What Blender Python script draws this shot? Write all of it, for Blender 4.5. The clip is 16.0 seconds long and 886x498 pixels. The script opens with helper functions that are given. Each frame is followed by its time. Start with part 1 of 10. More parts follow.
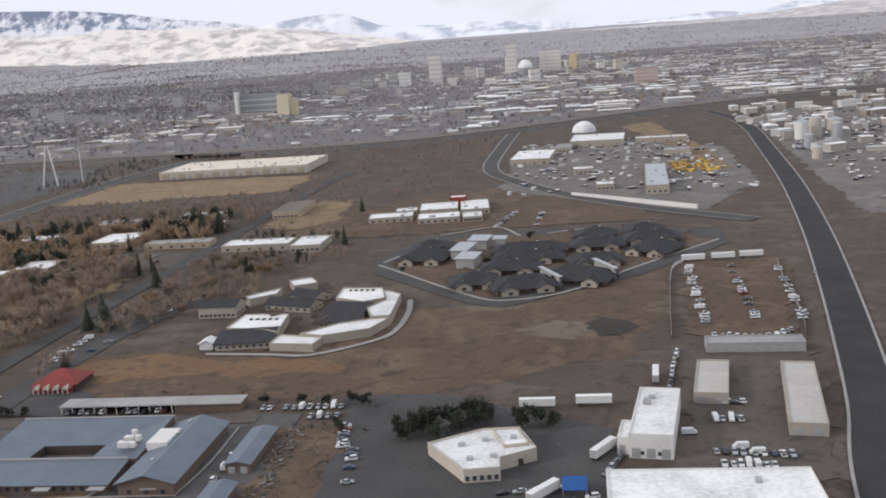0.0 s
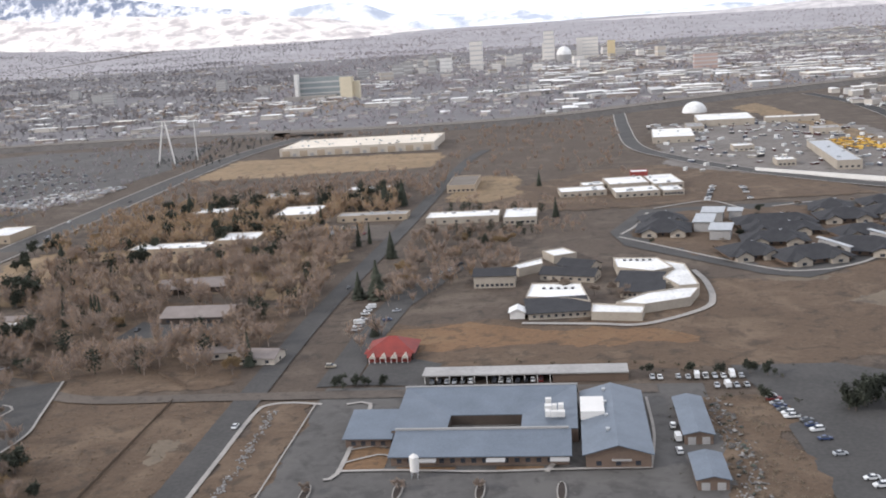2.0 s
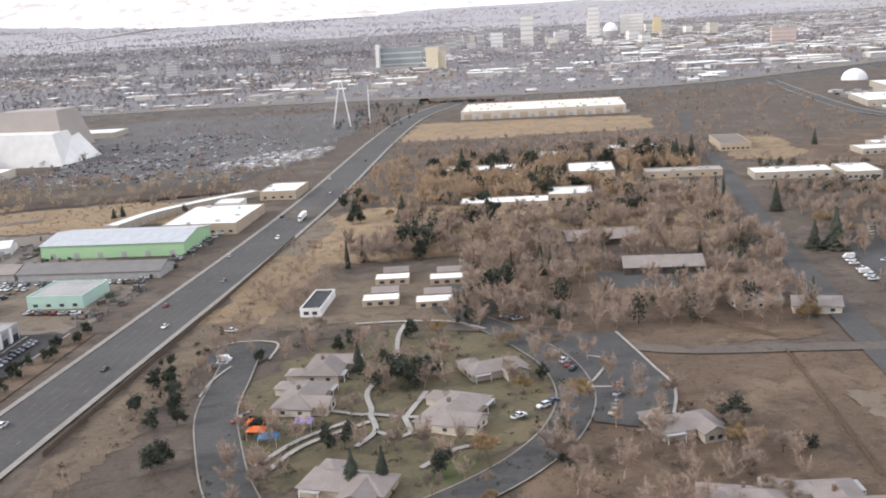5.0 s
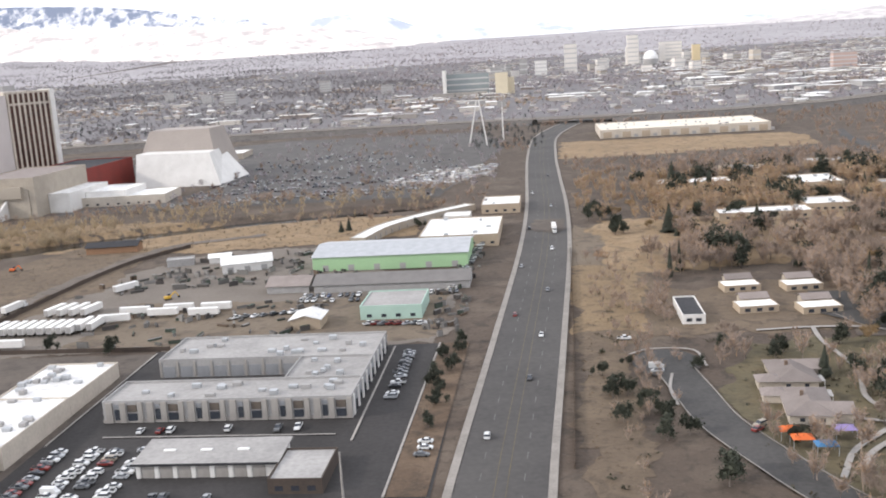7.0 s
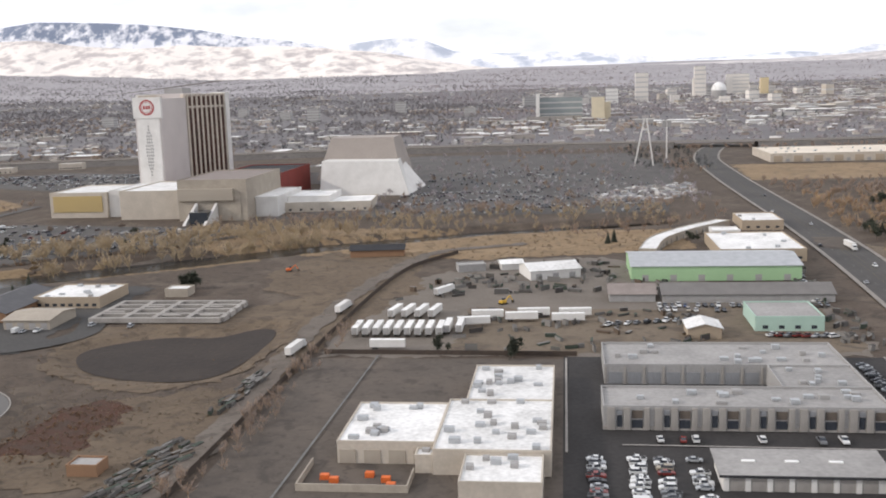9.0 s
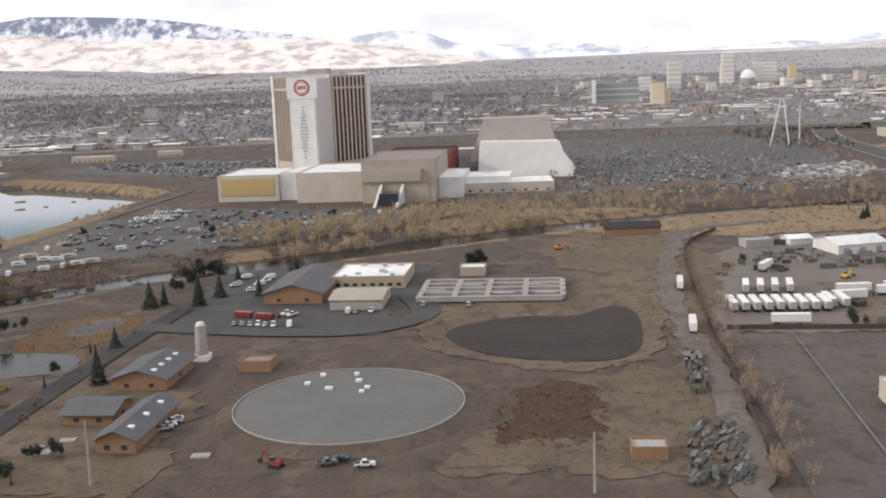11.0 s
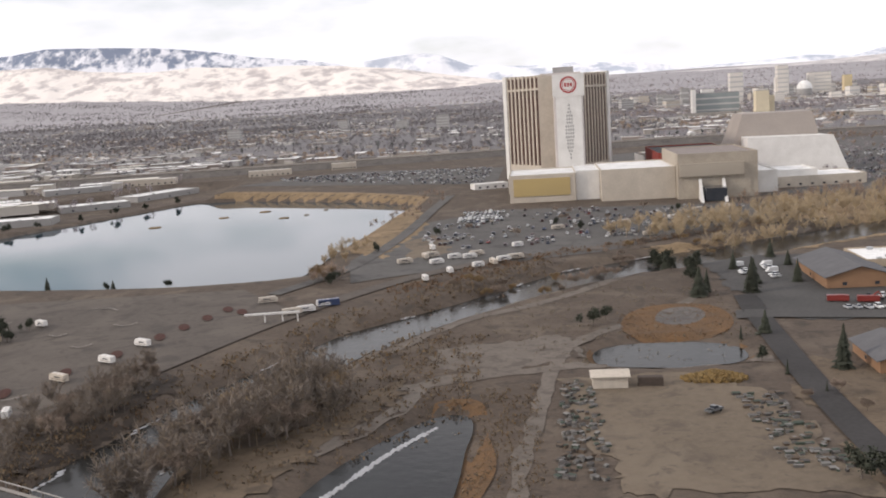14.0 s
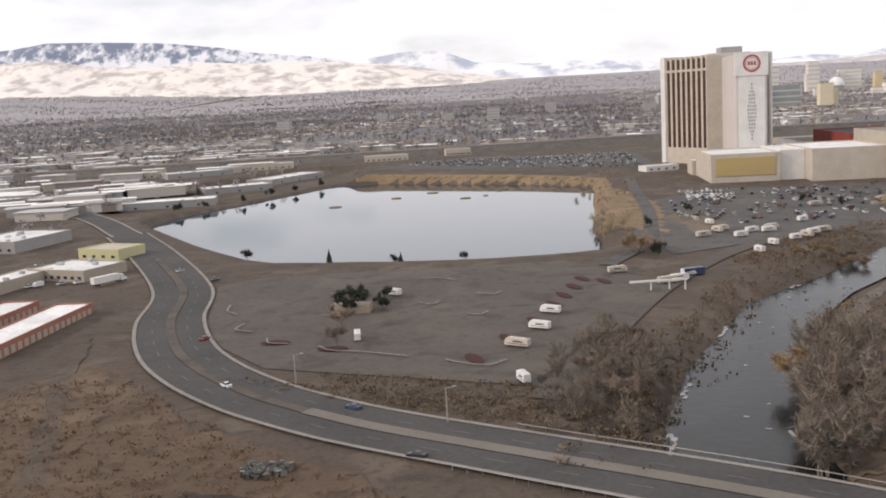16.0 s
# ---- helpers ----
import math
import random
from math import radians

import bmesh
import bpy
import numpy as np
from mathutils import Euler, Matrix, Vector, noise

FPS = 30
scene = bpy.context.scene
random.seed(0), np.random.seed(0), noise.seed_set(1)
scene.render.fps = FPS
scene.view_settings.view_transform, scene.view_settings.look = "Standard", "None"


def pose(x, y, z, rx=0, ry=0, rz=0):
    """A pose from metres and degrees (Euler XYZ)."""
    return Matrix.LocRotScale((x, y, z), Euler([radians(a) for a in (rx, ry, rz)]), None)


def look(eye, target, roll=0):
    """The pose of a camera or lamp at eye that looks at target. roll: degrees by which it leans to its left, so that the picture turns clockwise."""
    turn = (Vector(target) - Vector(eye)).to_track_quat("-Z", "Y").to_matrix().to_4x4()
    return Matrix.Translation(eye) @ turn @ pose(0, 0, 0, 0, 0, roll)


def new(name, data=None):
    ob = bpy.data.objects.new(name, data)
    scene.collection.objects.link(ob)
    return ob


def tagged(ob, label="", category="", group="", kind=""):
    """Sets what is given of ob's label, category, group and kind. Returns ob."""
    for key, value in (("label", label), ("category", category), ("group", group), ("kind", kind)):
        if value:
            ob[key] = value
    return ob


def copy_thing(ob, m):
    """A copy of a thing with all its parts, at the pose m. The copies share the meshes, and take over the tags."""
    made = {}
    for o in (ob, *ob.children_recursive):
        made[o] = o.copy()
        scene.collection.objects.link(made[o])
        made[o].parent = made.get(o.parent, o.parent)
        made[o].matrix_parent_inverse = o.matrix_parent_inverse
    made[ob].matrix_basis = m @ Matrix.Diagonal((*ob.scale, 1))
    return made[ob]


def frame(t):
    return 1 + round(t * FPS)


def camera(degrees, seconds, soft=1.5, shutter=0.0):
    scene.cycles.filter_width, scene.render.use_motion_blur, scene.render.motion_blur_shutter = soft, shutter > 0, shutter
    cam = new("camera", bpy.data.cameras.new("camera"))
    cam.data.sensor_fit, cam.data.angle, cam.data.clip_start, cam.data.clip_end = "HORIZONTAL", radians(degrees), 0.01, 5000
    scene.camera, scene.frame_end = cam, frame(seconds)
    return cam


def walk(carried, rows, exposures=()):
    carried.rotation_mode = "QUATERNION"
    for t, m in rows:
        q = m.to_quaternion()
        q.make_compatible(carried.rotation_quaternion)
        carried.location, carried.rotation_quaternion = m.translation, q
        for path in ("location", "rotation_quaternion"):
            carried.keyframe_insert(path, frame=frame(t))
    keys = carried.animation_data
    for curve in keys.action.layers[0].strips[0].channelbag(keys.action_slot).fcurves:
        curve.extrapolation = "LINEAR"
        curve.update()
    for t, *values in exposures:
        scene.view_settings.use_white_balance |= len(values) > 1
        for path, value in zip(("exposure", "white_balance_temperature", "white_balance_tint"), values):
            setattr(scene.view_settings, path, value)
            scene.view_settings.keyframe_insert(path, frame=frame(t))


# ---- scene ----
# Camera: an airliner on a straight approach, looking out of the side window.
cam = camera(48.5, 16.0, soft=1.9)
ROWS = [
    (0, 0.00, 0.00, 145.00, 7.068, -11.450, 4.077),
    (0.5, -40.05, 1.79, 142.92, 6.757, -11.890, 4.124),
    (1, -80.07, 3.59, 140.84, 6.770, -12.002, 3.989),
    (1.5, -120.05, 5.39, 138.76, 6.757, -11.901, 3.752),
    (2, -160.00, 7.19, 136.68, 6.816, -11.962, 3.670),
    (2.5, -199.92, 8.99, 134.61, 6.627, -12.414, 3.736),
    (3, -239.80, 10.80, 132.55, 6.517, -12.727, 3.904),
    (3.5, -279.65, 12.61, 130.48, 6.405, -13.076, 3.891),
    (3.7, -295.57, 13.33, 129.66, 6.316, -13.231, 3.682),
    (5.8, -462.46, 20.95, 121.03, 5.379, -12.420, 3.236),
    (6, -478.31, 21.68, 120.22, 5.263, -12.214, 3.233),
    (6.5, -517.93, 23.50, 118.17, 5.239, -11.772, 3.486),
    (7, -557.51, 25.32, 116.14, 5.580, -11.146, 3.510),
    (7.5, -597.05, 27.15, 114.10, 6.328, -10.572, 3.158),
    (8, -636.55, 28.98, 112.07, 6.865, -10.244, 2.214),
    (8.5, -676.01, 30.81, 110.04, 7.178, -9.664, 1.642),
    (9, -715.43, 32.64, 108.02, 6.965, -9.477, 1.769),
    (9.2, -731.18, 33.38, 107.21, 6.836, -9.442, 2.361),
    (11.3, -896.19, 41.10, 98.77, 5.994, -9.902, 2.201),
    (11.5, -911.87, 41.84, 97.97, 5.939, -9.709, 2.226),
    (12, -951.02, 43.68, 95.97, 5.921, -9.030, 2.304),
    (12.5, -990.13, 45.53, 93.98, 5.879, -8.633, 2.795),
    (13, -1029.20, 47.38, 91.99, 5.752, -8.461, 3.315),
    (13.5, -1068.21, 49.23, 90.00, 5.642, -8.435, 3.502),
    (14, -1107.18, 51.09, 88.02, 5.586, -8.470, 3.517),
    (14.5, -1146.11, 52.94, 86.04, 5.469, -8.499, 3.505),
    (15, -1184.98, 54.80, 84.07, 5.291, -8.393, 3.190),
    (15.5, -1223.81, 56.66, 82.10, 5.223, -8.324, 3.028),
    (16, -1262.59, 58.53, 80.14, 4.909, -8.572, 3.142),
]
SCALE = 0.49   # the valley is laid out in full metres below and built at this scale
walk(cam, [(t, pose(SCALE * x, SCALE * y, SCALE * z, 90 + pitch, roll, yaw)) for t, x, y, z, yaw, pitch, roll in ROWS],
     [(0.0, -0.25, 6200, 10), (1.0, 0.05, 6190, 10), (1.5, 0.13, 6180, 10), (3.0, 0.34, 6180, 10), (6.0, 0.54, 6260, 10), (7.2, 0.46, 6340, 10), (9.0, 0.04, 6450, 10), (12.5, 0.0, 6600, 11), (16.0, -0.06, 6750, 12)])

# ---- world, sun, exposure ----
SUN_AZ, SUN_EL = radians(-108.0), radians(24.0)   # from the +y axis towards +x; low winter sun on the camera's left
sun_from = Vector((math.sin(SUN_AZ) * math.cos(SUN_EL), math.cos(SUN_AZ) * math.cos(SUN_EL), math.sin(SUN_EL)))
world = bpy.data.worlds.new("sky")
scene.world = world
world.use_nodes = True
wn, wl = world.node_tree.nodes, world.node_tree.links
wn.clear()
w_out = wn.new("ShaderNodeOutputWorld")
sky = wn.new("ShaderNodeTexSky")
sky.sky_type, sky.sun_disc = "NISHITA", False
sky.sun_elevation, sky.sun_rotation = SUN_EL, SUN_AZ
sky_bg = wn.new("ShaderNodeBackground")
sky_bg.inputs["Strength"].default_value = 0.12
cloud_bg = wn.new("ShaderNodeBackground")
cloud_bg.inputs["Color"].default_value = (0.93, 0.94, 1.0, 1)
cloud_bg.inputs["Strength"].default_value = 1.12
w_tc, w_map = wn.new("ShaderNodeTexCoord"), wn.new("ShaderNodeMapping")
w_map.inputs["Scale"].default_value = (1.6, 1.6, 5.0)
w_noise, w_ramp, w_mix = wn.new("ShaderNodeTexNoise"), wn.new("ShaderNodeValToRGB"), wn.new("ShaderNodeMixShader")
w_noise.inputs["Scale"].default_value, w_noise.inputs["Detail"].default_value = 2.2, 7.0
w_ramp.color_ramp.elements[0].position, w_ramp.color_ramp.elements[1].position = 0.24, 0.47
wl.new(w_tc.outputs["Generated"], w_map.inputs["Vector"])
wl.new(w_map.outputs["Vector"], w_noise.inputs["Vector"])
wl.new(w_noise.outputs["Fac"], w_ramp.inputs["Fac"])
wl.new(w_ramp.outputs["Color"], w_mix.inputs["Fac"])
wl.new(sky.outputs["Color"], sky_bg.inputs["Color"])
wl.new(sky_bg.outputs[0], w_mix.inputs[1])
wl.new(cloud_bg.outputs[0], w_mix.inputs[2])
wl.new(w_mix.outputs[0], w_out.inputs["Surface"])
sun_data = bpy.data.lights.new("sun", "SUN")
sun_data.energy, sun_data.angle, sun_data.color = 1.9, radians(4.0), (1.0, 0.915, 0.83)
sun = new("sun", sun_data)
sun.matrix_world = look(sun_from * 500, (0, 0, 0))

# ---- materials ----
def mat(name, c1, c2=None, scale=0.05, fine=1.2, rough=0.9, bump=0.0, metal=0.0, vary=0.0, lo=0.35, hi=0.65, spec=0.3):
    """Two colours mixed by a coarse and a fine noise, with optional relief and a shade that differs from object to object."""
    m = bpy.data.materials.new(name)
    m.use_nodes = True
    n, l = m.node_tree.nodes, m.node_tree.links
    b = n["Principled BSDF"]
    b.inputs["Roughness"].default_value, b.inputs["Metallic"].default_value = rough, metal
    b.inputs["Specular IOR Level"].default_value = spec
    c2 = c2 or tuple(v * 0.75 for v in c1)
    tc = n.new("ShaderNodeTexCoord")
    big, small = n.new("ShaderNodeTexNoise"), n.new("ShaderNodeTexNoise")
    big.inputs["Scale"].default_value, big.inputs["Detail"].default_value = scale, 6.0
    small.inputs["Scale"].default_value, small.inputs["Detail"].default_value = fine, 4.0
    for t in (big, small):
        l.new(tc.outputs["Object"], t.inputs["Vector"])
    add = n.new("ShaderNodeMath"); add.operation = "MULTIPLY_ADD"
    add.inputs[1].default_value = 0.45
    sub = n.new("ShaderNodeMath"); sub.operation = "MULTIPLY_ADD"
    sub.inputs[1].default_value, sub.inputs[2].default_value = 0.55, 0.0
    l.new(big.outputs["Fac"], sub.inputs[0])
    l.new(small.outputs["Fac"], add.inputs[0]); l.new(sub.outputs[0], add.inputs[2])
    ramp = n.new("ShaderNodeValToRGB")
    ramp.color_ramp.elements[0].position, ramp.color_ramp.elements[1].position = lo, hi
    ramp.color_ramp.elements[0].color, ramp.color_ramp.elements[1].color = (*c1, 1), (*c2, 1)
    l.new(add.outputs[0], ramp.inputs["Fac"])
    colour = ramp.outputs["Color"]
    if vary:
        info, hsv, mr = n.new("ShaderNodeObjectInfo"), n.new("ShaderNodeHueSaturation"), n.new("ShaderNodeMapRange")
        mr.inputs["To Min"].default_value, mr.inputs["To Max"].default_value = 1 - vary, 1 + vary
        l.new(info.outputs["Random"], mr.inputs["Value"]); l.new(mr.outputs["Result"], hsv.inputs["Value"])
        l.new(colour, hsv.inputs["Color"]); colour = hsv.outputs["Color"]
    l.new(colour, b.inputs["Base Color"])
    if bump:
        bp = n.new("ShaderNodeBump")
        bp.inputs["Strength"].default_value, bp.inputs["Distance"].default_value = bump, 0.3
        l.new(small.outputs["Fac"], bp.inputs["Height"]); l.new(bp.outputs["Normal"], b.inputs["Normal"])
    return m


def palette(name, colours, rough=0.9, metal=0.0, spec=0.3):
    """Each joined piece takes one of the colours."""
    m = bpy.data.materials.new(name)
    m.use_nodes = True
    n, l = m.node_tree.nodes, m.node_tree.links
    b = n["Principled BSDF"]
    b.inputs["Roughness"].default_value, b.inputs["Metallic"].default_value = rough, metal
    b.inputs["Specular IOR Level"].default_value = spec
    geo, ramp = n.new("ShaderNodeNewGeometry"), n.new("ShaderNodeValToRGB")
    ramp.color_ramp.interpolation = "CONSTANT"
    el = ramp.color_ramp.elements
    el[0].position, el[0].color = 0.0, (*colours[0], 1)
    el[1].position, el[1].color = 1.0 / len(colours), (*colours[1 % len(colours)], 1)
    for i, c in enumerate(colours[2:], 2):
        e = el.new(i / len(colours)); e.color = (*c, 1)
    l.new(geo.outputs["Random Per Island"], ramp.inputs["Fac"]); l.new(ramp.outputs["Color"], b.inputs["Base Color"])
    return m


def water(name, c, rough=0.04, wave=0.6, height=0.04, spec=0.6):
    m = bpy.data.materials.new(name)
    m.use_nodes = True
    n, l = m.node_tree.nodes, m.node_tree.links
    b = n["Principled BSDF"]
    b.inputs["Base Color"].default_value = (*c, 1)
    b.inputs["Roughness"].default_value, b.inputs["IOR"].default_value = rough, 1.33
    b.inputs["Specular IOR Level"].default_value = spec
    tc, ns, bp = n.new("ShaderNodeTexCoord"), n.new("ShaderNodeTexNoise"), n.new("ShaderNodeBump")
    ns.inputs["Scale"].default_value, ns.inputs["Detail"].default_value = wave, 3.0
    bp.inputs["Strength"].default_value, bp.inputs["Distance"].default_value = 1.0, height
    l.new(tc.outputs["Object"], ns.inputs["Vector"]); l.new(ns.outputs["Fac"], bp.inputs["Height"]); l.new(bp.outputs["Normal"], b.inputs["Normal"])
    return m


def earth(name, base, pale, dark, scale=1.0, bump=0.6):
    """Bare or grassed soil: broad tints, worn pale patches, dark scrubby spots and fine grain."""
    m = mat(name, base, tuple(1.35 * v for v in base), 0.02 * scale, 0.5 * scale, 0.95, bump)
    n, l = m.node_tree.nodes, m.node_tree.links
    b = n["Principled BSDF"]
    tc, colour = n["Texture Coordinate"], b.inputs["Base Color"].links[0].from_socket
    for tint, sc, lo, hi, amount in ((pale, 0.045, 0.50, 0.66, 0.75), (dark, 0.13, 0.54, 0.66, 0.7), (dark, 0.42, 0.57, 0.68, 0.6), (pale, 1.3, 0.56, 0.70, 0.5)):
        t, r, mix = n.new("ShaderNodeTexNoise"), n.new("ShaderNodeMapRange"), n.new("ShaderNodeMix")
        mp = n.new("ShaderNodeMapping"); mp.inputs["Location"].default_value = (sc * 900, -sc * 300, 7 * lo)
        l.new(tc.outputs["Object"], mp.inputs["Vector"]); l.new(mp.outputs["Vector"], t.inputs["Vector"])
        t.inputs["Scale"].default_value, t.inputs["Detail"].default_value, t.inputs["Distortion"].default_value = sc * scale, 5.0, 0.6
        r.inputs["From Min"].default_value, r.inputs["From Max"].default_value, r.inputs["To Max"].default_value = lo, hi, amount
        l.new(t.outputs["Fac"], r.inputs["Value"])
        mix.data_type = "RGBA"
        l.new(r.outputs["Result"], mix.inputs[0]); l.new(colour, mix.inputs[6]); mix.inputs[7].default_value = (*tint, 1)
        colour = mix.outputs[2]
    l.new(colour, b.inputs["Base Color"])
    return m


M_ground = earth("dry_ground", (0.074, 0.056, 0.043), (0.135, 0.106, 0.081), (0.046, 0.037, 0.030))
M_field = earth("brown_field", (0.088, 0.060, 0.040), (0.165, 0.118, 0.08), (0.052, 0.039, 0.029))
M_gold = earth("golden_dry_grass", (0.20, 0.140, 0.082), (0.29, 0.21, 0.13), (0.11, 0.082, 0.055))
M_rust = earth("rusty_dry_grass", (0.140, 0.083, 0.045), (0.19, 0.12, 0.066), (0.085, 0.057, 0.037))
M_straw = earth("pale_straw_grass", (0.175, 0.124, 0.073), (0.28, 0.20, 0.12), (0.075, 0.056, 0.04))
M_lawn = earth("winter_lawn", (0.088, 0.074, 0.044), (0.135, 0.105, 0.06), (0.058, 0.050, 0.033))
M_sand = earth("bare_sand_yard", (0.126, 0.099, 0.072), (0.171, 0.137, 0.101), (0.086, 0.068, 0.054), 0.8)
M_dust = earth("pale_dusty_yard", (0.135, 0.120, 0.108), (0.22, 0.20, 0.18), (0.085, 0.076, 0.069), 0.7)
M_mud = mat("dark_mud", (0.029, 0.022, 0.018), (0.046, 0.035, 0.028), 0.05, 0.5, 0.8, 0.4)
M_redbrush = mat("red_brush", (0.085, 0.036, 0.022), (0.062, 0.044, 0.034), 0.12, 1.0, 0.95, 0.8)
M_reed = mat("orange_reeds", (0.155, 0.085, 0.038), (0.10, 0.064, 0.038), 0.12, 1.2, 0.95, 0.9)
M_asphalt = mat("asphalt", (0.052, 0.050, 0.048), (0.083, 0.078, 0.074), 0.05, 0.7, 0.9, 0.15)
M_dark_asphalt = mat("dark_asphalt", (0.031, 0.029, 0.028), (0.050, 0.046, 0.045), 0.05, 0.7, 0.9, 0.15)
M_old_asphalt = earth("old_grey_asphalt", (0.084, 0.070, 0.059), (0.129, 0.105, 0.086), (0.058, 0.049, 0.043), 0.9, 0.15)
M_avenue = mat("worn_avenue_asphalt", (0.058, 0.054, 0.052), (0.088, 0.082, 0.077), 0.03, 0.5, 0.9, 0.1)
M_lot = earth("worn_lot_asphalt", (0.082, 0.077, 0.073), (0.122, 0.114, 0.106), (0.058, 0.054, 0.051), 0.6, 0.15)
M_park = earth("worn_camper_park_asphalt", (0.082, 0.069, 0.059), (0.125, 0.105, 0.088), (0.060, 0.051, 0.045), 0.7, 0.15)
M_shade = earth("shade_dark_soil", (0.040, 0.031, 0.025), (0.066, 0.049, 0.036), (0.027, 0.022, 0.019))
M_track = earth("dusty_track", (0.118, 0.099, 0.083), (0.165, 0.142, 0.121), (0.085, 0.070, 0.058), 1.2, 0.3)
M_gravel = mat("tan_grey_gravel", (0.139, 0.119, 0.100), (0.189, 0.164, 0.139), 0.06, 0.8, 0.95, 0.3)
M_concrete = mat("pale_concrete", (0.36, 0.335, 0.305), (0.25, 0.232, 0.215), 0.15, 1.2, 0.85)
M_footway = mat("weathered_footway", (0.29, 0.265, 0.238), (0.20, 0.182, 0.162), 0.15, 1.2, 0.9)
M_slab = mat("grey_gravelled_cover", (0.150, 0.142, 0.134), (0.122, 0.116, 0.110), 0.05, 0.6, 0.85)
M_line = mat("white_road_paint", (0.19, 0.188, 0.18), (0.10, 0.098, 0.095), 0.3, 3.0, 0.7)
M_yline = mat("yellow_road_paint", (0.14, 0.108, 0.05), (0.09, 0.075, 0.05), 0.3, 3.0, 0.7)
# front wing and core greyed below white; side wall shade is in the colour
M_hotel = mat("shade_greyed_hotel_panels", (0.57, 0.52, 0.495), (0.50, 0.455, 0.435), 0.05, 1.0, 0.8)
M_flytower = mat("grey_tan_cladding", (0.36, 0.315, 0.28), (0.30, 0.265, 0.24), 0.05, 1.0, 0.8)
M_bank = earth("grey_scrub_bank", (0.100, 0.090, 0.083), (0.145, 0.13, 0.118), (0.065, 0.059, 0.055))
M_verge = earth("worn_brown_verge", (0.106, 0.079, 0.055), (0.16, 0.12, 0.082), (0.066, 0.051, 0.038))
M_freight = mat("dark_freight_asphalt", (0.027, 0.026, 0.026), (0.046, 0.044, 0.043), 0.05, 0.7, 0.9, 0.15)
M_redgravel = mat("red_brown_gravel", (0.069, 0.026, 0.019), (0.051, 0.023, 0.018), 0.2, 1.5, 0.95, 0.5)
M_median = mat("tan_median", (0.15, 0.130, 0.112), (0.19, 0.168, 0.145), 0.1, 1.0, 0.9)
M_white_roof = mat("white_membrane_roof", (0.80, 0.79, 0.77), (0.52, 0.51, 0.49), 0.09, 0.7, 0.7, vary=0.08, lo=0.42, hi=0.68)
M_grey_roof = mat("grey_flat_roof", (0.37, 0.355, 0.34), (0.26, 0.25, 0.24), 0.09, 0.7, 0.85, vary=0.1)
M_dark_roof = mat("charcoal_shingles", (0.030, 0.030, 0.033), (0.048, 0.047, 0.050), 0.2, 2.0, 0.85, 0.3)
M_brown_roof = mat("weathered_shingles", (0.19, 0.160, 0.145), (0.25, 0.215, 0.198), 0.2, 2.0, 0.9, 0.3, vary=0.15)
M_blue_roof = mat("blue_grey_metal_roof", (0.152, 0.179, 0.216), (0.106, 0.127, 0.156), 0.12, 1.5, 0.4, metal=0.15)
M_red_roof = mat("red_metal_roof", (0.26, 0.045, 0.035), (0.17, 0.035, 0.03), 0.2, 1.5, 0.6)
M_steel = mat("brushed_galvanised_metal", (0.48, 0.49, 0.50), (0.36, 0.37, 0.38), 0.3, 2.0, 0.45, metal=0.4)
M_white = mat("white_painted_wall", (0.72, 0.70, 0.67), (0.60, 0.58, 0.55), 0.12, 1.2, 0.8)
M_cream = mat("cream_stucco", (0.54, 0.48, 0.405), (0.43, 0.38, 0.32), 0.12, 0.9, 0.85)
M_tan = mat("tan_stucco", (0.42, 0.34, 0.25), (0.34, 0.275, 0.205), 0.08, 1.0, 0.85)
M_beige = mat("beige_block_wall", (0.41, 0.36, 0.295), (0.32, 0.28, 0.232), 0.12, 0.9, 0.85)
M_brick = mat("orange_brown_brick", (0.29, 0.17, 0.10), (0.235, 0.14, 0.085), 0.2, 2.5, 0.9, 0.3)
M_brown_brick = mat("brown_brick", (0.17, 0.12, 0.09), (0.13, 0.095, 0.075), 0.2, 2.5, 0.9, 0.3)
M_storage = mat("salmon_brick_wall", (0.36, 0.16, 0.11), (0.28, 0.13, 0.095), 0.2, 2.5, 0.9)
M_green = mat("light_green_metal_wall", (0.36, 0.54, 0.31), (0.31, 0.47, 0.27), 0.1, 1.5, 0.6)
M_mint = mat("mint_green_wall", (0.42, 0.56, 0.48), (0.35, 0.48, 0.41), 0.1, 1.5, 0.7)
M_grey_wall = mat("grey_wall", (0.36, 0.35, 0.34), (0.29, 0.28, 0.27), 0.1, 1.2, 0.85)
M_dark_wall = mat("dark_brown_wall", (0.085, 0.065, 0.052), (0.06, 0.047, 0.04), 0.15, 1.5, 0.9)
M_goldwall = mat("gold_glazed_panel", (0.48, 0.36, 0.16), (0.41, 0.31, 0.15), 0.1, 1.0, 0.4)
M_redwall = mat("dark_red_wall", (0.25, 0.045, 0.035), (0.19, 0.04, 0.033), 0.1, 1.0, 0.7)
M_tower = mat("pale_tower_cladding", (0.70, 0.655, 0.60), (0.60, 0.565, 0.525), 0.03, 0.4, 0.8)
M_farglass = mat("grey_blue_glazing", (0.27, 0.275, 0.285), (0.22, 0.225, 0.235), 0.1, 1.0, 0.3)
# town ground colour lightened to stand in for distant haze
M_town = mat("hazed_town_ground", (0.185, 0.173, 0.174), (0.14, 0.131, 0.134), 0.012, 0.12, 0.95)
M_band = mat("pale_glazing_band", (0.50, 0.485, 0.47), (0.44, 0.43, 0.42), 0.1, 1.0, 0.4)
M_glass = mat("dark_window_glass", (0.03, 0.035, 0.045), (0.05, 0.055, 0.065), 0.3, 2.0, 0.12, spec=0.6)
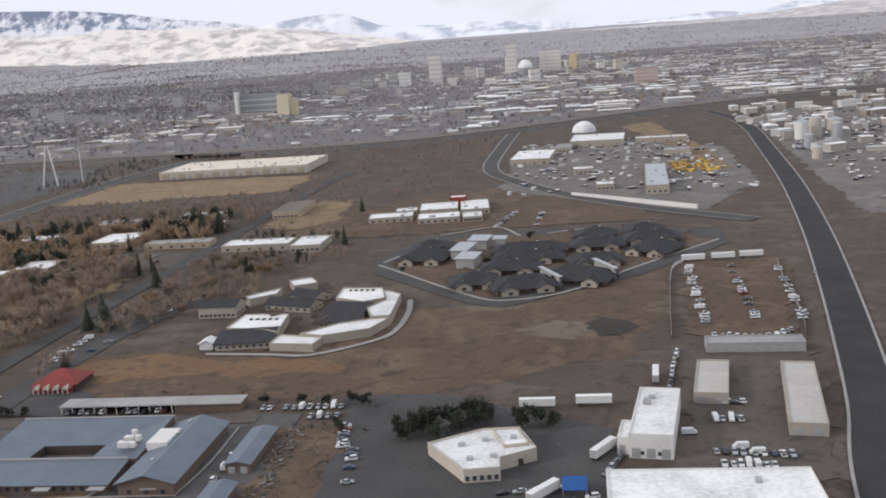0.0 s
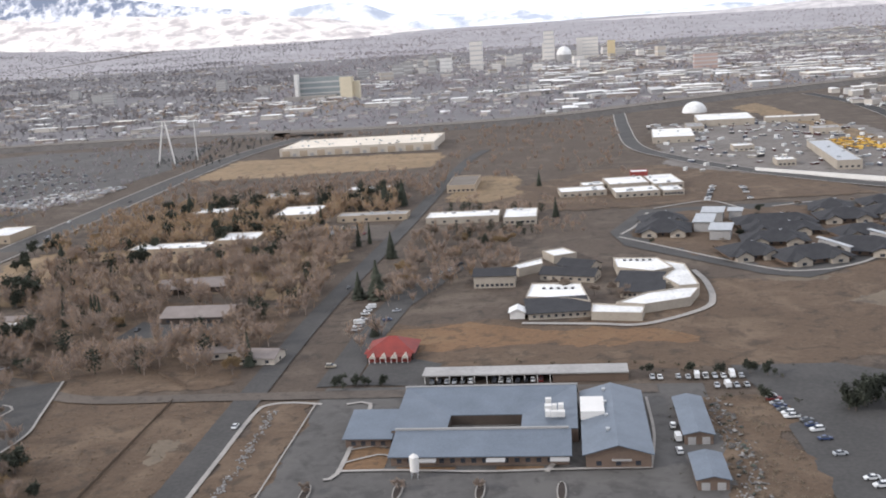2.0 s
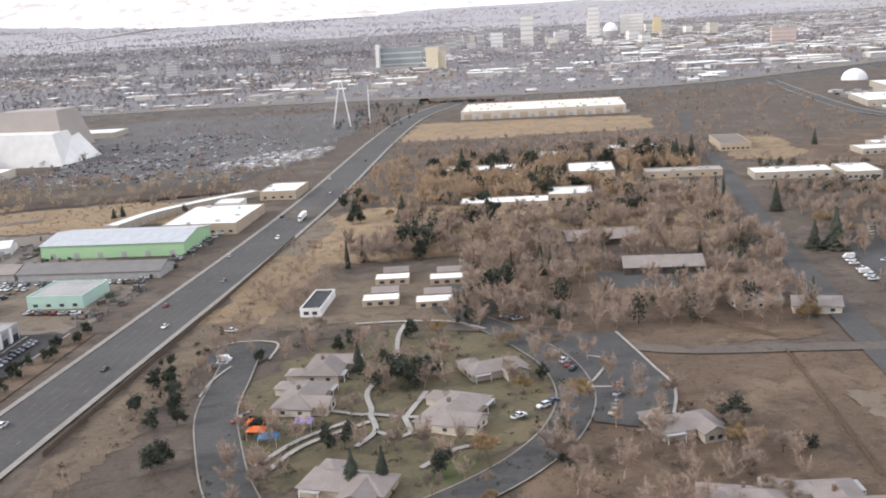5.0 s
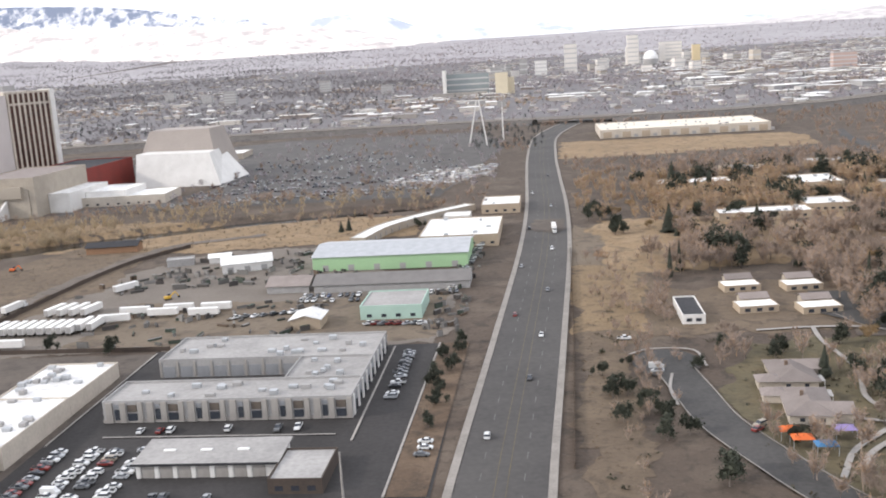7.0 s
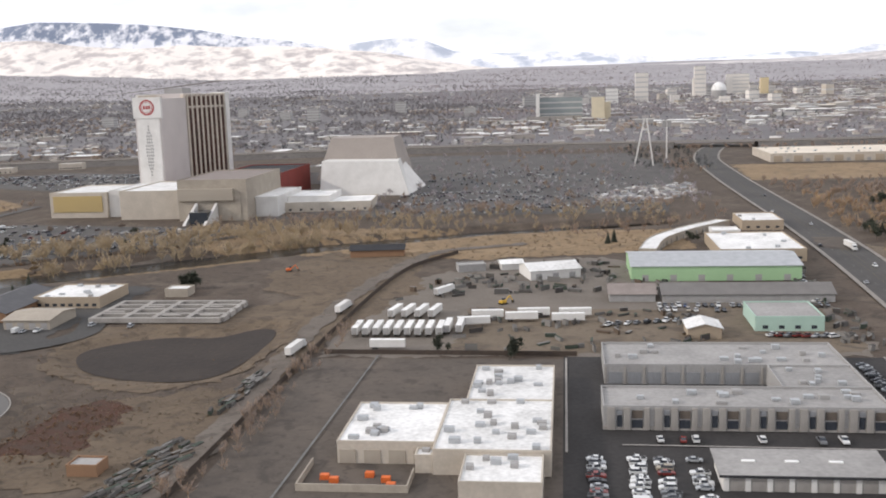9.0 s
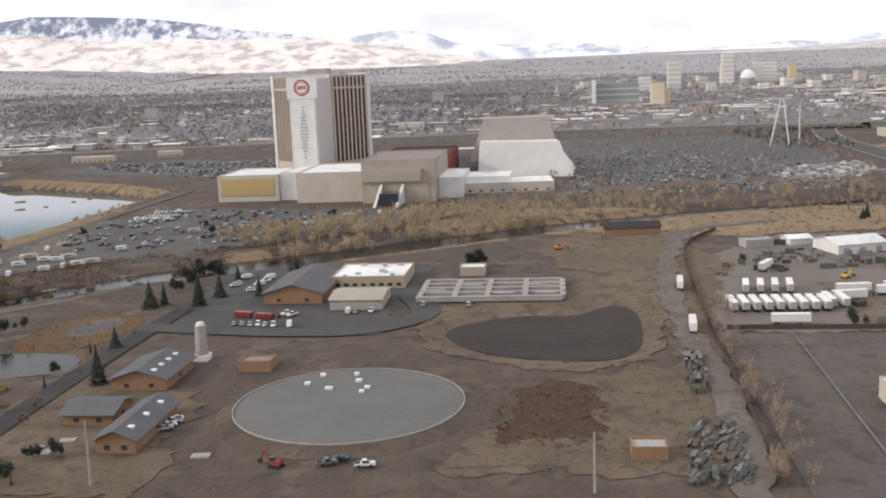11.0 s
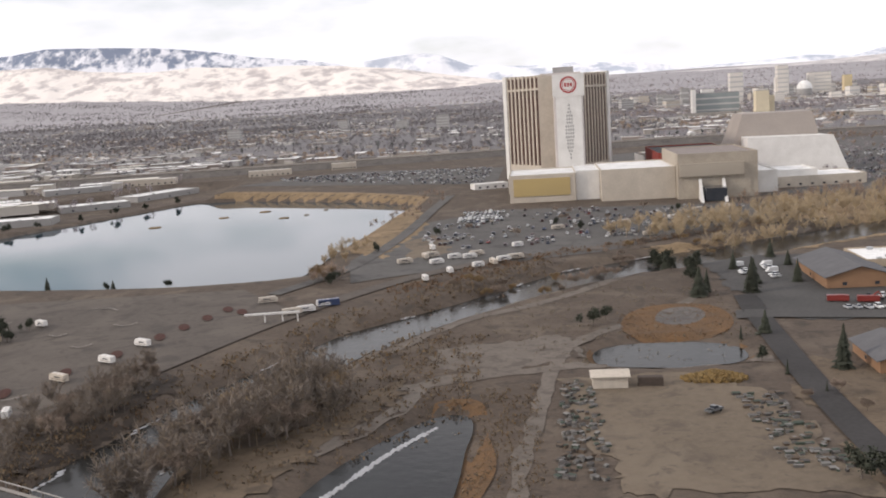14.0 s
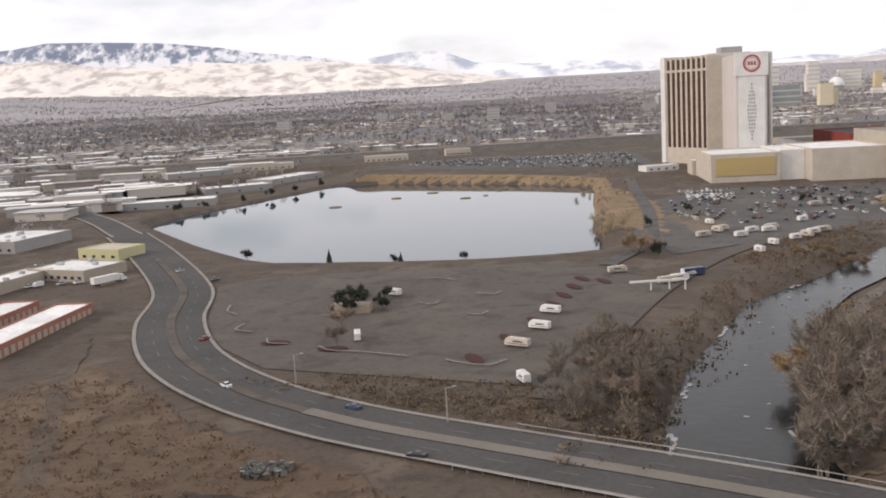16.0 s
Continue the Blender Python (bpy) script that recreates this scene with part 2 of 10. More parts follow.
M_bronze = mat("bronze_tinted_glazing", (0.085, 0.038, 0.028), (0.05, 0.027, 0.023), 0.03, 0.4, 0.3, spec=0.3)
M_rubber = mat("black_rubber", (0.02, 0.02, 0.02), (0.03, 0.03, 0.03), 0.5, 3.0, 0.8)
M_orange = mat("safety_orange", (0.70, 0.16, 0.04), (0.55, 0.12, 0.03), 0.3, 2.0, 0.6)
M_yellow = mat("machine_yellow", (0.62, 0.38, 0.05), (0.48, 0.30, 0.05), 0.3, 2.0, 0.6)
M_wood = mat("weathered_wood", (0.12, 0.085, 0.06), (0.08, 0.06, 0.045), 0.5, 3.0, 0.9)
M_bark = mat("grey_brown_bark", (0.18, 0.150, 0.130), (0.13, 0.108, 0.094), 0.5, 4.0, 0.95)
M_twig = mat("bare_twigs", (0.26, 0.203, 0.160), (0.20, 0.156, 0.125), 0.3, 2.0, 0.95, vary=0.25)
M_goldleaf = mat("golden_winter_leaves", (0.27, 0.185, 0.095), (0.20, 0.14, 0.08), 0.3, 2.0, 0.95, vary=0.2)
M_needle = mat("dark_conifer_needles", (0.034, 0.040, 0.029), (0.058, 0.060, 0.043), 0.4, 2.5, 0.95, vary=0.25)
M_lake = water("still_lake_water", (0.025, 0.050, 0.068), 0.03, 0.25, 0.006)
M_river = water("river_water", (0.020, 0.020, 0.019), 0.16, 0.35, 0.05, 0.28)
M_ice = mat("ice_and_foam", (0.42, 0.42, 0.43), (0.26, 0.26, 0.265), 0.4, 2.0, 0.6)

# ---- mesh helpers ----
class Shape:
    """Collects vertices and faces of one part, in metres from its thing's base."""
    def __init__(self):
        self.v, self.f = [], []

    def add(self, vs, fs):
        k = len(self.v)
        self.v += [tuple(p) for p in vs]
        self.f += [tuple(i + k for i in f) for f in fs]
        return self

    def box(self, x0, y0, z0, x1, y1, z1):
        return self.add([(x0, y0, z0), (x1, y0, z0), (x1, y1, z0), (x0, y1, z0), (x0, y0, z1), (x1, y0, z1), (x1, y1, z1), (x0, y1, z1)],
                        [(0, 3, 2, 1), (4, 5, 6, 7), (0, 1, 5, 4), (1, 2, 6, 5), (2, 3, 7, 6), (3, 0, 4, 7)])

    def tube(self, x, y, z0, z1, r0, r1=None, n=10):
        r1 = r0 if r1 is None else r1
        ring = [(math.cos(2 * math.pi * i / n), math.sin(2 * math.pi * i / n)) for i in range(n)]
        vs = [(x + r0 * c, y + r0 * s, z0) for c, s in ring] + [(x + r1 * c, y + r1 * s, z1) for c, s in ring]
        return self.add(vs, [(i, (i + 1) % n, n + (i + 1) % n, n + i) for i in range(n)] + [tuple(range(n))[::-1], tuple(range(n, 2 * n))])

    def bar(self, a, b, r):
        """A square bar from a to b."""
        a, b = Vector(a), Vector(b)
        d = (b - a).normalized()
        u = d.cross(Vector((0, 0, 1)) if abs(d.z) < 0.9 else Vector((1, 0, 0))).normalized() * r
        w = d.cross(u).normalized() * r
        vs = [p + s * u + t * w for p in (a, b) for s, t in ((-1, -1), (1, -1), (1, 1), (-1, 1))]
        return self.add(vs, [(0, 1, 2, 3), (7, 6, 5, 4), (0, 4, 5, 1), (1, 5, 6, 2), (2, 6, 7, 3), (3, 7, 4, 0)])

    def stick(self, a, b, r):
        """A three sided twig, thinner at its end."""
        a, b = Vector(a), Vector(b)
        d = (b - a).normalized()
        u = d.cross(Vector((0, 0, 1)) if abs(d.z) < 0.9 else Vector((1, 0, 0))).normalized()
        w = d.cross(u)
        vs = [p + (u * math.cos(k) + w * math.sin(k)) * s for p, s in ((a, r), (b, r * 0.6)) for k in (0, 2.09, 4.19)]
        return self.add(vs, [(0, 1, 4, 3), (1, 2, 5, 4), (2, 0, 3, 5)])

    def gable(self, x0, y0, x1, y1, z, rise, along="x", over=0.5, thick=0.25):
        """A pitched roof with thickness and eaves; along names the ridge's axis."""
        x0, y0, x1, y1 = x0 - over, y0 - over, x1 + over, y1 + over
        if along == "x":
            ym = (y0 + y1) / 2
            prof = [(y0, z), (ym, z + rise), (y1, z), (y1, z - thick), (ym, z + rise - thick), (y0, z - thick)]
            vs = [(x0, a, b) for a, b in prof] + [(x1, a, b) for a, b in prof]
        else:
            xm = (x0 + x1) / 2
            prof = [(x0, z), (xm, z + rise), (x1, z), (x1, z - thick), (xm, z + rise - thick), (x0, z - thick)]
            vs = [(a, y0, b) for a, b in prof] + [(a, y1, b) for a, b in prof]
        return self.add(vs, [(i, (i + 1) % 6, 6 + (i + 1) % 6, 6 + i) for i in range(6)] + [(0, 1, 4, 5), (1, 2, 3, 4), (6, 11, 10, 7), (7, 10, 9, 8)])

    def hip(self, x0, y0, x1, y1, z, rise, over=0.6):
        x0, y0, x1, y1 = x0 - over, y0 - over, x1 + over, y1 + over
        w, d = x1 - x0, y1 - y0
        k = min(w, d) / 2
        if w >= d:
            r = [(x0 + k, (y0 + y1) / 2, z + rise), (x1 - k * 0.999, (y0 + y1) / 2, z + rise)]
            fs = [(0, 1, 5, 4), (2, 3, 4, 5), (1, 2, 5), (3, 0, 4), (3, 2, 1, 0)]
        else:
            r = [((x0 + x1) / 2, y0 + k, z + rise), ((x0 + x1) / 2, y1 - k * 0.999, z + rise)]
            fs = [(1, 2, 5, 4), (3, 0, 4, 5), (0, 1, 4), (2, 3, 5), (3, 2, 1, 0)]
        return self.add([(x0, y0, z), (x1, y0, z), (x1, y1, z), (x0, y1, z), *r], fs)

    def gable_walls(self, x0, y0, x1, y1, h, rise, along):
        """Walls of a pitched house, up to the ridge at the gable ends."""
        if along == "x":
            ym = (y0 + y1) / 2
            return self.add([(x0, y0, 0), (x1, y0, 0), (x1, y1, 0), (x0, y1, 0), (x0, y0, h), (x1, y0, h), (x1, y1, h), (x0, y1, h), (x0, ym, h + rise), (x1, ym, h + rise)],
                            [(0, 1, 5, 4), (2, 3, 7, 6), (1, 2, 6, 9, 5), (3, 0, 4, 8, 7), (4, 5, 9, 8), (6, 7, 8, 9)])
        xm = (x0 + x1) / 2
        return self.add([(x0, y0, 0), (x1, y0, 0), (x1, y1, 0), (x0, y1, 0), (x0, y0, h), (x1, y0, h), (x1, y1, h), (x0, y1, h), (xm, y0, h + rise), (xm, y1, h + rise)],
                        [(0, 1, 5, 8, 4), (2, 3, 7, 9, 6), (1, 2, 6, 5), (3, 0, 4, 7), (4, 8, 9, 7), (5, 6, 9, 8)])

    def mesh(self, name, material):
        me = bpy.data.meshes.new(name)
        me.from_pydata(self.v, [], self.f)
        me.materials.append(material)
        me.update()
        return me


def part(name, shape, material, parent=None, label=""):
    """Links a shape as one mesh object under a thing or a part."""
    ob = new(name, shape.mesh(name, material) if isinstance(shape, Shape) else shape)
    if parent:
        ob.parent = parent
    return tagged(ob, label=label)


def thing(name, label, category, x, y, z=None, rz=0.0, group="", kind=""):
    """An empty at a thing's base, to hold its parts."""
    ob = new(name)
    ob.empty_display_size = 0.5
    ob.matrix_world = pose(x, y, H(x, y) if z is None else z, 0, 0, rz)
    return tagged(ob, label, category, group, kind)


BOXES = {}


def unit_box(material):
    """One shared box mesh of a metre a side for each material, standing on z = 0 and centred in x and y."""
    if material.name not in BOXES:
        BOXES[material.name] = Shape().box(-0.5, -0.5, 0, 0.5, 0.5, 1).mesh("box_" + material.name, material)
    return BOXES[material.name]


def block(name, material, parent, x, y, z, sx, sy, sz, label=""):
    """A box-shaped part on shared mesh data."""
    ob = new(name, unit_box(material))
    ob.parent = parent
    ob.matrix_basis = Matrix.LocRotScale((x, y, z), None, (sx, sy, sz))
    return tagged(ob, label=label)


# ---- ground ----
def plain(x, y):
    """The wide valley floor: a gentle rise to the west and foothills beyond the town."""
    x, y = np.asarray(x, float), np.asarray(y, float)
    z = 0.013 * np.minimum(y, 1100) + 0.0063 * np.clip(y - 1100, 0, 2500)
    far = np.clip((y - 3600) / 4600, 0, 1.25)
    side = np.clip((-3600 - x) / 2000, 0, 1)
    return z + far ** 1.3 * (170 + 105 * side)


def poly_distance(x, y, poly):
    """Signed distance to a polygon's outline, negative inside."""
    x, y = np.asarray(x, float), np.asarray(y, float)
    best = np.full(np.broadcast(x, y).shape, 1e18)
    inside = np.zeros(best.shape, bool)
    for (x0, y0), (x1, y1) in zip(poly, poly[1:] + poly[:1]):
        dx, dy = x1 - x0, y1 - y0
        t = np.clip(((x - x0) * dx + (y - y0) * dy) / (dx * dx + dy * dy + 1e-9), 0, 1)
        best = np.minimum(best, (x - x0 - t * dx) ** 2 + (y - y0 - t * dy) ** 2)
        cross = (y0 > y) != (y1 > y)
        with np.errstate(divide="ignore", invalid="ignore"):
            inside ^= cross & (x < (x1 - x0) * (y - y0) / (y1 - y0 + (1e-12 if y1 == y0 else 0)) + x0)
    d = np.sqrt(best)
    return np.where(inside, -d, d)


LAKE = [(-1519, 712), (-1501, 684), (-1452, 612), (-1406, 552), (-1385, 536), (-1334, 528), (-1290, 526), (-1259, 529), (-1237, 536), (-1235, 564), (-1237, 615), (-1231, 674), (-1227, 747), (-1219, 846), (-1228, 860), (-1277, 904), (-1335, 938), (-1409, 980), (-1446, 978), (-1474, 895), (-1488, 845), (-1503, 810), (-1514, 778), (-1520, 745)]
LAKE_TERRACE = [(-1560, 750), (-1500, 835), (-1465, 905), (-1440, 1000), (-1450, 1110), (-1520, 1130), (-1590, 960), (-1610, 830), (-1590, 790)]
RIVER_W = [(-1252, 120), (-1240, 180), (-1235, 240), (-1233, 278), (-1218, 333), (-1185, 412), (-1147, 456), (-1099, 522), (-1040, 560), (-960, 610), (-880, 660), (-780, 705), (-640, 745)]
RIVER_E = [(-1210, 120), (-1205, 180), (-1203, 240), (-1206, 285), (-1196, 320), (-1175, 380), (-1148, 425), (-1108, 474), (-1070, 504), (-1015, 533), (-945, 578), (-870, 628), (-780, 680), (-640, 722)]
RIVER = RIVER_W + RIVER_E[::-1]
POND_A = [(-1090, 358), (-1091, 371), (-1085, 378), (-1070, 379), (-1056, 378), (-1049, 373), (-1048, 362), (-1054, 356), (-1068, 354), (-1083, 355)]
POND_B = [(-1080, 393), (-1077, 417), (-1065, 431), (-1048, 429), (-1044, 412), (-1047, 394), (-1056, 384), (-1073, 384)]
POND_C = [(-1170, 215), (-1164, 258), (-1153, 285), (-1141, 308), (-1132, 309), (-1130, 298), (-1133, 279), (-1133, 255), (-1132, 215)]
POND_D = [(-912, 401), (-906, 414), (-884, 426), (-866, 421), (-852, 442), (-842, 435), (-844, 392), (-850, 372), (-870, 370), (-897, 379)]
def rounded(poly):
    """A closed outline with its corners rounded off."""
    for _ in range(2):
        poly = [q for a, b in zip(poly, poly[1:] + poly[:1]) for q in ((a[0] * 0.75 + b[0] * 0.25, a[1] * 0.75 + b[1] * 0.25), (a[0] * 0.25 + b[0] * 0.75, a[1] * 0.25 + b[1] * 0.75))]
    return poly


POND_A, POND_B, POND_C, POND_D = [rounded([tuple(Vector(p) + (Vector(p) - Vector((sum(q[0] for q in o) / len(o), sum(q[1] for q in o) / len(o)))).normalized() * 2.6) for p in o]) for o in (POND_A, POND_B, POND_C, POND_D)]
# polygon, drop to the bed, bank width, water level above (or below) the plain or a fixed level
BASINS = [(LAKE, "level", 2.5, 16), (LAKE_TERRACE, "level", 6.8, 14), (RIVER, "drop", -4.2, 9), (POND_A, "drop", -2.6, 7), (POND_B, "drop", -0.7, 9), (POND_C, "drop", -2.8, 9), (POND_D, "drop", -2.4, 12)]
LAKE_Z = 5.0


def H(x, y):
    """Height of the ground sheet."""
    z = plain(x, y)
    for poly, how, depth, bank in BASINS:
        xs, ys = [p[0] for p in poly], [p[1] for p in poly]
        x_, y_ = np.asarray(x, float), np.asarray(y, float)
        near = (x_ > min(xs) - bank) & (x_ < max(xs) + bank) & (y_ > min(ys) - bank) & (y_ < max(ys) + bank)
        if not near.any():
            continue
        d = poly_distance(x_, y_, poly)
        t = np.clip(1 - d / bank, 0, 1)
        t = np.where(d < 0, 1.0, t * t * (3 - 2 * t))
        bed = depth if how == "level" else z + depth
        z = np.where(near, z * (1 - t) + np.minimum(bed, z) * t, z)
    return z if z.shape else float(z)


def sheet(xs, ys, drop=0.0):
    X, Y = np.meshgrid(xs, ys)
    Z = H(X, Y) - drop
    nx, ny = len(xs), len(ys)
    vs = np.stack([X, Y, Z], -1).reshape(-1, 3)
    i = np.arange((nx - 1) * (ny - 1))
    a = (i // (nx - 1)) * nx + i % (nx - 1)
    fs = np.stack([a, a + 1, a + nx + 1, a + nx], -1)
    return vs, fs


xs = np.concatenate([np.arange(-9000, -1700, 140), np.arange(-1700, -600, 6), np.arange(-600, 300, 25), np.arange(300, 5600, 150)])
ys = np.concatenate([np.arange(-600, 90, 60), np.arange(90, 780, 6), np.arange(780, 1100, 8), np.arange(1100, 1500, 20), np.arange(1500, 3600, 45), np.arange(3600, 9400, 120)])
gv, gf = sheet(xs, ys)
ground_me = bpy.data.meshes.new("ground")
ground_me.from_pydata(gv.tolist(), [], gf.tolist())
ground_me.materials.append(M_ground)
ground_me.polygons.foreach_set("use_smooth", [True] * len(gf))
tagged(new("ground", ground_me), "dry brown winter valley floor rising to the foothills", "ground", kind="structure")


LAYER = [0.0]
WILD = ("field", "dry_grass", "bare_patch", "dirt_lot", "scrub", "red_brush", "black_earth", "ditch_bank", "lawn", "dirt_track", "gravel_yard", "industrial_yard", "vehicle_lot")


def ragged(pts, amp=7.0, step=2.5):
    """The same outline with an uneven natural edge."""
    out = []
    for a, b in zip(pts, list(pts[1:]) + [pts[0]]):
        a, b = Vector(a), Vector(b)
        n = max(1, int((b - a).length / step))
        for i in range(n):
            p = a.lerp(b, i / n)
            k = [noise.noise((p.x * 0.05, p.y * 0.05, d)) + 0.7 * noise.noise((p.x * 0.19, p.y * 0.19, d + 4)) + 0.35 * noise.noise((p.x * 0.5, p.y * 0.5, d + 7)) for d in (1, 9)]
            out.append((p.x + amp * k[0], p.y + amp * k[1]))
    return out


def patch(name, pts, material, label, lift=None, kind="structure", category="ground"):
    """A thin flush surface that follows the ground, as a grid cut to a polygon's outline."""
    LAYER[0] += 0.004
    lift = 0.10 + LAYER[0] if lift is None else lift
    if name in WILD:
        pts = ragged(pts)
    bm = bmesh.new()
    bm.faces.new([bm.verts.new((x, y, 0)) for x, y in pts])
    ys_ = [p[1] for p in pts]
    for cut in np.arange(math.ceil(min(ys_) / 40) * 40, max(ys_), 40):
        bmesh.ops.bisect_plane(bm, geom=bm.verts[:] + bm.edges[:] + bm.faces[:], plane_co=(0, cut, 0), plane_no=(0, 1, 0))
    bmesh.ops.triangulate(bm, faces=bm.faces[:])
    xs_ = [p[0] for p in pts]
    gx, gy = np.meshgrid(np.arange(min(xs_), max(xs_), 6), np.arange(min(ys_), max(ys_), 6))
    dips = (H(gx, gy) < plain(gx, gy) - 0.1) & (poly_distance(gx, gy, list(pts)) < 3)
    if dips.any():
        # finer facets where a patch runs down into a basin
        for cut in np.arange(gx[dips].min() - 9, gx[dips].max() + 12, 6):
            bmesh.ops.bisect_plane(bm, geom=bm.verts[:] + bm.edges[:] + bm.faces[:], plane_co=(cut, 0, 0), plane_no=(1, 0, 0))
        for cut in np.arange(gy[dips].min() - 9, gy[dips].max() + 12, 6):
            bmesh.ops.bisect_plane(bm, geom=bm.verts[:] + bm.edges[:] + bm.faces[:], plane_co=(0, cut, 0), plane_no=(0, 1, 0))
    for v in bm.verts:
        v.co.z = float(H(v.co.x, v.co.y)) + lift
    me = bpy.data.meshes.new(name)
    bm.normal_update()
    for f in bm.faces:
        if f.normal.z < 0:
            f.normal_flip()
    bm.to_mesh(me)
    bm.free()
    me.materials.append(material)
    return tagged(new(name, me), label, category, kind=kind)


def skirt(name, poly, widths, material, label, keep=None):
    """A band of ground cover over a basin's banks, following them down to the water."""
    s = Shape()
    rings = []
    c = Vector((sum(p[0] for p in poly) / len(poly), sum(p[1] for p in poly) / len(poly)))
    dense = []
    for a, b in zip(poly, poly[1:] + poly[:1]):
        dense += [Vector(a).lerp(Vector(b), k / 4) for k in range(4)]
    for w in widths:
        rings.append([(q.x, q.y, float(H(q.x, q.y)) + 0.12) for q in (p + (p - c).normalized() * w for p in dense)])
    m = len(dense)
    for r0, r1 in zip(rings, rings[1:]):
        s.add(r0 + r1, [(i, m + i, m + (i + 1) % m, (i + 1) % m) for i in range(m) if keep is None or keep(dense[i])])
    return tagged(part(name, s, material), label, "ground cover", kind="structure")


def ellipse(cx, cy, rx, ry, n=40, rz=0.0):
    c, s = math.cos(radians(rz)), math.sin(radians(rz))
    return [(cx + rx * math.cos(a) * c - ry * math.sin(a) * s, cy + rx * math.cos(a) * s + ry * math.sin(a) * c) for a in np.linspace(0, 2 * math.pi, n, endpoint=False)]


def smooth_line(pts, step=8.0):
    """A curve through the points (Catmull-Rom), sampled every few metres."""
    p = [Vector((*q, 0)) for q in pts]
    p = [2 * p[0] - p[1]] + p + [2 * p[-1] - p[-2]]
    out = []
    for a, b, c, d in zip(p, p[1:], p[2:], p[3:]):
        n = max(2, int((c - b).length / step))
        for i in range(n):
            t = i / n
            out.append(0.5 * (2 * b + (c - a) * t + (2 * a - 5 * b + 4 * c - d) * t * t + (3 * b - a - 3 * c + d) * t ** 3))
    return out + [p[-2]]


def ribbon_shape(line, lo, hi, lift, thick=0.0, base=None, wobble=0.0):
    """A strip along a line, between two offsets to its right; with thickness it is a kerb or deck."""
    s = Shape()
    rows = []
    for i, q in enumerate(line):
        d = (line[min(i + 1, len(line) - 1)] - line[max(i - 1, 0)]).normalized()
        n = Vector((d.y, -d.x, 0))
        a, b = q + n * (lo + wobble * noise.noise((q.x * 0.11, q.y * 0.11, 2))), q + n * (hi + wobble * noise.noise((q.x * 0.11, q.y * 0.11, 8)))
        za, zb = [float((base or H)(v.x, v.y)) + lift for v in (a, b)]
        rows.append(((a.x, a.y, za), (b.x, b.y, zb)))
    for (a, b), (c, d) in zip(rows, rows[1:]):
        if thick:
            dn = lambda v: (v[0], v[1], v[2] - thick)
            s.add([a, b, d, c, dn(a), dn(b), dn(d), dn(c)], [(0, 1, 2, 3), (0, 4, 5, 1), (2, 6, 7, 3)])
        else:
            s.add([a, b, d, c], [(0, 1, 2, 3)])
    return s


def dashes(line, off, lift, width=0.25, on=1, of=3, base=None):
    s = Shape()
    for i in range(0, len(line) - on, of):
        k = ribbon_shape(line[i:i + on + 1], off - width / 2, off + width / 2, lift, 0, base)
        s.add(k.v, k.f)
    return s


def road(name, pts, width, material, label, side=0.0, side_mat=None, lanes=(), edge=True, lift=None, base=None, kerb=0.18):
    """A carriageway with its kerbs, footways and paint."""
    LAYER[0] += 0.004
    lift = 0.22 + LAYER[0] if lift is None else lift
    line = smooth_line(pts, 5.0)
    root = part(name, ribbon_shape(line, -width / 2, width / 2, lift - (0.1 if name == "road_track" else 0.0), 0, base, width * 0.45 if name == "road_track" else 0.0), material)
    tagged(root, label, "road", kind="structure")
    if side:
        for k in (-1, 1):
            a, b = sorted((k * width / 2, k * (width / 2 + side)))
            part("pavement", ribbon_shape(line, a, b, lift + kerb, kerb + 0.1, base), side_mat or M_concrete, root)
    for off, on, of, m in lanes:
        part("lane_marking", dashes(line, off, lift + 0.03, 0.2, on, of, base), m, root)
    return root

# ---- water ----
def water_sheet(name, poly, level, material, label, drop=None):
    s = bmesh.new()
    s.faces.new([s.verts.new((x, y, level if drop is None else float(plain(x, y)) + drop)) for x, y in poly])
    bmesh.ops.triangulate(s, faces=s.faces[:])
    s.normal_update()
    for f in s.faces:
        if f.normal.z < 0:
            f.normal_flip()
    me = bpy.data.meshes.new(name)
    s.to_mesh(me)
    s.free()
    me.materials.append(material)
    return tagged(new(name, me), label, "water", kind="structure")


def grown(poly, d):
    c = Vector((sum(p[0] for p in poly) / len(poly), sum(p[1] for p in poly) / len(poly)))
    return [tuple(Vector(p) + (Vector(p) - c).normalized() * d) for p in poly]


water_sheet("water_lake", grown(LAKE, 9), LAKE_Z, M_lake, "still lake mirroring the bright cloudy sky")
rl = Shape()
for (a, b), (c, d) in zip(zip(RIVER_W, RIVER_E), zip(RIVER_W[1:], RIVER_E[1:])):
    pts = []
    for p, q, k in ((a, b, 0), (b, a, 0), (d, c, 0), (c, d, 0)):
        e = (Vector(p) - Vector(q)).normalized() * 3
        pts.append((p[0] + e.x, p[1] + e.y))
    zs = [float(plain((a[0] + b[0]) / 2, (a[1] + b[1]) / 2)) - 2.9] * 2 + [float(plain((c[0] + d[0]) / 2, (c[1] + d[1]) / 2)) - 2.9] * 2
    rl.add([(x, y, z) for (x, y), z in zip(pts, zs)], [(0, 1, 2, 3)])
tagged(part("water_river", rl, M_river), "shallow grey river with icy edges", "water", kind="structure")
water_sheet("water_pond", grown(POND_A, 1), 0, M_river, "small still pond with reedy banks", -2.0)
water_sheet("water_pond", grown(POND_C, 1.5), 0, M_river, "grey pond beside a dirt track", -1.8)

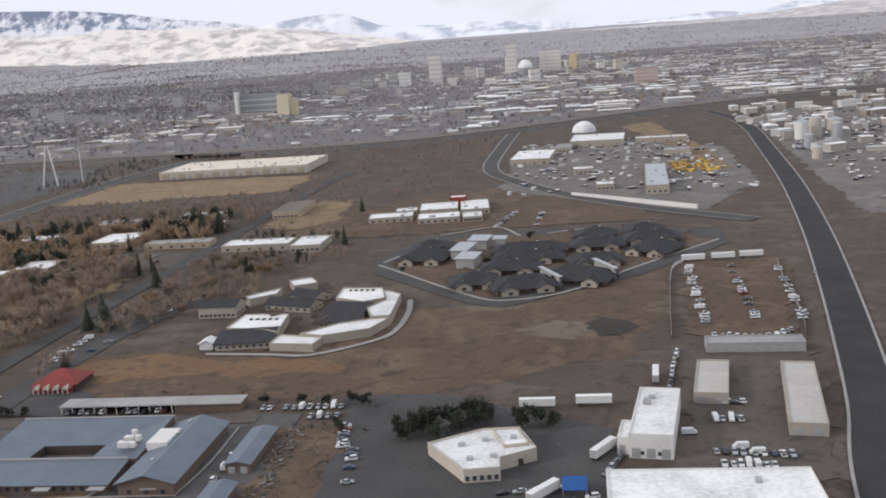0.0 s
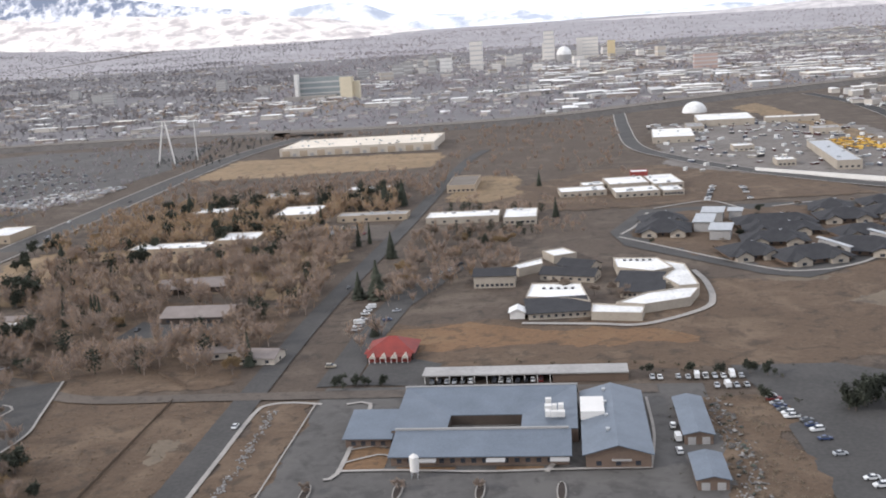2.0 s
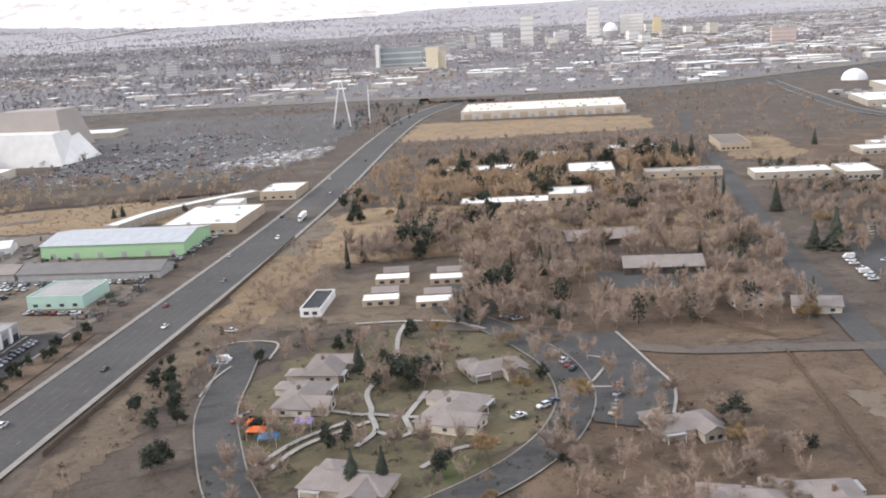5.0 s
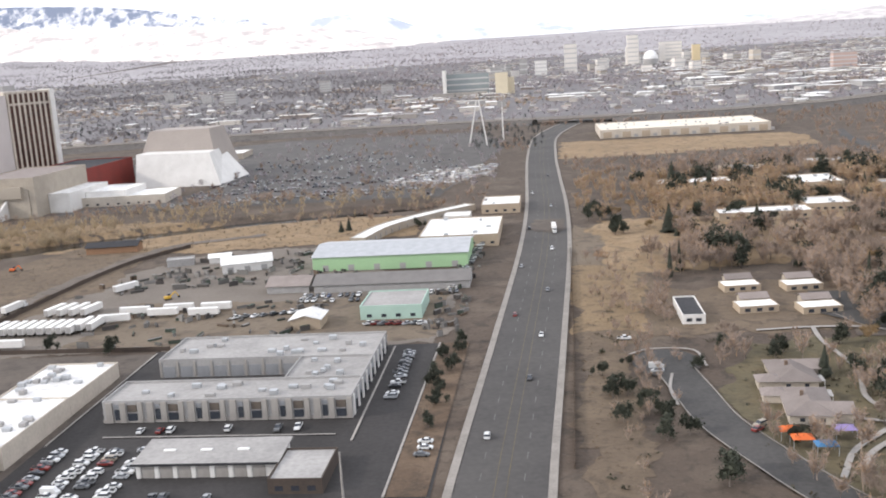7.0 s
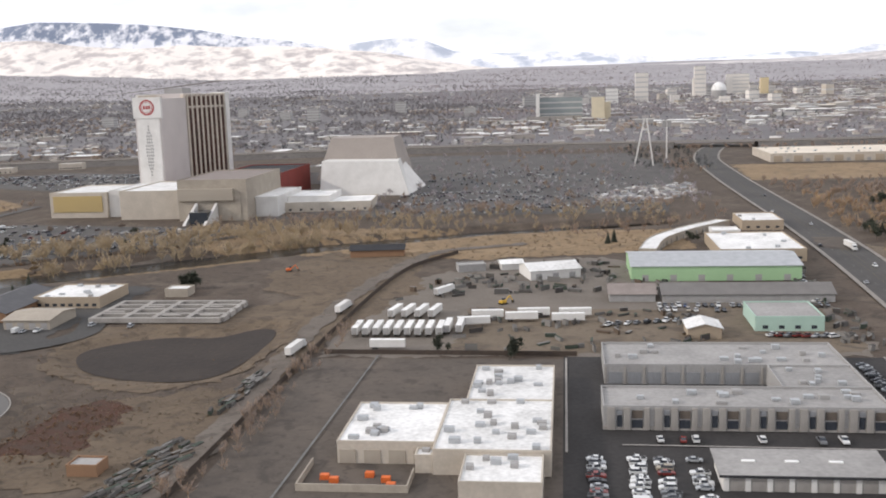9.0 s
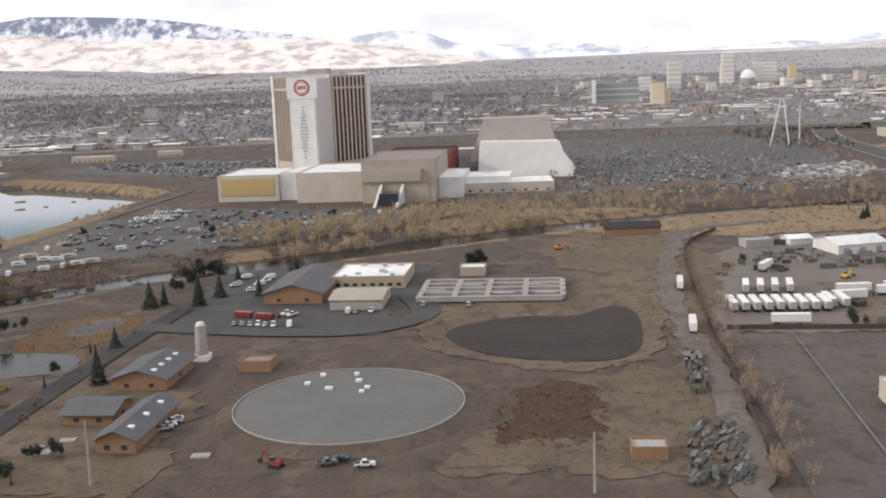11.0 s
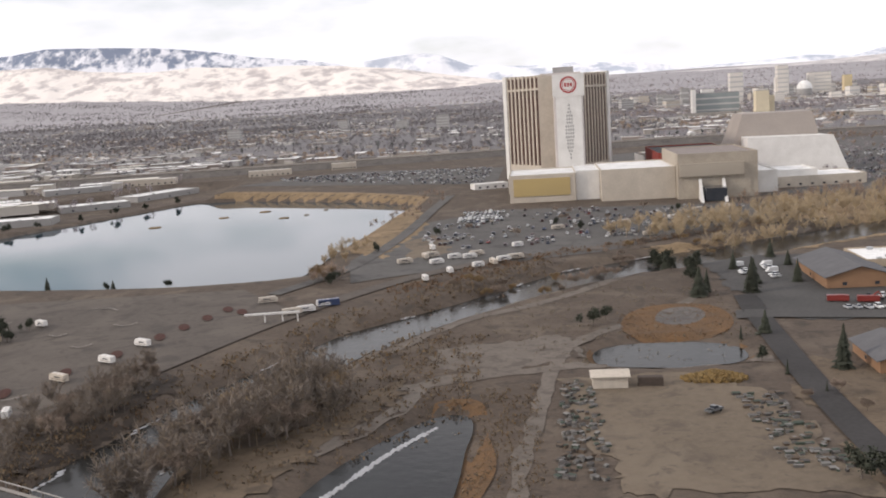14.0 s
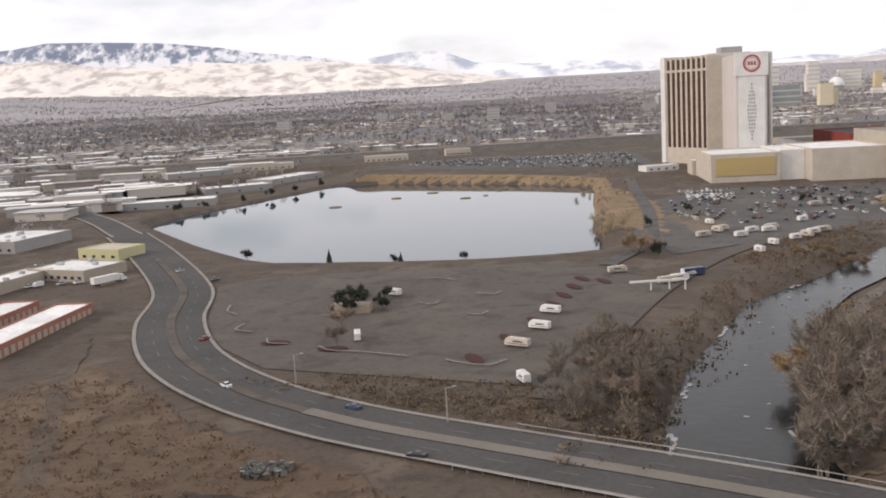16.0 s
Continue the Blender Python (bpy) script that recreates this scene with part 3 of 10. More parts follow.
# ice shelves along the river banks and on one pond
ice = Shape()
for bank, inward in ((RIVER_W, 1), (RIVER_E, -1)):
    line = smooth_line(bank[2:9], 2.5)
    for i, q in enumerate(line):
        if noise.noise((q.x * 0.06, q.y * 0.06, 3)) < 0.12:
            continue
        w = 0.6 + 1.3 * abs(noise.noise((q.x * 0.2, q.y * 0.2, 0)))
        d = (line[min(i + 1, len(line) - 1)] - line[max(i - 1, 0)]).normalized()
        n = Vector((d.y, -d.x, 0)) * inward
        z = float(plain(q.x, q.y)) - 2.84
        o = q + n * random.uniform(-0.8, 0.6)
        ring = [(o + d * (1.7 * math.cos(a)) + n * (w * math.sin(a) * random.uniform(0.6, 1.1))) for a in np.linspace(0, 6.28, 7, endpoint=False)]
        ice.add([(p.x, p.y, z + random.uniform(0, 0.05)) for p in ring], [tuple(range(7))])
for i in range(26):
    t = random.random() * 6
    k = int(t)
    a, b = Vector(RIVER_W[2 + k]).lerp(Vector(RIVER_W[3 + k]), t - k), Vector(RIVER_E[2 + k]).lerp(Vector(RIVER_E[3 + k]), t - k)
    c = a.lerp(b, random.uniform(0.1, 0.9))
    z = float(plain(c.x, c.y)) - 2.84
    ice.add([(c.x + 1.2 * random.uniform(0.3, 1) * math.cos(u), c.y + 0.8 * random.uniform(0.3, 1) * math.sin(u), z) for u in np.linspace(0, 6.28, 6, endpoint=False)], [tuple(range(6))])
tagged(part("river_ice", ice, M_ice), "thin white ice and foam along the river banks", "ice", kind="stuff")
pl = Shape()
for i, q in enumerate(smooth_line([(-1168, 240), (-1158, 262), (-1149, 284), (-1139, 302)], 1.5)):
    w = random.uniform(0.5, 1.2)
    z = float(plain(q.x, q.y)) - 1.72
    pl.add([(q.x - w, q.y - 1.2, z), (q.x + w, q.y - 1.0, z), (q.x + w, q.y + 1.2, z), (q.x - w, q.y + 1.0, z)], [(0, 1, 2, 3)])
tagged(part("pond_ice", pl, M_ice), "white ice edge along a pond bank", "ice", kind="stuff")

# ---- fields and yards ----
patch("field", [(-255, 392), (-225, 382), (-60, 385), (20, 430), (40, 500), (55, 590), (-20, 525), (-60, 510), (-118, 520), (-130, 470), (-135, 448), (-250, 452)], M_field, "brown fallow field with tufts of dry grass")
patch("dry_grass", ellipse(-215, 430, 42, 17), M_rust, "golden dry grass on a low mound")
patch("dry_grass", ellipse(-150, 425, 40, 13), M_rust, "golden dry grass beside a school")
patch("bare_patch", ellipse(-8, 470, 22, 12), M_sand, "pale bare earth in a field")
patch("bare_patch", ellipse(15, 470, 10, 14), M_mud, "dark wet hollow in a field")
patch("bare_patch", ellipse(-45, 512, 12, 5), M_sand, "pale bare earth in a field")
patch("field", [(-395, 362), (-292, 358), (-292, 200), (-420, 200), (-400, 300)], M_field, "fallow field with scrub and a dirt track")
patch("bare_patch", ellipse(-302, 312, 5, 12), M_sand, "pale bare earth in a field")
patch("field", [(-548, 205), (-548, 620), (-528, 620), (-500, 440), (-530, 380), (-532, 200)], M_verge, "strip of worn straw grass beside an avenue")
patch("field", [(-546, 521), (-513, 515), (-522, 404), (-547, 407)], M_straw, "tan straw field beside an avenue")
patch("dirt_lot", [(-545, 628), (-490, 570), (-497, 512), (-545, 521)], M_sand, "bare graded dirt lot")
patch("bare_patch", [(-510, 561), (-488, 558), (-488, 512), (-508, 515)], M_field, "dark brown dug plot")
patch("dry_grass", ellipse(-528, 541, 13, 6, 40, -60), M_rust, "low orange heap of dug earth")
patch("lawn", [(-520, 395), (-400, 400), (-395, 440), (-445, 480), (-515, 460)], M_verge, "faded winter lawn between houses")
patch("lawn", [(-497, 260), (-420, 250), (-400, 300), (-410, 370), (-440, 392), (-488, 380), (-505, 330)], M_lawn, "faded winter lawn with curving paths")
patch("lawn", [(-437, 267), (-428, 280), (-418, 276), (-427, 260)], mat("green_lawn", (0.10, 0.115, 0.045), (0.075, 0.085, 0.04), 0.2, 2.0, 0.95, 0.4), "small green lawn beside a house")
patch("dry_grass", [(-530, 500), (-440, 505), (-400, 560), (-420, 640), (-530, 640)], M_gold, "golden leaf strewn grass between trees")
patch("dry_grass", [(-420, 540), (-310, 500), (-300, 620), (-400, 640)], M_gold, "tan grass below bare trees")
patch("field", [(-400, 350), (-300, 372), (-300, 480), (-420, 520), (-445, 430)], M_field, "brown grassy lot with bare trees")
patch("field", [(-545, 960), (-300, 985), (-290, 1060), (-300, 1100), (-540, 1115)], M_gold, "golden grass in front of a warehouse")
patch("field", [(-960, 715), (-640, 690), (-640, 620), (-760, 590), (-850, 600), (-960, 640)], M_gold, "golden river terrace with dry grass")
patch("field", [(-1060, 560), (-900, 640), (-900, 590), (-980, 540)], M_straw, "straw coloured river bank")
patch("gravel_yard", [(-812, 505), (-755, 590), (-690, 590), (-640, 520), (-602, 510), (-602, 395), (-812, 395)], M_gravel, "grey gravel contractor yard")
patch("dirt_lot", [(-760, 470), (-605, 470), (-605, 400), (-760, 400)], M_sand, "dusty vehicle yard")
patch("car_park", [(-815, 392), (-712, 392), (-712, 250), (-815, 250)], M_old_asphalt, "worn grey asphalt lot")
patch("car_park", [(-717, 395), (-591, 395), (-591, 225), (-717, 225)], M_dark_asphalt, "dark asphalt lot round a business park")
patch("dirt_lot", [(-905, 268), (-822, 268), (-815, 400), (-790, 520), (-800, 600), (-860, 620), (-880, 560), (-870, 520), (-830, 470), (-828, 360), (-870, 340)], M_verge, "brown graded bank beside a service road")
patch("red_brush", [(-887, 288), (-862, 290), (-857, 330), (-872, 342), (-886, 332)], M_redbrush, "patch of rust-red winter brush")
patch("gravel_yard", [(-1022, 400), (-940, 395), (-930, 520), (-1040, 530), (-1030, 440)], M_asphalt, "asphalt service yard")
patch("dirt_lot", [(-1093, 252), (-1103, 338), (-1056, 341), (-1047, 295), (-1041, 252)], M_sand, "sandy storage yard")
patch("gravel_yard", [(-1040, 352), (-985, 330), (-980, 300), (-975, 255), (-1040, 255)], M_verge, "sandy yard round small brick sheds")
patch("red_reeds", grown(POND_B, 1), M_reed, "orange dead reeds round a drying pond", category="ground cover")
patch("mud_bed", rounded([(-1070, 410), (-1064, 427), (-1052, 428), (-1049, 415), (-1056, 400), (-1067, 400)]), M_bank, "grey cracked bed of a dried pond")
skirt("red_reeds", POND_A, (-1, 0, 1, 2, 3), M_reed, "orange dead reeds round a small pond")
skirt("lake_bank", LAKE, (-2, 2, 6, 10, 16, 22), M_straw, "straw coloured dry grass on a lake bank", lambda p: p.x > -1425 and p.y > 640)
patch("dirt_lot", [(-929, 420), (-918, 438), (-882, 456), (-861, 476), (-845, 505), (-828, 498), (-827, 452), (-833, 384), (-842, 361), (-854, 355), (-881, 352), (-908, 366), (-924, 387)], M_verge, "orange brown graded bank of a drained pond")
skirt("dry_grass", POND_D, (0, 2, 4, 6), M_verge, "dry grass round a dried pond")
water_sheet("mud_bed", grown(POND_D, 1.5), 0, M_mud, "dark damp bed of a dried pond", -1.7)
skirt("red_reeds", POND_C, (-1, 0, 2, 4, 7, 10), M_reed, "orange dead reeds along a pond", lambda p: p.x > -1142 and p.y > 225)
patch("car_park", [(-1399, 466), (-1385, 482), (-1250, 495), (-1211, 440), (-1262, 311), (-1344, 336), (-1376, 375)], M_park, "wide worn asphalt camper park")
patch("car_park", [(-1200, 500), (-1150, 530), (-1080, 555), (-985, 640), (-940, 715), (-1140, 750), (-1195, 690), (-1212, 560)], M_lot, "asphalt car park beside a hotel")
patch("car_park", [(-960, 760), (-640, 770), (-600, 1100), (-640, 1300), (-900, 1320), (-1160, 1120), (-1000, 1090), (-860, 1000), (-850, 850)], M_lot, "vast hotel car park")
patch("car_park", [(-1430, 1060), (-1200, 960), (-1150, 940), (-1150, 1120), (-1330, 1180)], M_lot, "asphalt car park behind the lake")
patch("bare_patch", [(-1195, 560), (-1185, 690), (-1205, 790), (-1215, 780), (-1222, 600)], M_straw, "straw grass along a lake shore")
patch("bare_patch", [(-1180, 560), (-1160, 575), (-1170, 640), (-1188, 620)], M_sand, "sandy path beside a lake")
patch("scrub", [(-1430, 180), (-1428, 300), (-1400, 345), (-1350, 290), (-1290, 245), (-1290, 180)], M_field, "scrubby waste ground with dry brush")
# sheet added below the brush; its dark colour stands in for shade
patch("scrub", [(-1266, 290), (-1243, 268), (-1232, 294), (-1228, 339), (-1242, 366), (-1257, 348)], M_shade, "brown ground with painted shade under riverside brush")
patch("scrub", [(-1211, 251), (-1198, 269), (-1173, 299), (-1152, 344), (-1147, 330), (-1172, 275), (-1178, 247)], M_verge, "orange brown riverside bank")
patch("black_earth", ellipse(-1335, 225, 30, 17), M_mud, "dark burnt patch of ground")
road("road_track", [(-1372, 250), (-1385, 285), (-1404, 330), (-1420, 380)], 6, M_ground, "narrow dark dirt lane", 0.0)
patch("car_park", [(-258, 368), (-113, 366), (-113, 236), (-258, 236)], M_lot, "pale asphalt apron round a blue roofed building")
patch("ditch_bank", [(-279, 352), (-258.5, 352), (-258.5, 236), (-279, 236)], M_field, "weedy drainage strip")
patch("car_park", [(-100, 385), (-60, 385), (10, 345), (12, 270), (-88, 262), (-92, 350)], M_asphalt, "asphalt car park by a white roofed office")
patch("scrub", [(-116, 352), (-92, 352), (-88, 262), (-116, 262)], M_field, "weedy vacant strip with rubble")
patch("vehicle_lot", [(48, 455), (64, 604), (124, 600), (98, 443)], M_field, "dusty brown vehicle storage lot")
patch("vehicle_lot", [(30, 300), (43, 432), (100, 430), (84, 300)], M_old_asphalt, "worn yard behind storage units")
patch("industrial_yard", [(-70, 880), (100, 765), (165, 900), (170, 1150), (60, 1300), (-60, 1250)], M_dust, "pale gravel industrial yard")
patch("industrial_yard", [(205, 720), (420, 800), (560, 1000), (640, 1600), (300, 1600), (252, 1400), (222, 1000)], M_dust, "pale gravel industrial yard")
patch("school_road", [(-135, 640), (-128, 600), (-60, 522), (-40, 512), (40, 575), (100, 650), (100, 690), (20, 720), (-110, 712)], M_asphalt, "asphalt loop round dark roofed buildings")
patch("lawn", [(-122, 640), (-116, 610), (-58, 538), (-38, 532), (30, 590), (88, 655), (80, 680), (10, 705), (-104, 700)], M_field, "brown planted court round dark roofed buildings")
patch("car_park", [(-280, 640), (-350, 650), (-345, 700), (-285, 695)], M_old_asphalt, "worn asphalt lot among trees")
patch("car_park", [(-263, 369), (-261, 446), (-255, 505), (-238, 551), (-219, 568), (-233, 513), (-242, 482), (-246, 436), (-248, 371)], M_asphalt, "asphalt lot beside a street")
patch("car_park", [(-247.5, 371), (-218, 368.5), (-215, 394), (-231, 403), (-246, 400)], M_asphalt, "asphalt apron in front of a red roofed pavilion")
patch("car_park", [(-380, 440), (-335, 440), (-335, 466), (-378, 468)], M_asphalt, "small asphalt lot behind a house")
patch("bare_patch", [(-225, 740), (-150, 720), (-60, 730), (60, 740), (40, 800), (-80, 930), (-140, 900), (-220, 820)], M_field, "brown open slope")
patch("bare_patch", [(-260, 780), (-225, 770), (-200, 800), (-205, 900), (-240, 905)], M_straw, "pale straw field with a dark plot")

patch("industrial_yard", [(-694, 850), (-640, 822), (-604, 880), (-602, 948), (-640, 935), (-692, 888)], M_dust, "pale dusty storage yard beside an avenue")
patch("dry_grass", [(72, 1460), (118, 1520), (150, 1150), (152, 975), (130, 980), (121, 1160)], M_straw, "tan dirt slope beside a freight road")
patch("planting_strip", [(-603, 262), (-592, 262), (-590, 395), (-601, 395)], M_field, "brown planted strip between a lot and an avenue")
for pts in ([(-603.5, 262), (-601.5, 395)], [(-700, 306), (-625, 305)], [(-716, 300), (-716, 392)], [(-619, 300), (-619, 392)]):
    tagged(part("kerb", ribbon_shape(smooth_line(pts, 6), -0.35, 0.35, 0.55, 0.3), M_concrete), "pale concrete kerb of a car park", "kerb", kind="structure")

# ---- roads ----
road("road_avenue", [(-577, 60), (-575, 150), (-573, 257), (-567, 392), (-560, 560), (-558, 700), (-560, 850), (-561, 1000), (-556, 1180), (-530, 1330), (-500, 1420)], 25, M_avenue, "bleached grey five lane avenue with pale footways", 2.4, M_footway,
     [(-6, 1, 3, M_line), (6, 1, 3, M_line), (-1.6, 5, 5, M_yline), (1.6, 5, 5, M_yline)])
patch("bare_patch", [(-567, 610), (-549, 610), (-548, 650), (-566, 650)], M_old_asphalt, "paler patch of new paving", 0.62)
road("road_street", [(-286, 150), (-286, 263), (-287, 373), (-286, 487), (-276, 700), (-264, 1000), (-250, 1100)], 11, M_asphalt, "narrow asphalt street", 0.0)
tagged(part("kerb", ribbon_shape(smooth_line([(-280, 236), (-280, 300), (-280, 342), (-277, 351), (-268, 353), (-256, 351)], 3), -0.9, 0.9, 0.5, 0.4), M_concrete), "pale curved concrete kerb", "kerb", kind="structure")
# footways, kerbs and planted islands of the civic building's lot
for pts, w in (([(-246, 350), (-237, 350), (-236.5, 320), (-236.5, 291), (-240, 287)], 0.8), ([(-236, 293), (-218, 293.4), (-190, 292), (-168, 293), (-138, 294)], 0.7), ([(-138, 294), (-135, 320), (-135, 352)], 0.5), ([(-258.3, 236), (-258.3, 300), (-258.3, 351)], 0.3),
               ([(-236, 299), (-226, 305), (-222, 304)], 0.5), ([(-236, 309), (-228, 312), (-224, 311)], 0.5), ([(-170, 292), (-168, 297)], 0.9), ([(-149, 294), (-149, 297)], 0.9)):
    LAYER[0] += 0.004
    tagged(part("kerb", ribbon_shape(smooth_line(pts, 4), -w, w, 0.46 + LAYER[0], 0.4), M_concrete), "pale concrete kerb and footway", "kerb", kind="structure")
for pts in ([(-235.5, 294.5), (-222, 295), (-222, 310), (-235.5, 313)], [(-218, 293.8), (-199, 293.2), (-199, 296), (-218, 296)], [(-186, 293), (-171, 294), (-171, 296), (-186, 296)]):
    patch("planting_bed", pts, M_rust, "planting bed of rusty dry grass along a building", category="bed")
for x, y in ((-243.5, 277), (-215, 279.5), (-189.8, 279), (-165.5, 278.5)):
    isl = thing("parking_island", "kerbed island planted with a small bare tree", "island", x, y, group="parking islands")
    part("kerb", Shape().add([(1.5 * math.cos(a), 6.5 * math.sin(a), z) for z in (0, 0.75) for a in np.linspace(0, 2 * math.pi, 18, endpoint=False)], [(i, (i + 1) % 18, 18 + (i + 1) % 18, 18 + i) for i in range(18)] + [tuple(range(18, 36))]), M_concrete, isl)
    part("soil", Shape().add([(1.1 * math.cos(a), 6.1 * math.sin(a), 0.8) for a in np.linspace(0, 2 * math.pi, 18, endpoint=False)], [tuple(range(18))]), M_mud, isl, "dark bark mulch")
road("road_lane", [(-445, 392), (-400, 383), (-360, 361), (-294, 360), (-130, 361)], 8, M_old_asphalt, "narrow grey lane", 0.0)
road("road_crescent", [(-470, 225), (-488, 255), (-499, 280), (-509, 308), (-513, 335), (-516, 356)], 13, M_asphalt, "curving cul-de-sac with concrete kerbs", 0.5, M_footway)
road("road_crescent", [(-470, 222), (-440, 238), (-416, 260), (-401, 283), (-394, 305), (-393, 325), (-398, 348), (-408, 368), (-421, 388), (-434, 403), (-440, 420)], 12, M_asphalt, "curving residential street with concrete kerbs", 0.5, M_footway)
road("road_freight", [(70, 150), (90, 290), (106, 360), (121, 440), (140, 550), (162, 689), (188, 885), (212, 1120), (231, 1315), (236, 1480), (220, 1640)], 17, M_freight, "dark dusty freight road", 1.2)
road("road_collector", [(-84, 1470), (-90, 1250), (-88, 1060), (-50, 950), (0, 860), (60, 785), (128, 720)], 15, M_asphalt, "curving asphalt road with pale kerbs", 1.4)
road("road_parkway", [(-1512, 640), (-1462, 555), (-1413, 460), (-1397, 402), (-1380, 361), (-1362, 333), (-1340, 309), (-1320, 293), (-1300, 280), (-1262, 260), (-1220, 238), (-1180, 213), (-1130, 180), (-1060, 130)], 23, M_asphalt, "wide curving divided road", 1.3, M_footway,
     [(-6, 1, 3, M_line), (6, 1, 3, M_line)], base=plain)
for label, material, pts, lo, hi in (("worn brown painted median strip", M_old_asphalt, [(-1457, 545), (-1413, 460), (-1397, 402), (-1380, 361), (-1362, 333), (-1340, 309), (-1322, 294.5)], -1.8, 1.4), ("tan raised median strip", M_median, [(-1322, 294.5), (-1300, 280), (-1262, 260), (-1220, 238), (-1180, 213), (-1130, 180)], -2.4, 1.8)):
    tagged(part("median", ribbon_shape(smooth_line(pts, 4), lo, hi, 0.75, 0.3, plain), material), label, "median", kind="structure")
road("road_north", [(-1512, 640), (-1580, 740), (-1680, 850), (-1900, 980), (-2300, 1100)], 16, M_asphalt, "asphalt road past warehouses", 1.2)
road("road_service", [(-1030, 180), (-1032, 230), (-1034, 268), (-1035, 322), (-1033, 404), (-1031, 440)], 8.6, M_dark_asphalt, "asphalt service road", 0.0)
road("road_service", [(-1040, 410), (-980, 400), (-945, 402), (-925, 425), (-935, 460)], 12, M_asphalt, "asphalt service road", 0.0)
patch("bare_patch", [(-1144, 377), (-1104, 389), (-1099, 379), (-1104, 352), (-1129, 340), (-1146, 351)], M_track, "pale gravel turning place between tracks", 0.13)
road("road_track", [(-1176, 330), (-1172, 362), (-1160, 380), (-1140, 415), (-1105, 448), (-1060, 508), (-1011, 570), (-960, 616)], 5, M_track, "pale gravel track along a river", 0.0, lift=0.244)
road("road_track", [(-1168, 280), (-1159, 297), (-1149, 317), (-1144, 339), (-1125, 348), (-1103, 365)], 5, M_track, "pale dirt track", 0.0, lift=0.248)
road("road_track", [(-1154, 332), (-1110, 348), (-1075, 352), (-1040, 350)], 6, M_track, "pale dirt track", 0.0, lift=0.252)
road("road_track", [(-1116, 205), (-1116, 262), (-1113, 290), (-1110, 320), (-1107, 348), (-1098, 380), (-1050, 440)], 4.5, M_track, "pale dirt track", 0.0, lift=0.256)
road("road_track", [(-828, 255), (-822, 321), (-824, 453), (-810, 559), (-790, 615), (-740, 640)], 9, M_track, "pale graded haul road", 0.0)
road("road_riverside", [(-1262, 300), (-1210, 440), (-1150, 530), (-1060, 580), (-960, 660), (-900, 740)], 9, M_park, "riverside drive of worn asphalt", 0.0, lift=0.43)
road("road_lakeside", [(-1232, 480), (-1208, 540), (-1195, 640), (-1190, 760), (-1185, 860)], 8, M_lot, "worn asphalt lakeside drive", 0.0, lift=0.44)

# freeway on its embankment, with bridges
FREEWAY = [(-3600, 980), (-2600, 1080), (-2000, 1170), (-1400, 1280), (-1000, 1385), (-680, 1400), (-390, 1375), (-200, 1420), (-60, 1520), (150, 1690), (500, 1900), (1000, 2080), (1900, 2250)]
def deck_height(x, y):
    return float(plain(x, y)) + 7.0
fl = smooth_line(FREEWAY, 20)
fw = part("road_freeway", ribbon_shape(fl, -19, 19, 0.0, 1.2, deck_height), M_gravel)
tagged(fw, "long grey elevated freeway", "road", kind="structure")
for k in (-1, 1):
    part("barrier", ribbon_shape(fl, k * 19 - 0.4, k * 19 + 0.4, 1.1, 1.1, deck_height), M_concrete, fw)
part("barrier", ribbon_shape(fl, -0.4, 0.4, 1.0, 1.0, deck_height), M_concrete, fw)
bank_l = Shape()
for i, (a, b) in enumerate(zip(fl, fl[1:])):
    if -585 < a.x < -470:
        continue
    da, db = (fl[min(i + 1, len(fl) - 1)] - fl[max(i - 1, 0)]).normalized(), (fl[min(i + 2, len(fl) - 1)] - fl[i]).normalized()
    na, nb = Vector((da.y, -da.x, 0)), Vector((db.y, -db.x, 0))
    for k in (-1, 1):
        t0, t1, g0, g1 = a + na * 19 * k, b + nb * 19 * k, a + na * 34 * k, b + nb * 34 * k
        q = [(t0.x, t0.y, deck_height(t0.x, t0.y) - 0.3), (t1.x, t1.y, deck_height(t1.x, t1.y) - 0.3), (g1.x, g1.y, float(plain(g1.x, g1.y)) - 0.2), (g0.x, g0.y, float(plain(g0.x, g0.y)) - 0.2)]
        bank_l.add(q, [(0, 1, 2, 3) if k < 0 else (3, 2, 1, 0)])
tagged(part("embankment", bank_l, M_bank), "brown grassy freeway embankment", "embankment", kind="structure")

# bridge rail and deck edge over the river
bl = smooth_line([(-1275, 267), (-1262, 260), (-1220, 238), (-1180, 213), (-1165, 203)], 4)
bridge = thing("bridge_rail", "pale concrete bridge parapets over the river", "bridge", -1220, 250, 0.0, kind="structure")
bridge.matrix_world = Matrix()
for k in (-1, 1):
    part("parapet", ribbon_shape(bl, k * 14 - 0.25, k * 14 + 0.25, 1.4, 2.6, plain), M_concrete, bridge)

patch("car_park", ellipse(-518, 363, 12, 15, 28), M_asphalt, "rounded asphalt end of a cul-de-sac", 0.6)
patch("car_park", [(-447, 453), (-432, 451), (-418, 415), (-433, 397), (-441, 405), (-451, 418)], M_asphalt, "small asphalt lot between cottages", 0.62)
patch("car_park", [(-392, 352), (-402, 372), (-376, 382), (-366, 345), (-361, 322), (-366, 291), (-388, 298), (-387, 330)], M_asphalt, "asphalt parking bays beside a street", 0.61)
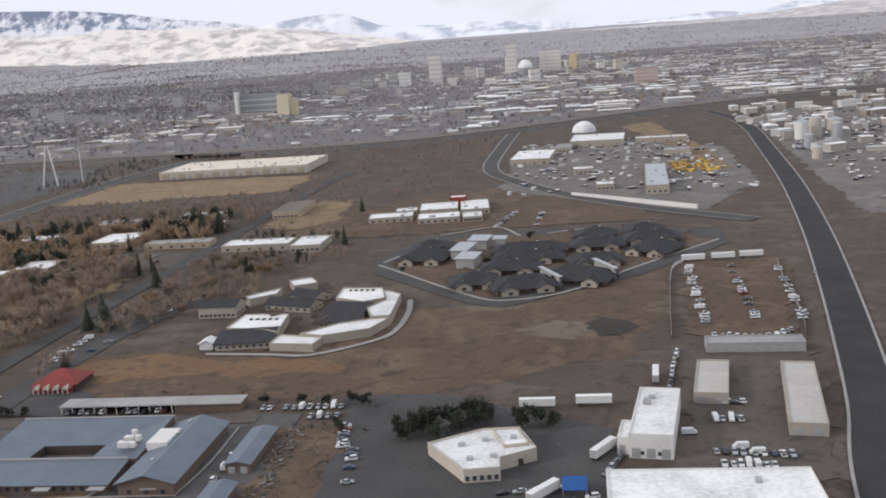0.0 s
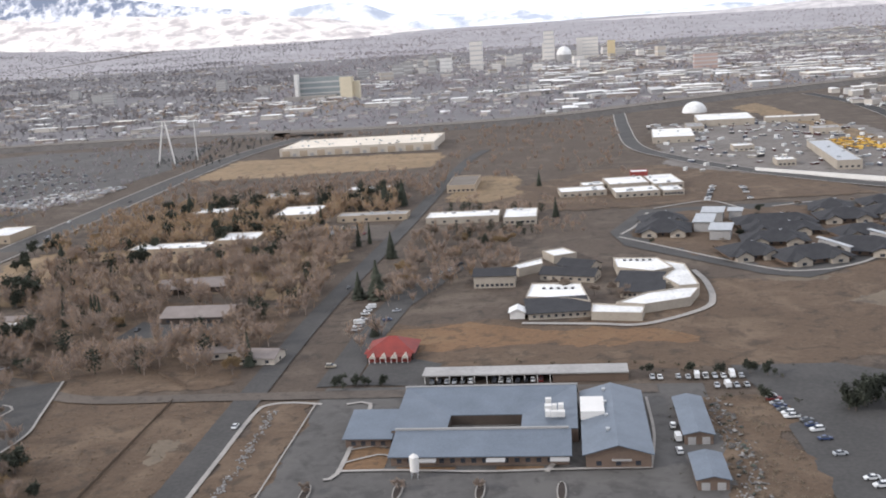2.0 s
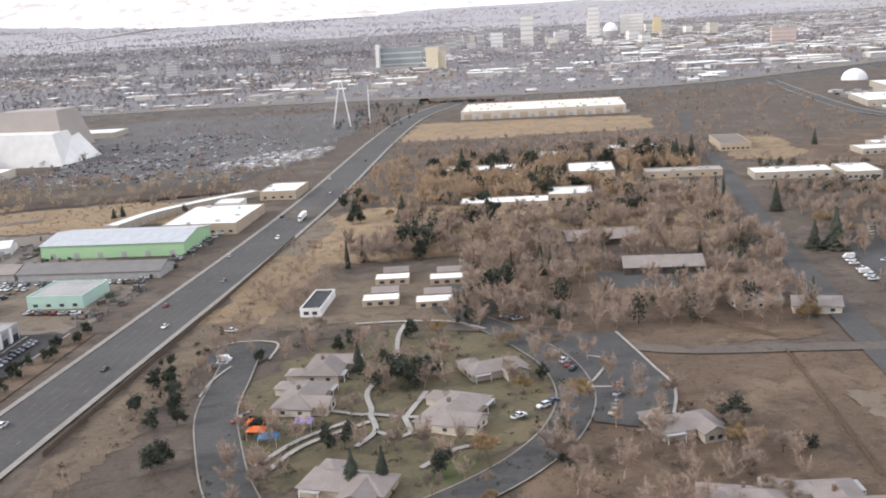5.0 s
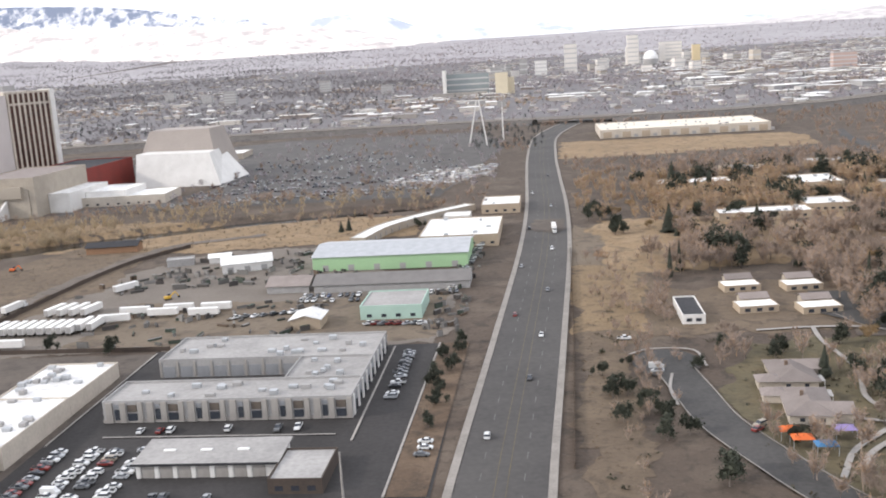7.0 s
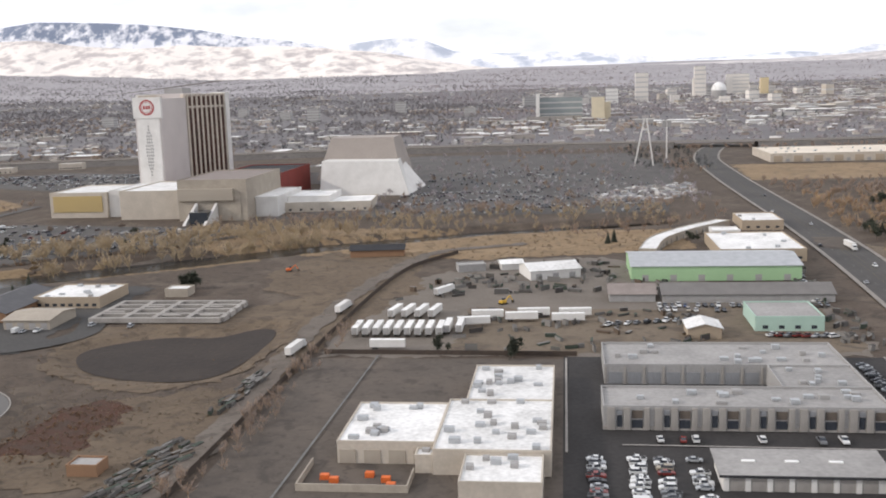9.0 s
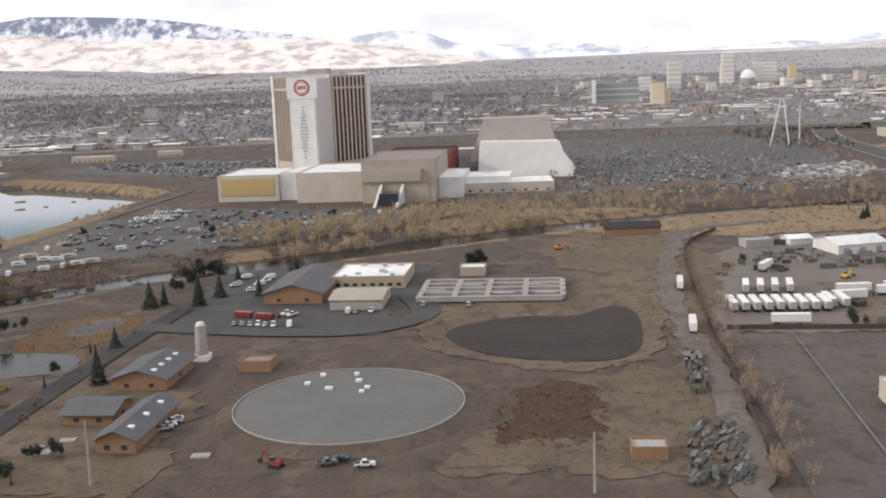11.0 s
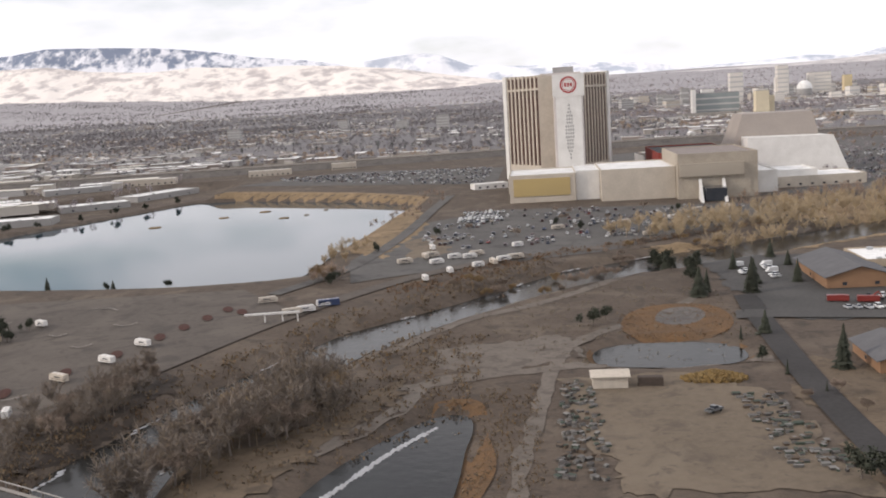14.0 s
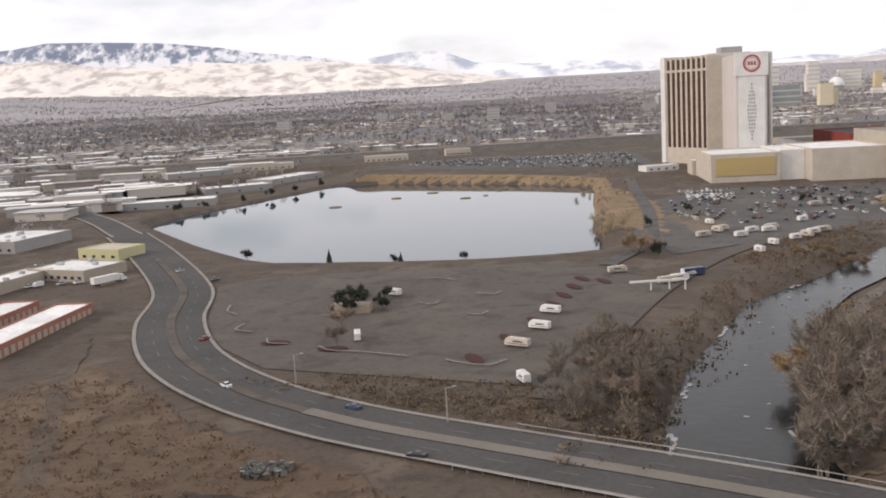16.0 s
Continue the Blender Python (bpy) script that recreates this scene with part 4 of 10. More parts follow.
for pts in ([(-388, 355), (-381, 350), (-386.5, 331), (-390, 326), (-377, 325)], [(-375.8, 381), (-366, 345), (-361, 322), (-366, 291)], [(-530, 373), (-522, 378.5), (-507, 376), (-505, 358)], [(-517.6, 351), (-520, 337), (-519.5, 322)]):
    tagged(part("kerb", ribbon_shape(smooth_line(pts, 3), -0.5, 0.5, 0.85, 0.3), M_concrete), "pale concrete kerb of a street", "kerb", kind="structure")
# footpaths between the houses
for pts in ([(-458.6, 400), (-459.7, 382), (-457, 351), (-462, 325), (-458, 306), (-472, 309)], [(-458, 306), (-454, 293), (-458, 282)], [(-446.5, 303), (-458, 306)], [(-446.5, 303), (-443, 291), (-448, 289), (-454, 293)],
            [(-442, 324), (-446, 303)], [(-446, 303), (-437, 303)], [(-464, 300), (-477, 286), (-485, 269)], [(-457, 300), (-474, 283), (-481, 265)], [(-426, 388), (-440, 398), (-459, 400), (-480, 398)], [(-416, 284), (-428, 280), (-437, 268)]):
    LAYER[0] += 0.004
    tagged(part("path", ribbon_shape(smooth_line(pts, 3), -0.9, 0.9, 0.3 + LAYER[0], 0), M_concrete), "pale concrete garden path", "path", kind="structure")

# round concrete reservoir cover
cover = thing("reservoir_cover", "round flat concrete reservoir cover with a pale rim", "reservoir", -934, 317)
s = Shape()
n = 72
ring = [(math.cos(2 * math.pi * i / n), math.sin(2 * math.pi * i / n)) for i in range(n)]
s.add([(34 * c, 34 * q, 1.3) for c, q in ring] + [(0, 0, 1.7)], [(i, (i + 1) % n, n) for i in range(n)])
part("cover", s, M_slab, cover)
s = Shape()
prof = [(34.2, 1.3), (34.2, 1.55), (34.6, 1.55), (34.6, 1.2), (39.5, -0.4)]
for k in range(4):
    (r0, z0), (r1, z1) = prof[k], prof[k + 1]
    if k == 3:
        continue
    s.add([(r0 * c, r0 * q, z0) for c, q in ring] + [(r1 * c, r1 * q, z1) for c, q in ring], [(i, n + i, n + (i + 1) % n, (i + 1) % n) for i in range(n)])
part("rim", s, M_concrete, cover, "pale raised concrete rim")
s = Shape()
s.add([(34.7 * c, 34.7 * q, 1.2) for c, q in ring] + [(40.5 * c, 40.5 * q, -0.4) for c, q in ring], [(i, n + i, n + (i + 1) % n, (i + 1) % n) for i in range(n)])
part("berm", s, M_ground, cover, "dry grass berm")
for x, y in ((-17, 17), (-9, 12), (-1, 20), (3, 13), (-14, 26), (-3, 27), (2, 9)):
    block("hatch", M_white_roof, cover, x, y, 1.4, random.uniform(1.4, 2.4), 1.5, 0.9, "small white hatch")

# ---- buildings ----
def windows_on(root, face, a0, a1, at, z, n, w, h, material=None, name="window", frame_mat=None):
    """A row of panes, set 5 cm proud, on one wall: face is one of -y, +y, -x, +x."""
    material = material or M_glass
    for i in range(n):
        c = a0 + (i + 0.5) * (a1 - a0) / n
        if face in ("-y", "+y"):
            block(name, material, root, c, at, z, w, 0.16, h)
        else:
            block(name, material, root, at, c, z, 0.16, w, h)


def flat_box(root, x0, y0, x1, y1, h, wall, roof, parapet=0.7, z=0.0):
    part("wall", Shape().box(x0, y0, z - 1.0, x1, y1, z + h), wall, root)
    s = Shape()
    p = 0.35
    s.box(x0 + p, y0 + p, z + h, x1 - p, y1 - p, z + h + 0.15)
    part("roof", s, roof, root)
    if parapet:
        s = Shape()
        for a in ((x0 - 0.05, y0 - 0.05, x1 + 0.05, y0 + p), (x0 - 0.05, y1 - p, x1 + 0.05, y1 + 0.05), (x0 - 0.05, y0 + p, x0 + p, y1 - p), (x1 - p, y0 + p, x1 + 0.05, y1 - p)):
            s.box(a[0], a[1], z + h - 0.3, a[2], a[3], z + h + parapet)
        part("parapet", s, wall, root)


def prism(root, pts, z0, z1, wall, roof, parapet=0.6):
    """Walls, flat roof and parapet over a footprint of any outline, in the root's own metres."""
    if sum(a[0] * b[1] - b[0] * a[1] for a, b in zip(pts, pts[1:] + pts[:1])) < 0:
        pts = pts[::-1]
    n_ = len(pts)
    edges = [(i, (i + 1) % n_, n_ + (i + 1) % n_, n_ + i) for i in range(n_)]
    part("wall", Shape().add([(x, y, z0) for x, y in pts] + [(x, y, z1) for x, y in pts], edges), wall, root)
    part("roof", Shape().add([(x, y, z1 - 0.1) for x, y in pts], [tuple(range(n_))]), roof, root)
    s = Shape()
    for a, b in zip(pts, pts[1:] + pts[:1]):
        d = (Vector(b) - Vector(a)).normalized()
        m = Vector((-d.y, d.x)) * 0.35
        ring = [(a[0] - m.x * 0.2, a[1] - m.y * 0.2), (b[0] - m.x * 0.2, b[1] - m.y * 0.2), (b[0] + m.x, b[1] + m.y), (a[0] + m.x, a[1] + m.y)]
        s.add([(x, y, z1 - 0.3) for x, y in ring] + [(x, y, z1 + parapet) for x, y in ring], [(4, 5, 6, 7), (0, 1, 5, 4), (1, 2, 6, 5), (2, 3, 7, 6), (3, 0, 4, 7)])
    part("parapet", s, wall, root)


def mono_roof(x0, y0, x1, y1, z0, z1, thick=0.3):
    """A single pitch that rises from its front edge (y0) to its back edge (y1)."""
    return Shape().add([(x0, y0, z0), (x1, y0, z0), (x1, y1, z1), (x0, y1, z1), (x0, y0, z0 - thick), (x1, y0, z0 - thick), (x1, y1, z1 - thick), (x0, y1, z1 - thick)],
                       [(0, 1, 2, 3), (7, 6, 5, 4), (0, 4, 5, 1), (1, 5, 6, 2), (2, 6, 7, 3), (3, 7, 4, 0)])


def mono_walls(x0, y0, x1, y1, z0, z1):
    """Walls below such a pitch."""
    return Shape().add([(x0, y0, -0.8), (x1, y0, -0.8), (x1, y1, -0.8), (x0, y1, -0.8), (x0, y0, z0), (x1, y0, z0), (x1, y1, z1), (x0, y1, z1)],
                       [(0, 1, 5, 4), (1, 2, 6, 5), (2, 3, 7, 6), (3, 0, 4, 7), (4, 5, 6, 7)])


def rooftop_units(root, x0, y0, x1, y1, z, n, seed=1):
    r = random.Random(seed)
    for i in range(n):
        w, d, h = r.uniform(1.6, 3.2), r.uniform(1.4, 2.4), r.uniform(0.8, 1.6)
        block("rooftop_unit", r.choice((M_steel, M_grey_wall, M_steel)), root, r.uniform(x0 + 2, x1 - 2), r.uniform(y0 + 2, y1 - 2), z + 0.1, w, d, h, "grey rooftop air unit")


def flat_building(name, label, x0, y0, x1, y1, h, wall, roof, rz=0.0, win=0, win_h=1.4, units=0, doors=0, parapet=0.7, cat="building", group="", side_win=0):
    cx, cy = (x0 + x1) / 2, (y0 + y1) / 2
    root = thing(name, label, cat, cx, cy, None, rz, group)
    w, d = (x1 - x0) / 2, (y1 - y0) / 2
    flat_box(root, -w, -d, w, d, h, wall, roof, parapet)
    if win:
        windows_on(root, "-y", -w + 0.8, w - 0.8, -d, min(1.0, h - win_h - 0.6), win, min(2.2, 1.4 * w / win), win_h)
    if side_win:
        for f, at in (("-x", -w), ("+x", w)):
            windows_on(root, f, -d + 0.8, d - 0.8, at, 1.0, side_win, 1.6, win_h)
    for i in range(doors):
        block("door", M_grey_wall, root, -w + (i + 0.5) * 2 * w / doors, -d, 0, min(3.4, 1.2 * w / doors), 0.2, min(3.4, h - 1), "roller door")
    if units:
        rooftop_units(root, -w, -d, w, d, h + 0.1, units, int(cx * 7 + cy))
    return root


def pitched_building(name, label, x0, y0, x1, y1, h, rise, wall, roof, along="x", rz=0.0, win=0, doors=0, cat="building", group="", vents=0, over=0.7):
    cx, cy = (x0 + x1) / 2, (y0 + y1) / 2
    root = thing(name, label, cat, cx, cy, None, rz, group)
    w, d = (x1 - x0) / 2, (y1 - y0) / 2
    part("wall", Shape().gable_walls(-w, -d, w, d, h, rise, along), wall, root)
    part("roof", Shape().gable(-w, -d, w, d, h + 0.3, rise, along, over), roof, root)
    if win:
        windows_on(root, "-y", -w + 0.6, w - 0.6, -d, 1.0, win, min(1.7, 1.2 * w / win), 1.3)
        windows_on(root, "+x", -d + 0.6, d - 0.6, w, 1.0, max(1, win // 2), 1.4, 1.2)
        windows_on(root, "-x", -d + 0.6, d - 0.6, -w, 1.0, max(1, win // 2), 1.4, 1.2)
    for i in range(doors):
        block("door", M_grey_wall, root, -w + (i + 0.5) * 2 * w / doors, -d, 0, min(3.2, 1.1 * w / doors), 0.2, min(3.2, h - 0.8), "roller door")
    for i in range(vents):
        block("skylight", M_white_roof, root, (w * 0.45 if along == "y" else -w + (i + 0.5) * 2 * w / vents), (-d + (i + 0.5) * 2 * d / vents if along == "y" else -d * 0.45), h + 0.3 + rise * 0.5, 1.6, 1.6, 0.7, "white rooftop vent")
    return root


# big white storehouse and freight buildings by the dark road
flat_building("storehouse", "huge low storehouse with a stained white roof", 6, 225, 68, 293, 8, M_white, M_white_roof, units=14, win=6)
flat_building("workshop", "tall white workshop beside a freight road", 18, 318, 33, 364, 8, M_white, M_white_roof, -9, win=2, units=3, doors=3)
flat_building("workshop_annex", "low white annex with roller doors", 12, 322, 19, 338, 5.5, M_white, M_white_roof, -9, doors=2)
SU = "storage units"
M_roofbeige = mat("beige_sheet_roof", (0.50, 0.475, 0.43), (0.40, 0.375, 0.34), 0.1, 0.8, 0.8)
flat_building("storage_block", "long beige storage block", 55, 426, 97, 437, 4.0, M_grey_wall, M_grey_roof, -3, doors=8, group=SU)
flat_building("storage_block", "beige storage block with a pale roof", 45, 366, 58, 406, 4.0, M_beige, M_roofbeige, -9, doors=2, group=SU)
flat_building("storage_block", "long beige storage block with a pale roof", 76, 334, 89, 402, 4.0, M_beige, M_roofbeige, -9, doors=2, group=SU)
OF = thing("office", "white roofed single storey office of stepped outline", "building", -33, 318)
prism(OF, [(-22.5, 6), (-4, 18), (9.5, 19), (16.3, 0), (4.2, -7.5), (4.7, -15.4), (-7.3, -17)], -1.0, 4.6, M_cream, M_white_roof, 0.5)
prism(OF, [(0, 16), (8.5, 17), (13.5, 3), (5, 1)], 4.5, 5.3, M_cream, M_white_roof, 0.4)
for x, y in ((-10, 4), (-2, 8), (2, -6), (-6, -8), (8, 8)):
    block("rooftop_unit", M_steel, OF, x, y, 4.6 if x < 4 else 5.4, 2.2, 1.8, 1.0, "grey rooftop air unit")
for i in range(5):
    block("window", M_glass, OF, -6.2 + i * 2.4, -16.9 + i * 0.32, 0.8, 1.3, 0.3, 1.6)
block("door", M_dark_wall, OF, 10.3, -3.7, 0, 3.0, 0.4, 2.6)
AW = thing("awning", "bright blue canvas awning beside a storehouse", "awning", -4, 293)
part("canopy", mono_roof(-4, -4, 4, 4, 3.2, 4.4, 0.12), mat("bright_blue_canvas", (0.03, 0.10, 0.30), (0.025, 0.08, 0.24), 0.3, 2.0), AW)
for x in (-3.7, 3.7):
    for y in (-3.7, 3.7):
        part("post", Shape().bar((x, y, 0), (x, y, 3.3 if y < 0 else 4.2), 0.1), M_steel, AW)

# blue roofed civic building round a court
BLUE = thing("civic_building", "low civic building with blue grey metal roofs round a court", "building", -190, 315)
def blue_wing(x0, y0, x1, y1, along, h=4.6, rise=2.6, win=0):
    x0, x1, y0, y1 = x0 + 190, x1 + 190, y0 - 315, y1 - 315
    part("wall", Shape().gable_walls(x0, y0, x1, y1, h, rise, along), M_brown_brick, BLUE)
    part("roof", Shape().gable(x0, y0, x1, y1, h + 0.3, rise, along, 1.0), M_blue_roof, BLUE, "blue grey standing seam roof")
    if win:
        windows_on(BLUE, "-y", x0 + 1, x1 - 1, y0, 1.0, win, 1.6, 1.5)
def blue_mono(x0, y0, x1, y1, z0, z1, win=0):
    x0, x1, y0, y1 = x0 + 190, x1 + 190, y0 - 315, y1 - 315
    part("wall", mono_walls(x0, y0 + 1, x1, y1, z0 + 0.1, z1), M_brown_brick, BLUE)
    part("roof", mono_roof(x0 - 0.8, y0 - 0.3, x1 + 0.8, y1, z0 + 0.3, z1 + 0.3), M_blue_roof, BLUE, "blue grey standing seam roof")
    windows_on(BLUE, "-y", x0 + 1, x1 - 1, y0 + 1, 1.0, win, 1.5, 1.5)
blue_mono(-220, 296, -163, 313, 3.4, 5.2, 16)
blue_mono(-238, 310.5, -222.5, 331, 3.6, 6.0, 4)
part("clerestory", Shape().box(-31, -1.9, 3.5, 27, -1.1, 6.1), M_grey_wall, BLUE, "grey clerestory band")
# four roofs that fall inwards to an open court
ring_o = [(-32.5, -1.0), (30, -1.0), (30, 35), (-32.5, 35)]
ring_i = [(-14, 3.5), (11, 3.5), (11, 14.5), (-14, 14.5)]
zs = (5.2, 5.2, 7.4, 7.4)
for i in range(4):
    j = (i + 1) % 4
    (ax, ay), (bx, by), (cx, cy), (dx, dy) = ring_o[i], ring_o[j], ring_i[j], ring_i[i]
    part("roof", Shape().add([(ax, ay, zs[i]), (bx, by, zs[j]), (cx, cy, 4.2), (dx, dy, 4.2), (ax, ay, zs[i] - 0.3), (bx, by, zs[j] - 0.3), (cx, cy, 3.9), (dx, dy, 3.9)], [(0, 1, 2, 3), (7, 6, 5, 4), (0, 4, 5, 1), (2, 6, 7, 3)]), M_blue_roof, BLUE, "blue grey standing seam roof")
    part("wall", Shape().add([(ax, ay, -0.8), (bx, by, -0.8), (bx, by, zs[j] - 0.25), (ax, ay, zs[i] - 0.25)], [(0, 1, 2, 3)]), M_brown_brick, BLUE)
    part("court_wall", Shape().add([(dx, dy, -0.8), (cx, cy, -0.8), (cx, cy, 3.95), (dx, dy, 3.95)], [(3, 2, 1, 0)]), M_dark_wall, BLUE, "dark glazed court wall")
part("court", Shape().box(-14, 3.5, -0.5, 11, 14.5, 0.3), M_mud, BLUE, "dark planted court")
part("ridge_wall", Shape().box(-33, 34.6, 4.0, 30.4, 35.4, 7.7), M_grey_wall, BLUE, "grey back parapet")
blue_wing(-158, 294, -138, 348, "y", 4.6, 3.2, win=3)
for y in (-8, 4, 16, 28):
    block("roof_vent", M_steel, BLUE, 42 - 2.6, y, 7.2, 1.2, 1.6, 0.9, "grey roof vent")
for i in range(7):
    block("rooftop_unit", M_white, BLUE, 20 + 2.2 * (i % 3), 8 + 6.2 * (i // 3) + random.uniform(-0.6, 0.6), 5.9, random.uniform(1.5, 3.2), random.uniform(1.5, 2.6), random.uniform(1.2, 2.2), "white rooftop unit")
block("penthouse", M_white, BLUE, 35, 13, 5.2, 8, 14, 3.0, "white rooftop plant box")
for x in (-18, 4, 24, 43):
    block("porch", M_grey_roof, BLUE, x, -20.5, 2.8, 6, 3, 0.3, "small entrance canopy")
tank = thing("water_tank", "white upright water tank on legs", "tank", -211, 289)
part("vessel", Shape().tube(0, 0, 2.5, 7.2, 1.5, 1.5, 14).tube(0, 0, 7.2, 8.2, 1.5, 0.2, 14), M_white, tank)
for x, y in ((-1, -1), (1, -1), (1, 1), (-1, 1)):
    part("leg", Shape().bar((x, y, 0), (x * 0.9, y * 0.9, 2.6), 0.12), M_steel, tank)
CP = thing("carport", "long flat roofed carport with parked cars, brick at one end", "carport", -180, 375)
part("roof", Shape().box(-40, -5, 3.4, 40, 5, 3.9), M_grey_roof, CP)
part("wall", Shape().box(-40, 4.6, 0, 40, 5, 3.4), M_brown_brick, CP)
part("garage", Shape().box(11, -4.4, 0, 40, 4.6, 3.4), M_brown_brick, CP)
for i in range(11):
    block("post", M_white, CP, -39 + i * 4.9, -4.6, 0, 0.3, 0.3, 3.4)
for y0, y1 in ((311, 344), (279, 297)):
    pitched_building("shed", "narrow blue metal roofed shed", -126, y0, -117, y1, 3.4, 1.2, M_brown_brick, M_blue_roof, "y", doors=2, group="blue roofed sheds")

# red roofed pavilion
RP = thing("pavilion", "small pavilion with a red hipped roof and small white gabled bays", "building", -238, 408)
part("wall", Shape().box(-10, -8, -0.5, 10, 9, 3.4), M_dark_wall, RP)
part("roof", Shape().hip(-10, -8, 10, 9, 3.4, 5.0, 1.0), M_red_roof, RP, "faded red metal roof")
part("front_wall", Shape().box(-9, -10.5, -0.5, 9, -8, 2.6), M_redwall, RP, "dark red front wall")
part("porch_roof", Shape().add([(-9.6, -11.2, 2.6), (9.6, -11.2, 2.6), (9.6, -7, 3.9), (-9.6, -7, 3.9), (-9.6, -11.2, 2.35), (9.6, -11.2, 2.35), (9.6, -7, 3.65), (-9.6, -7, 3.65)], [(0, 1, 2, 3), (7, 6, 5, 4), (0, 4, 5, 1), (1, 5, 6, 2), (3, 7, 4, 0)]), M_red_roof, RP, "faded red lower roof")
for i in range(4):
    x0 = -8.6 + i * 4.7
    g = part("gable", Shape().add([(x0, -12.4, 2.3), (x0 + 3, -12.4, 2.3), (x0 + 1.5, -12.4, 3.9), (x0, -8, 2.3), (x0 + 3, -8, 2.3), (x0 + 1.5, -8, 3.9)], [(0, 1, 2), (1, 4, 5, 2), (0, 2, 5, 3), (3, 5, 4), (0, 3, 4, 1)]), M_cream, RP, "small white gable over a bay")
    for dx in (0.2, 2.6):
        part("post", Shape().box(x0 + dx, -12.3, -0.4, x0 + dx + 0.25, -12.05, 2.35), M_white, g)

# school of white and charcoal roofs round a court
def school_wing(pts, h, label="school wing with a white flat roof"):
    cx, cy = sum(p[0] for p in pts) / len(pts), sum(p[1] for p in pts) / len(pts)
    r = thing("school_wing", label, "school", cx, cy, group="school wings")
    prism(r, [(x - cx, y - cy) for x, y in pts], -1.0, h, M_beige, M_white_roof, 0.5)
    return r
w_ = school_wing([(-183, 476), (-160, 470), (-152, 465), (-156, 500), (-181, 502)], 4.6)
for i in range(5):
    block("skylight", M_dark_roof, w_, -8 + i * 3.6, 9 - i * 0.3, 4.6, 1.6, 2.0, 0.5, "dark roof light")
w_ = school_wing([(-136, 527), (-118, 516), (-107, 523), (-113, 547), (-137, 550)], 5.0)
for i in range(5):
    block("skylight", M_dark_roof, w_, -9 + i * 3.4, 11 - i * 0.3, 5.0, 1.6, 2.0, 0.5, "dark roof light")
school_wing([(-152, 450), (-129, 446), (-127, 458), (-151, 465)], 3.6)
school_wing([(-140, 463), (-127, 458.5), (-105, 468), (-98, 488), (-108, 487), (-124, 480)], 4.0)
school_wing([(-107.8, 487.5), (-98, 488.5), (-100, 534), (-112.5, 546), (-106.5, 523), (-114, 506)], 4.4)
school_wing([(-195, 541), (-189, 534), (-176, 545), (-177, 560)], 4.2)
school_wing([(-177, 576), (-165, 584), (-157, 568), (-170, 561)], 4.2)
for x0, y0, x1, y1, z0, z1, rz in ((-183, 453, -152, 473, 3.0, 5.2, 6), (-137, 503, -113, 518, 3.0, 5.2, -14), (-137, 484, -114, 500, 3.0, 5.0, -6)):
    r = thing("school_wing", "school wing with a charcoal shingle roof of one pitch", "school", (x0 + x1) / 2, (y0 + y1) / 2, None, rz, "school wings")
    w, d = (x1 - x0) / 2, (y1 - y0) / 2
    part("wall", mono_walls(-w + 1, -d + 1, w - 1, d, z0, z1), M_beige, r)
    part("roof", mono_roof(-w, -d, w, d, z0 + 0.3, z1 + 0.3), M_dark_roof, r, "charcoal shingle roof")
    windows_on(r, "-y", -w + 2, w - 2, -d + 1, 0.9, 8, 1.4, 1.2)
pitched_building("school_wing", "school wing with a charcoal gabled roof", -176, 520, -146, 534, 3.2, 3.0, M_beige, M_dark_roof, "x", rz=-18, win=6, group="school wings", cat="school")
pitched_building("school_wing", "school wing with a charcoal gabled roof", -166, 538, -146, 552, 3.2, 3.0, M_beige, M_dark_roof, "x", rz=-30, win=4, group="school wings", cat="school")
pitched_building("school_porch", "white gabled entrance porch of a school", -190, 455, -183, 463, 3.0, 1.8, M_white, M_white_roof, "y", cat="school")
tagged(part("kerb", ribbon_shape(smooth_line([(-184, 447), (-150, 443), (-128, 441), (-100, 462), (-93, 480), (-92, 510), (-95, 535)], 4), -1.6, 1.6, 0.55, 0.3), M_concrete), "pale concrete footway round a school", "kerb", kind="structure")
pitched_building("school_hall", "two storey tan hall with a dark hipped roof", -212, 512, -190, 528, 6.4, 2.6, M_beige, M_dark_roof, "x", win=8, cat="school")

# charcoal roofed campus
DARK = [(-118, 620, -84, 650, "x"), (-114, 652, -84, 676, "x"), (-76, 552, -46, 578, "x"), (-54, 612, -8, 632, "x"), (-56, 634, -6, 656, "x"), (-44, 532, -18, 572, "y"), (-14, 545, 14, 588, "y"), (-6, 594, 28, 616, "x"), (-60, 584, -22, 606, "x"), (-4, 640, 32, 664, "x"), (34, 618, 66, 648, "y"), (30, 652, 70, 676, "x"), (-2, 668, 28, 696, "y"), (34, 680, 62, 704, "x")]
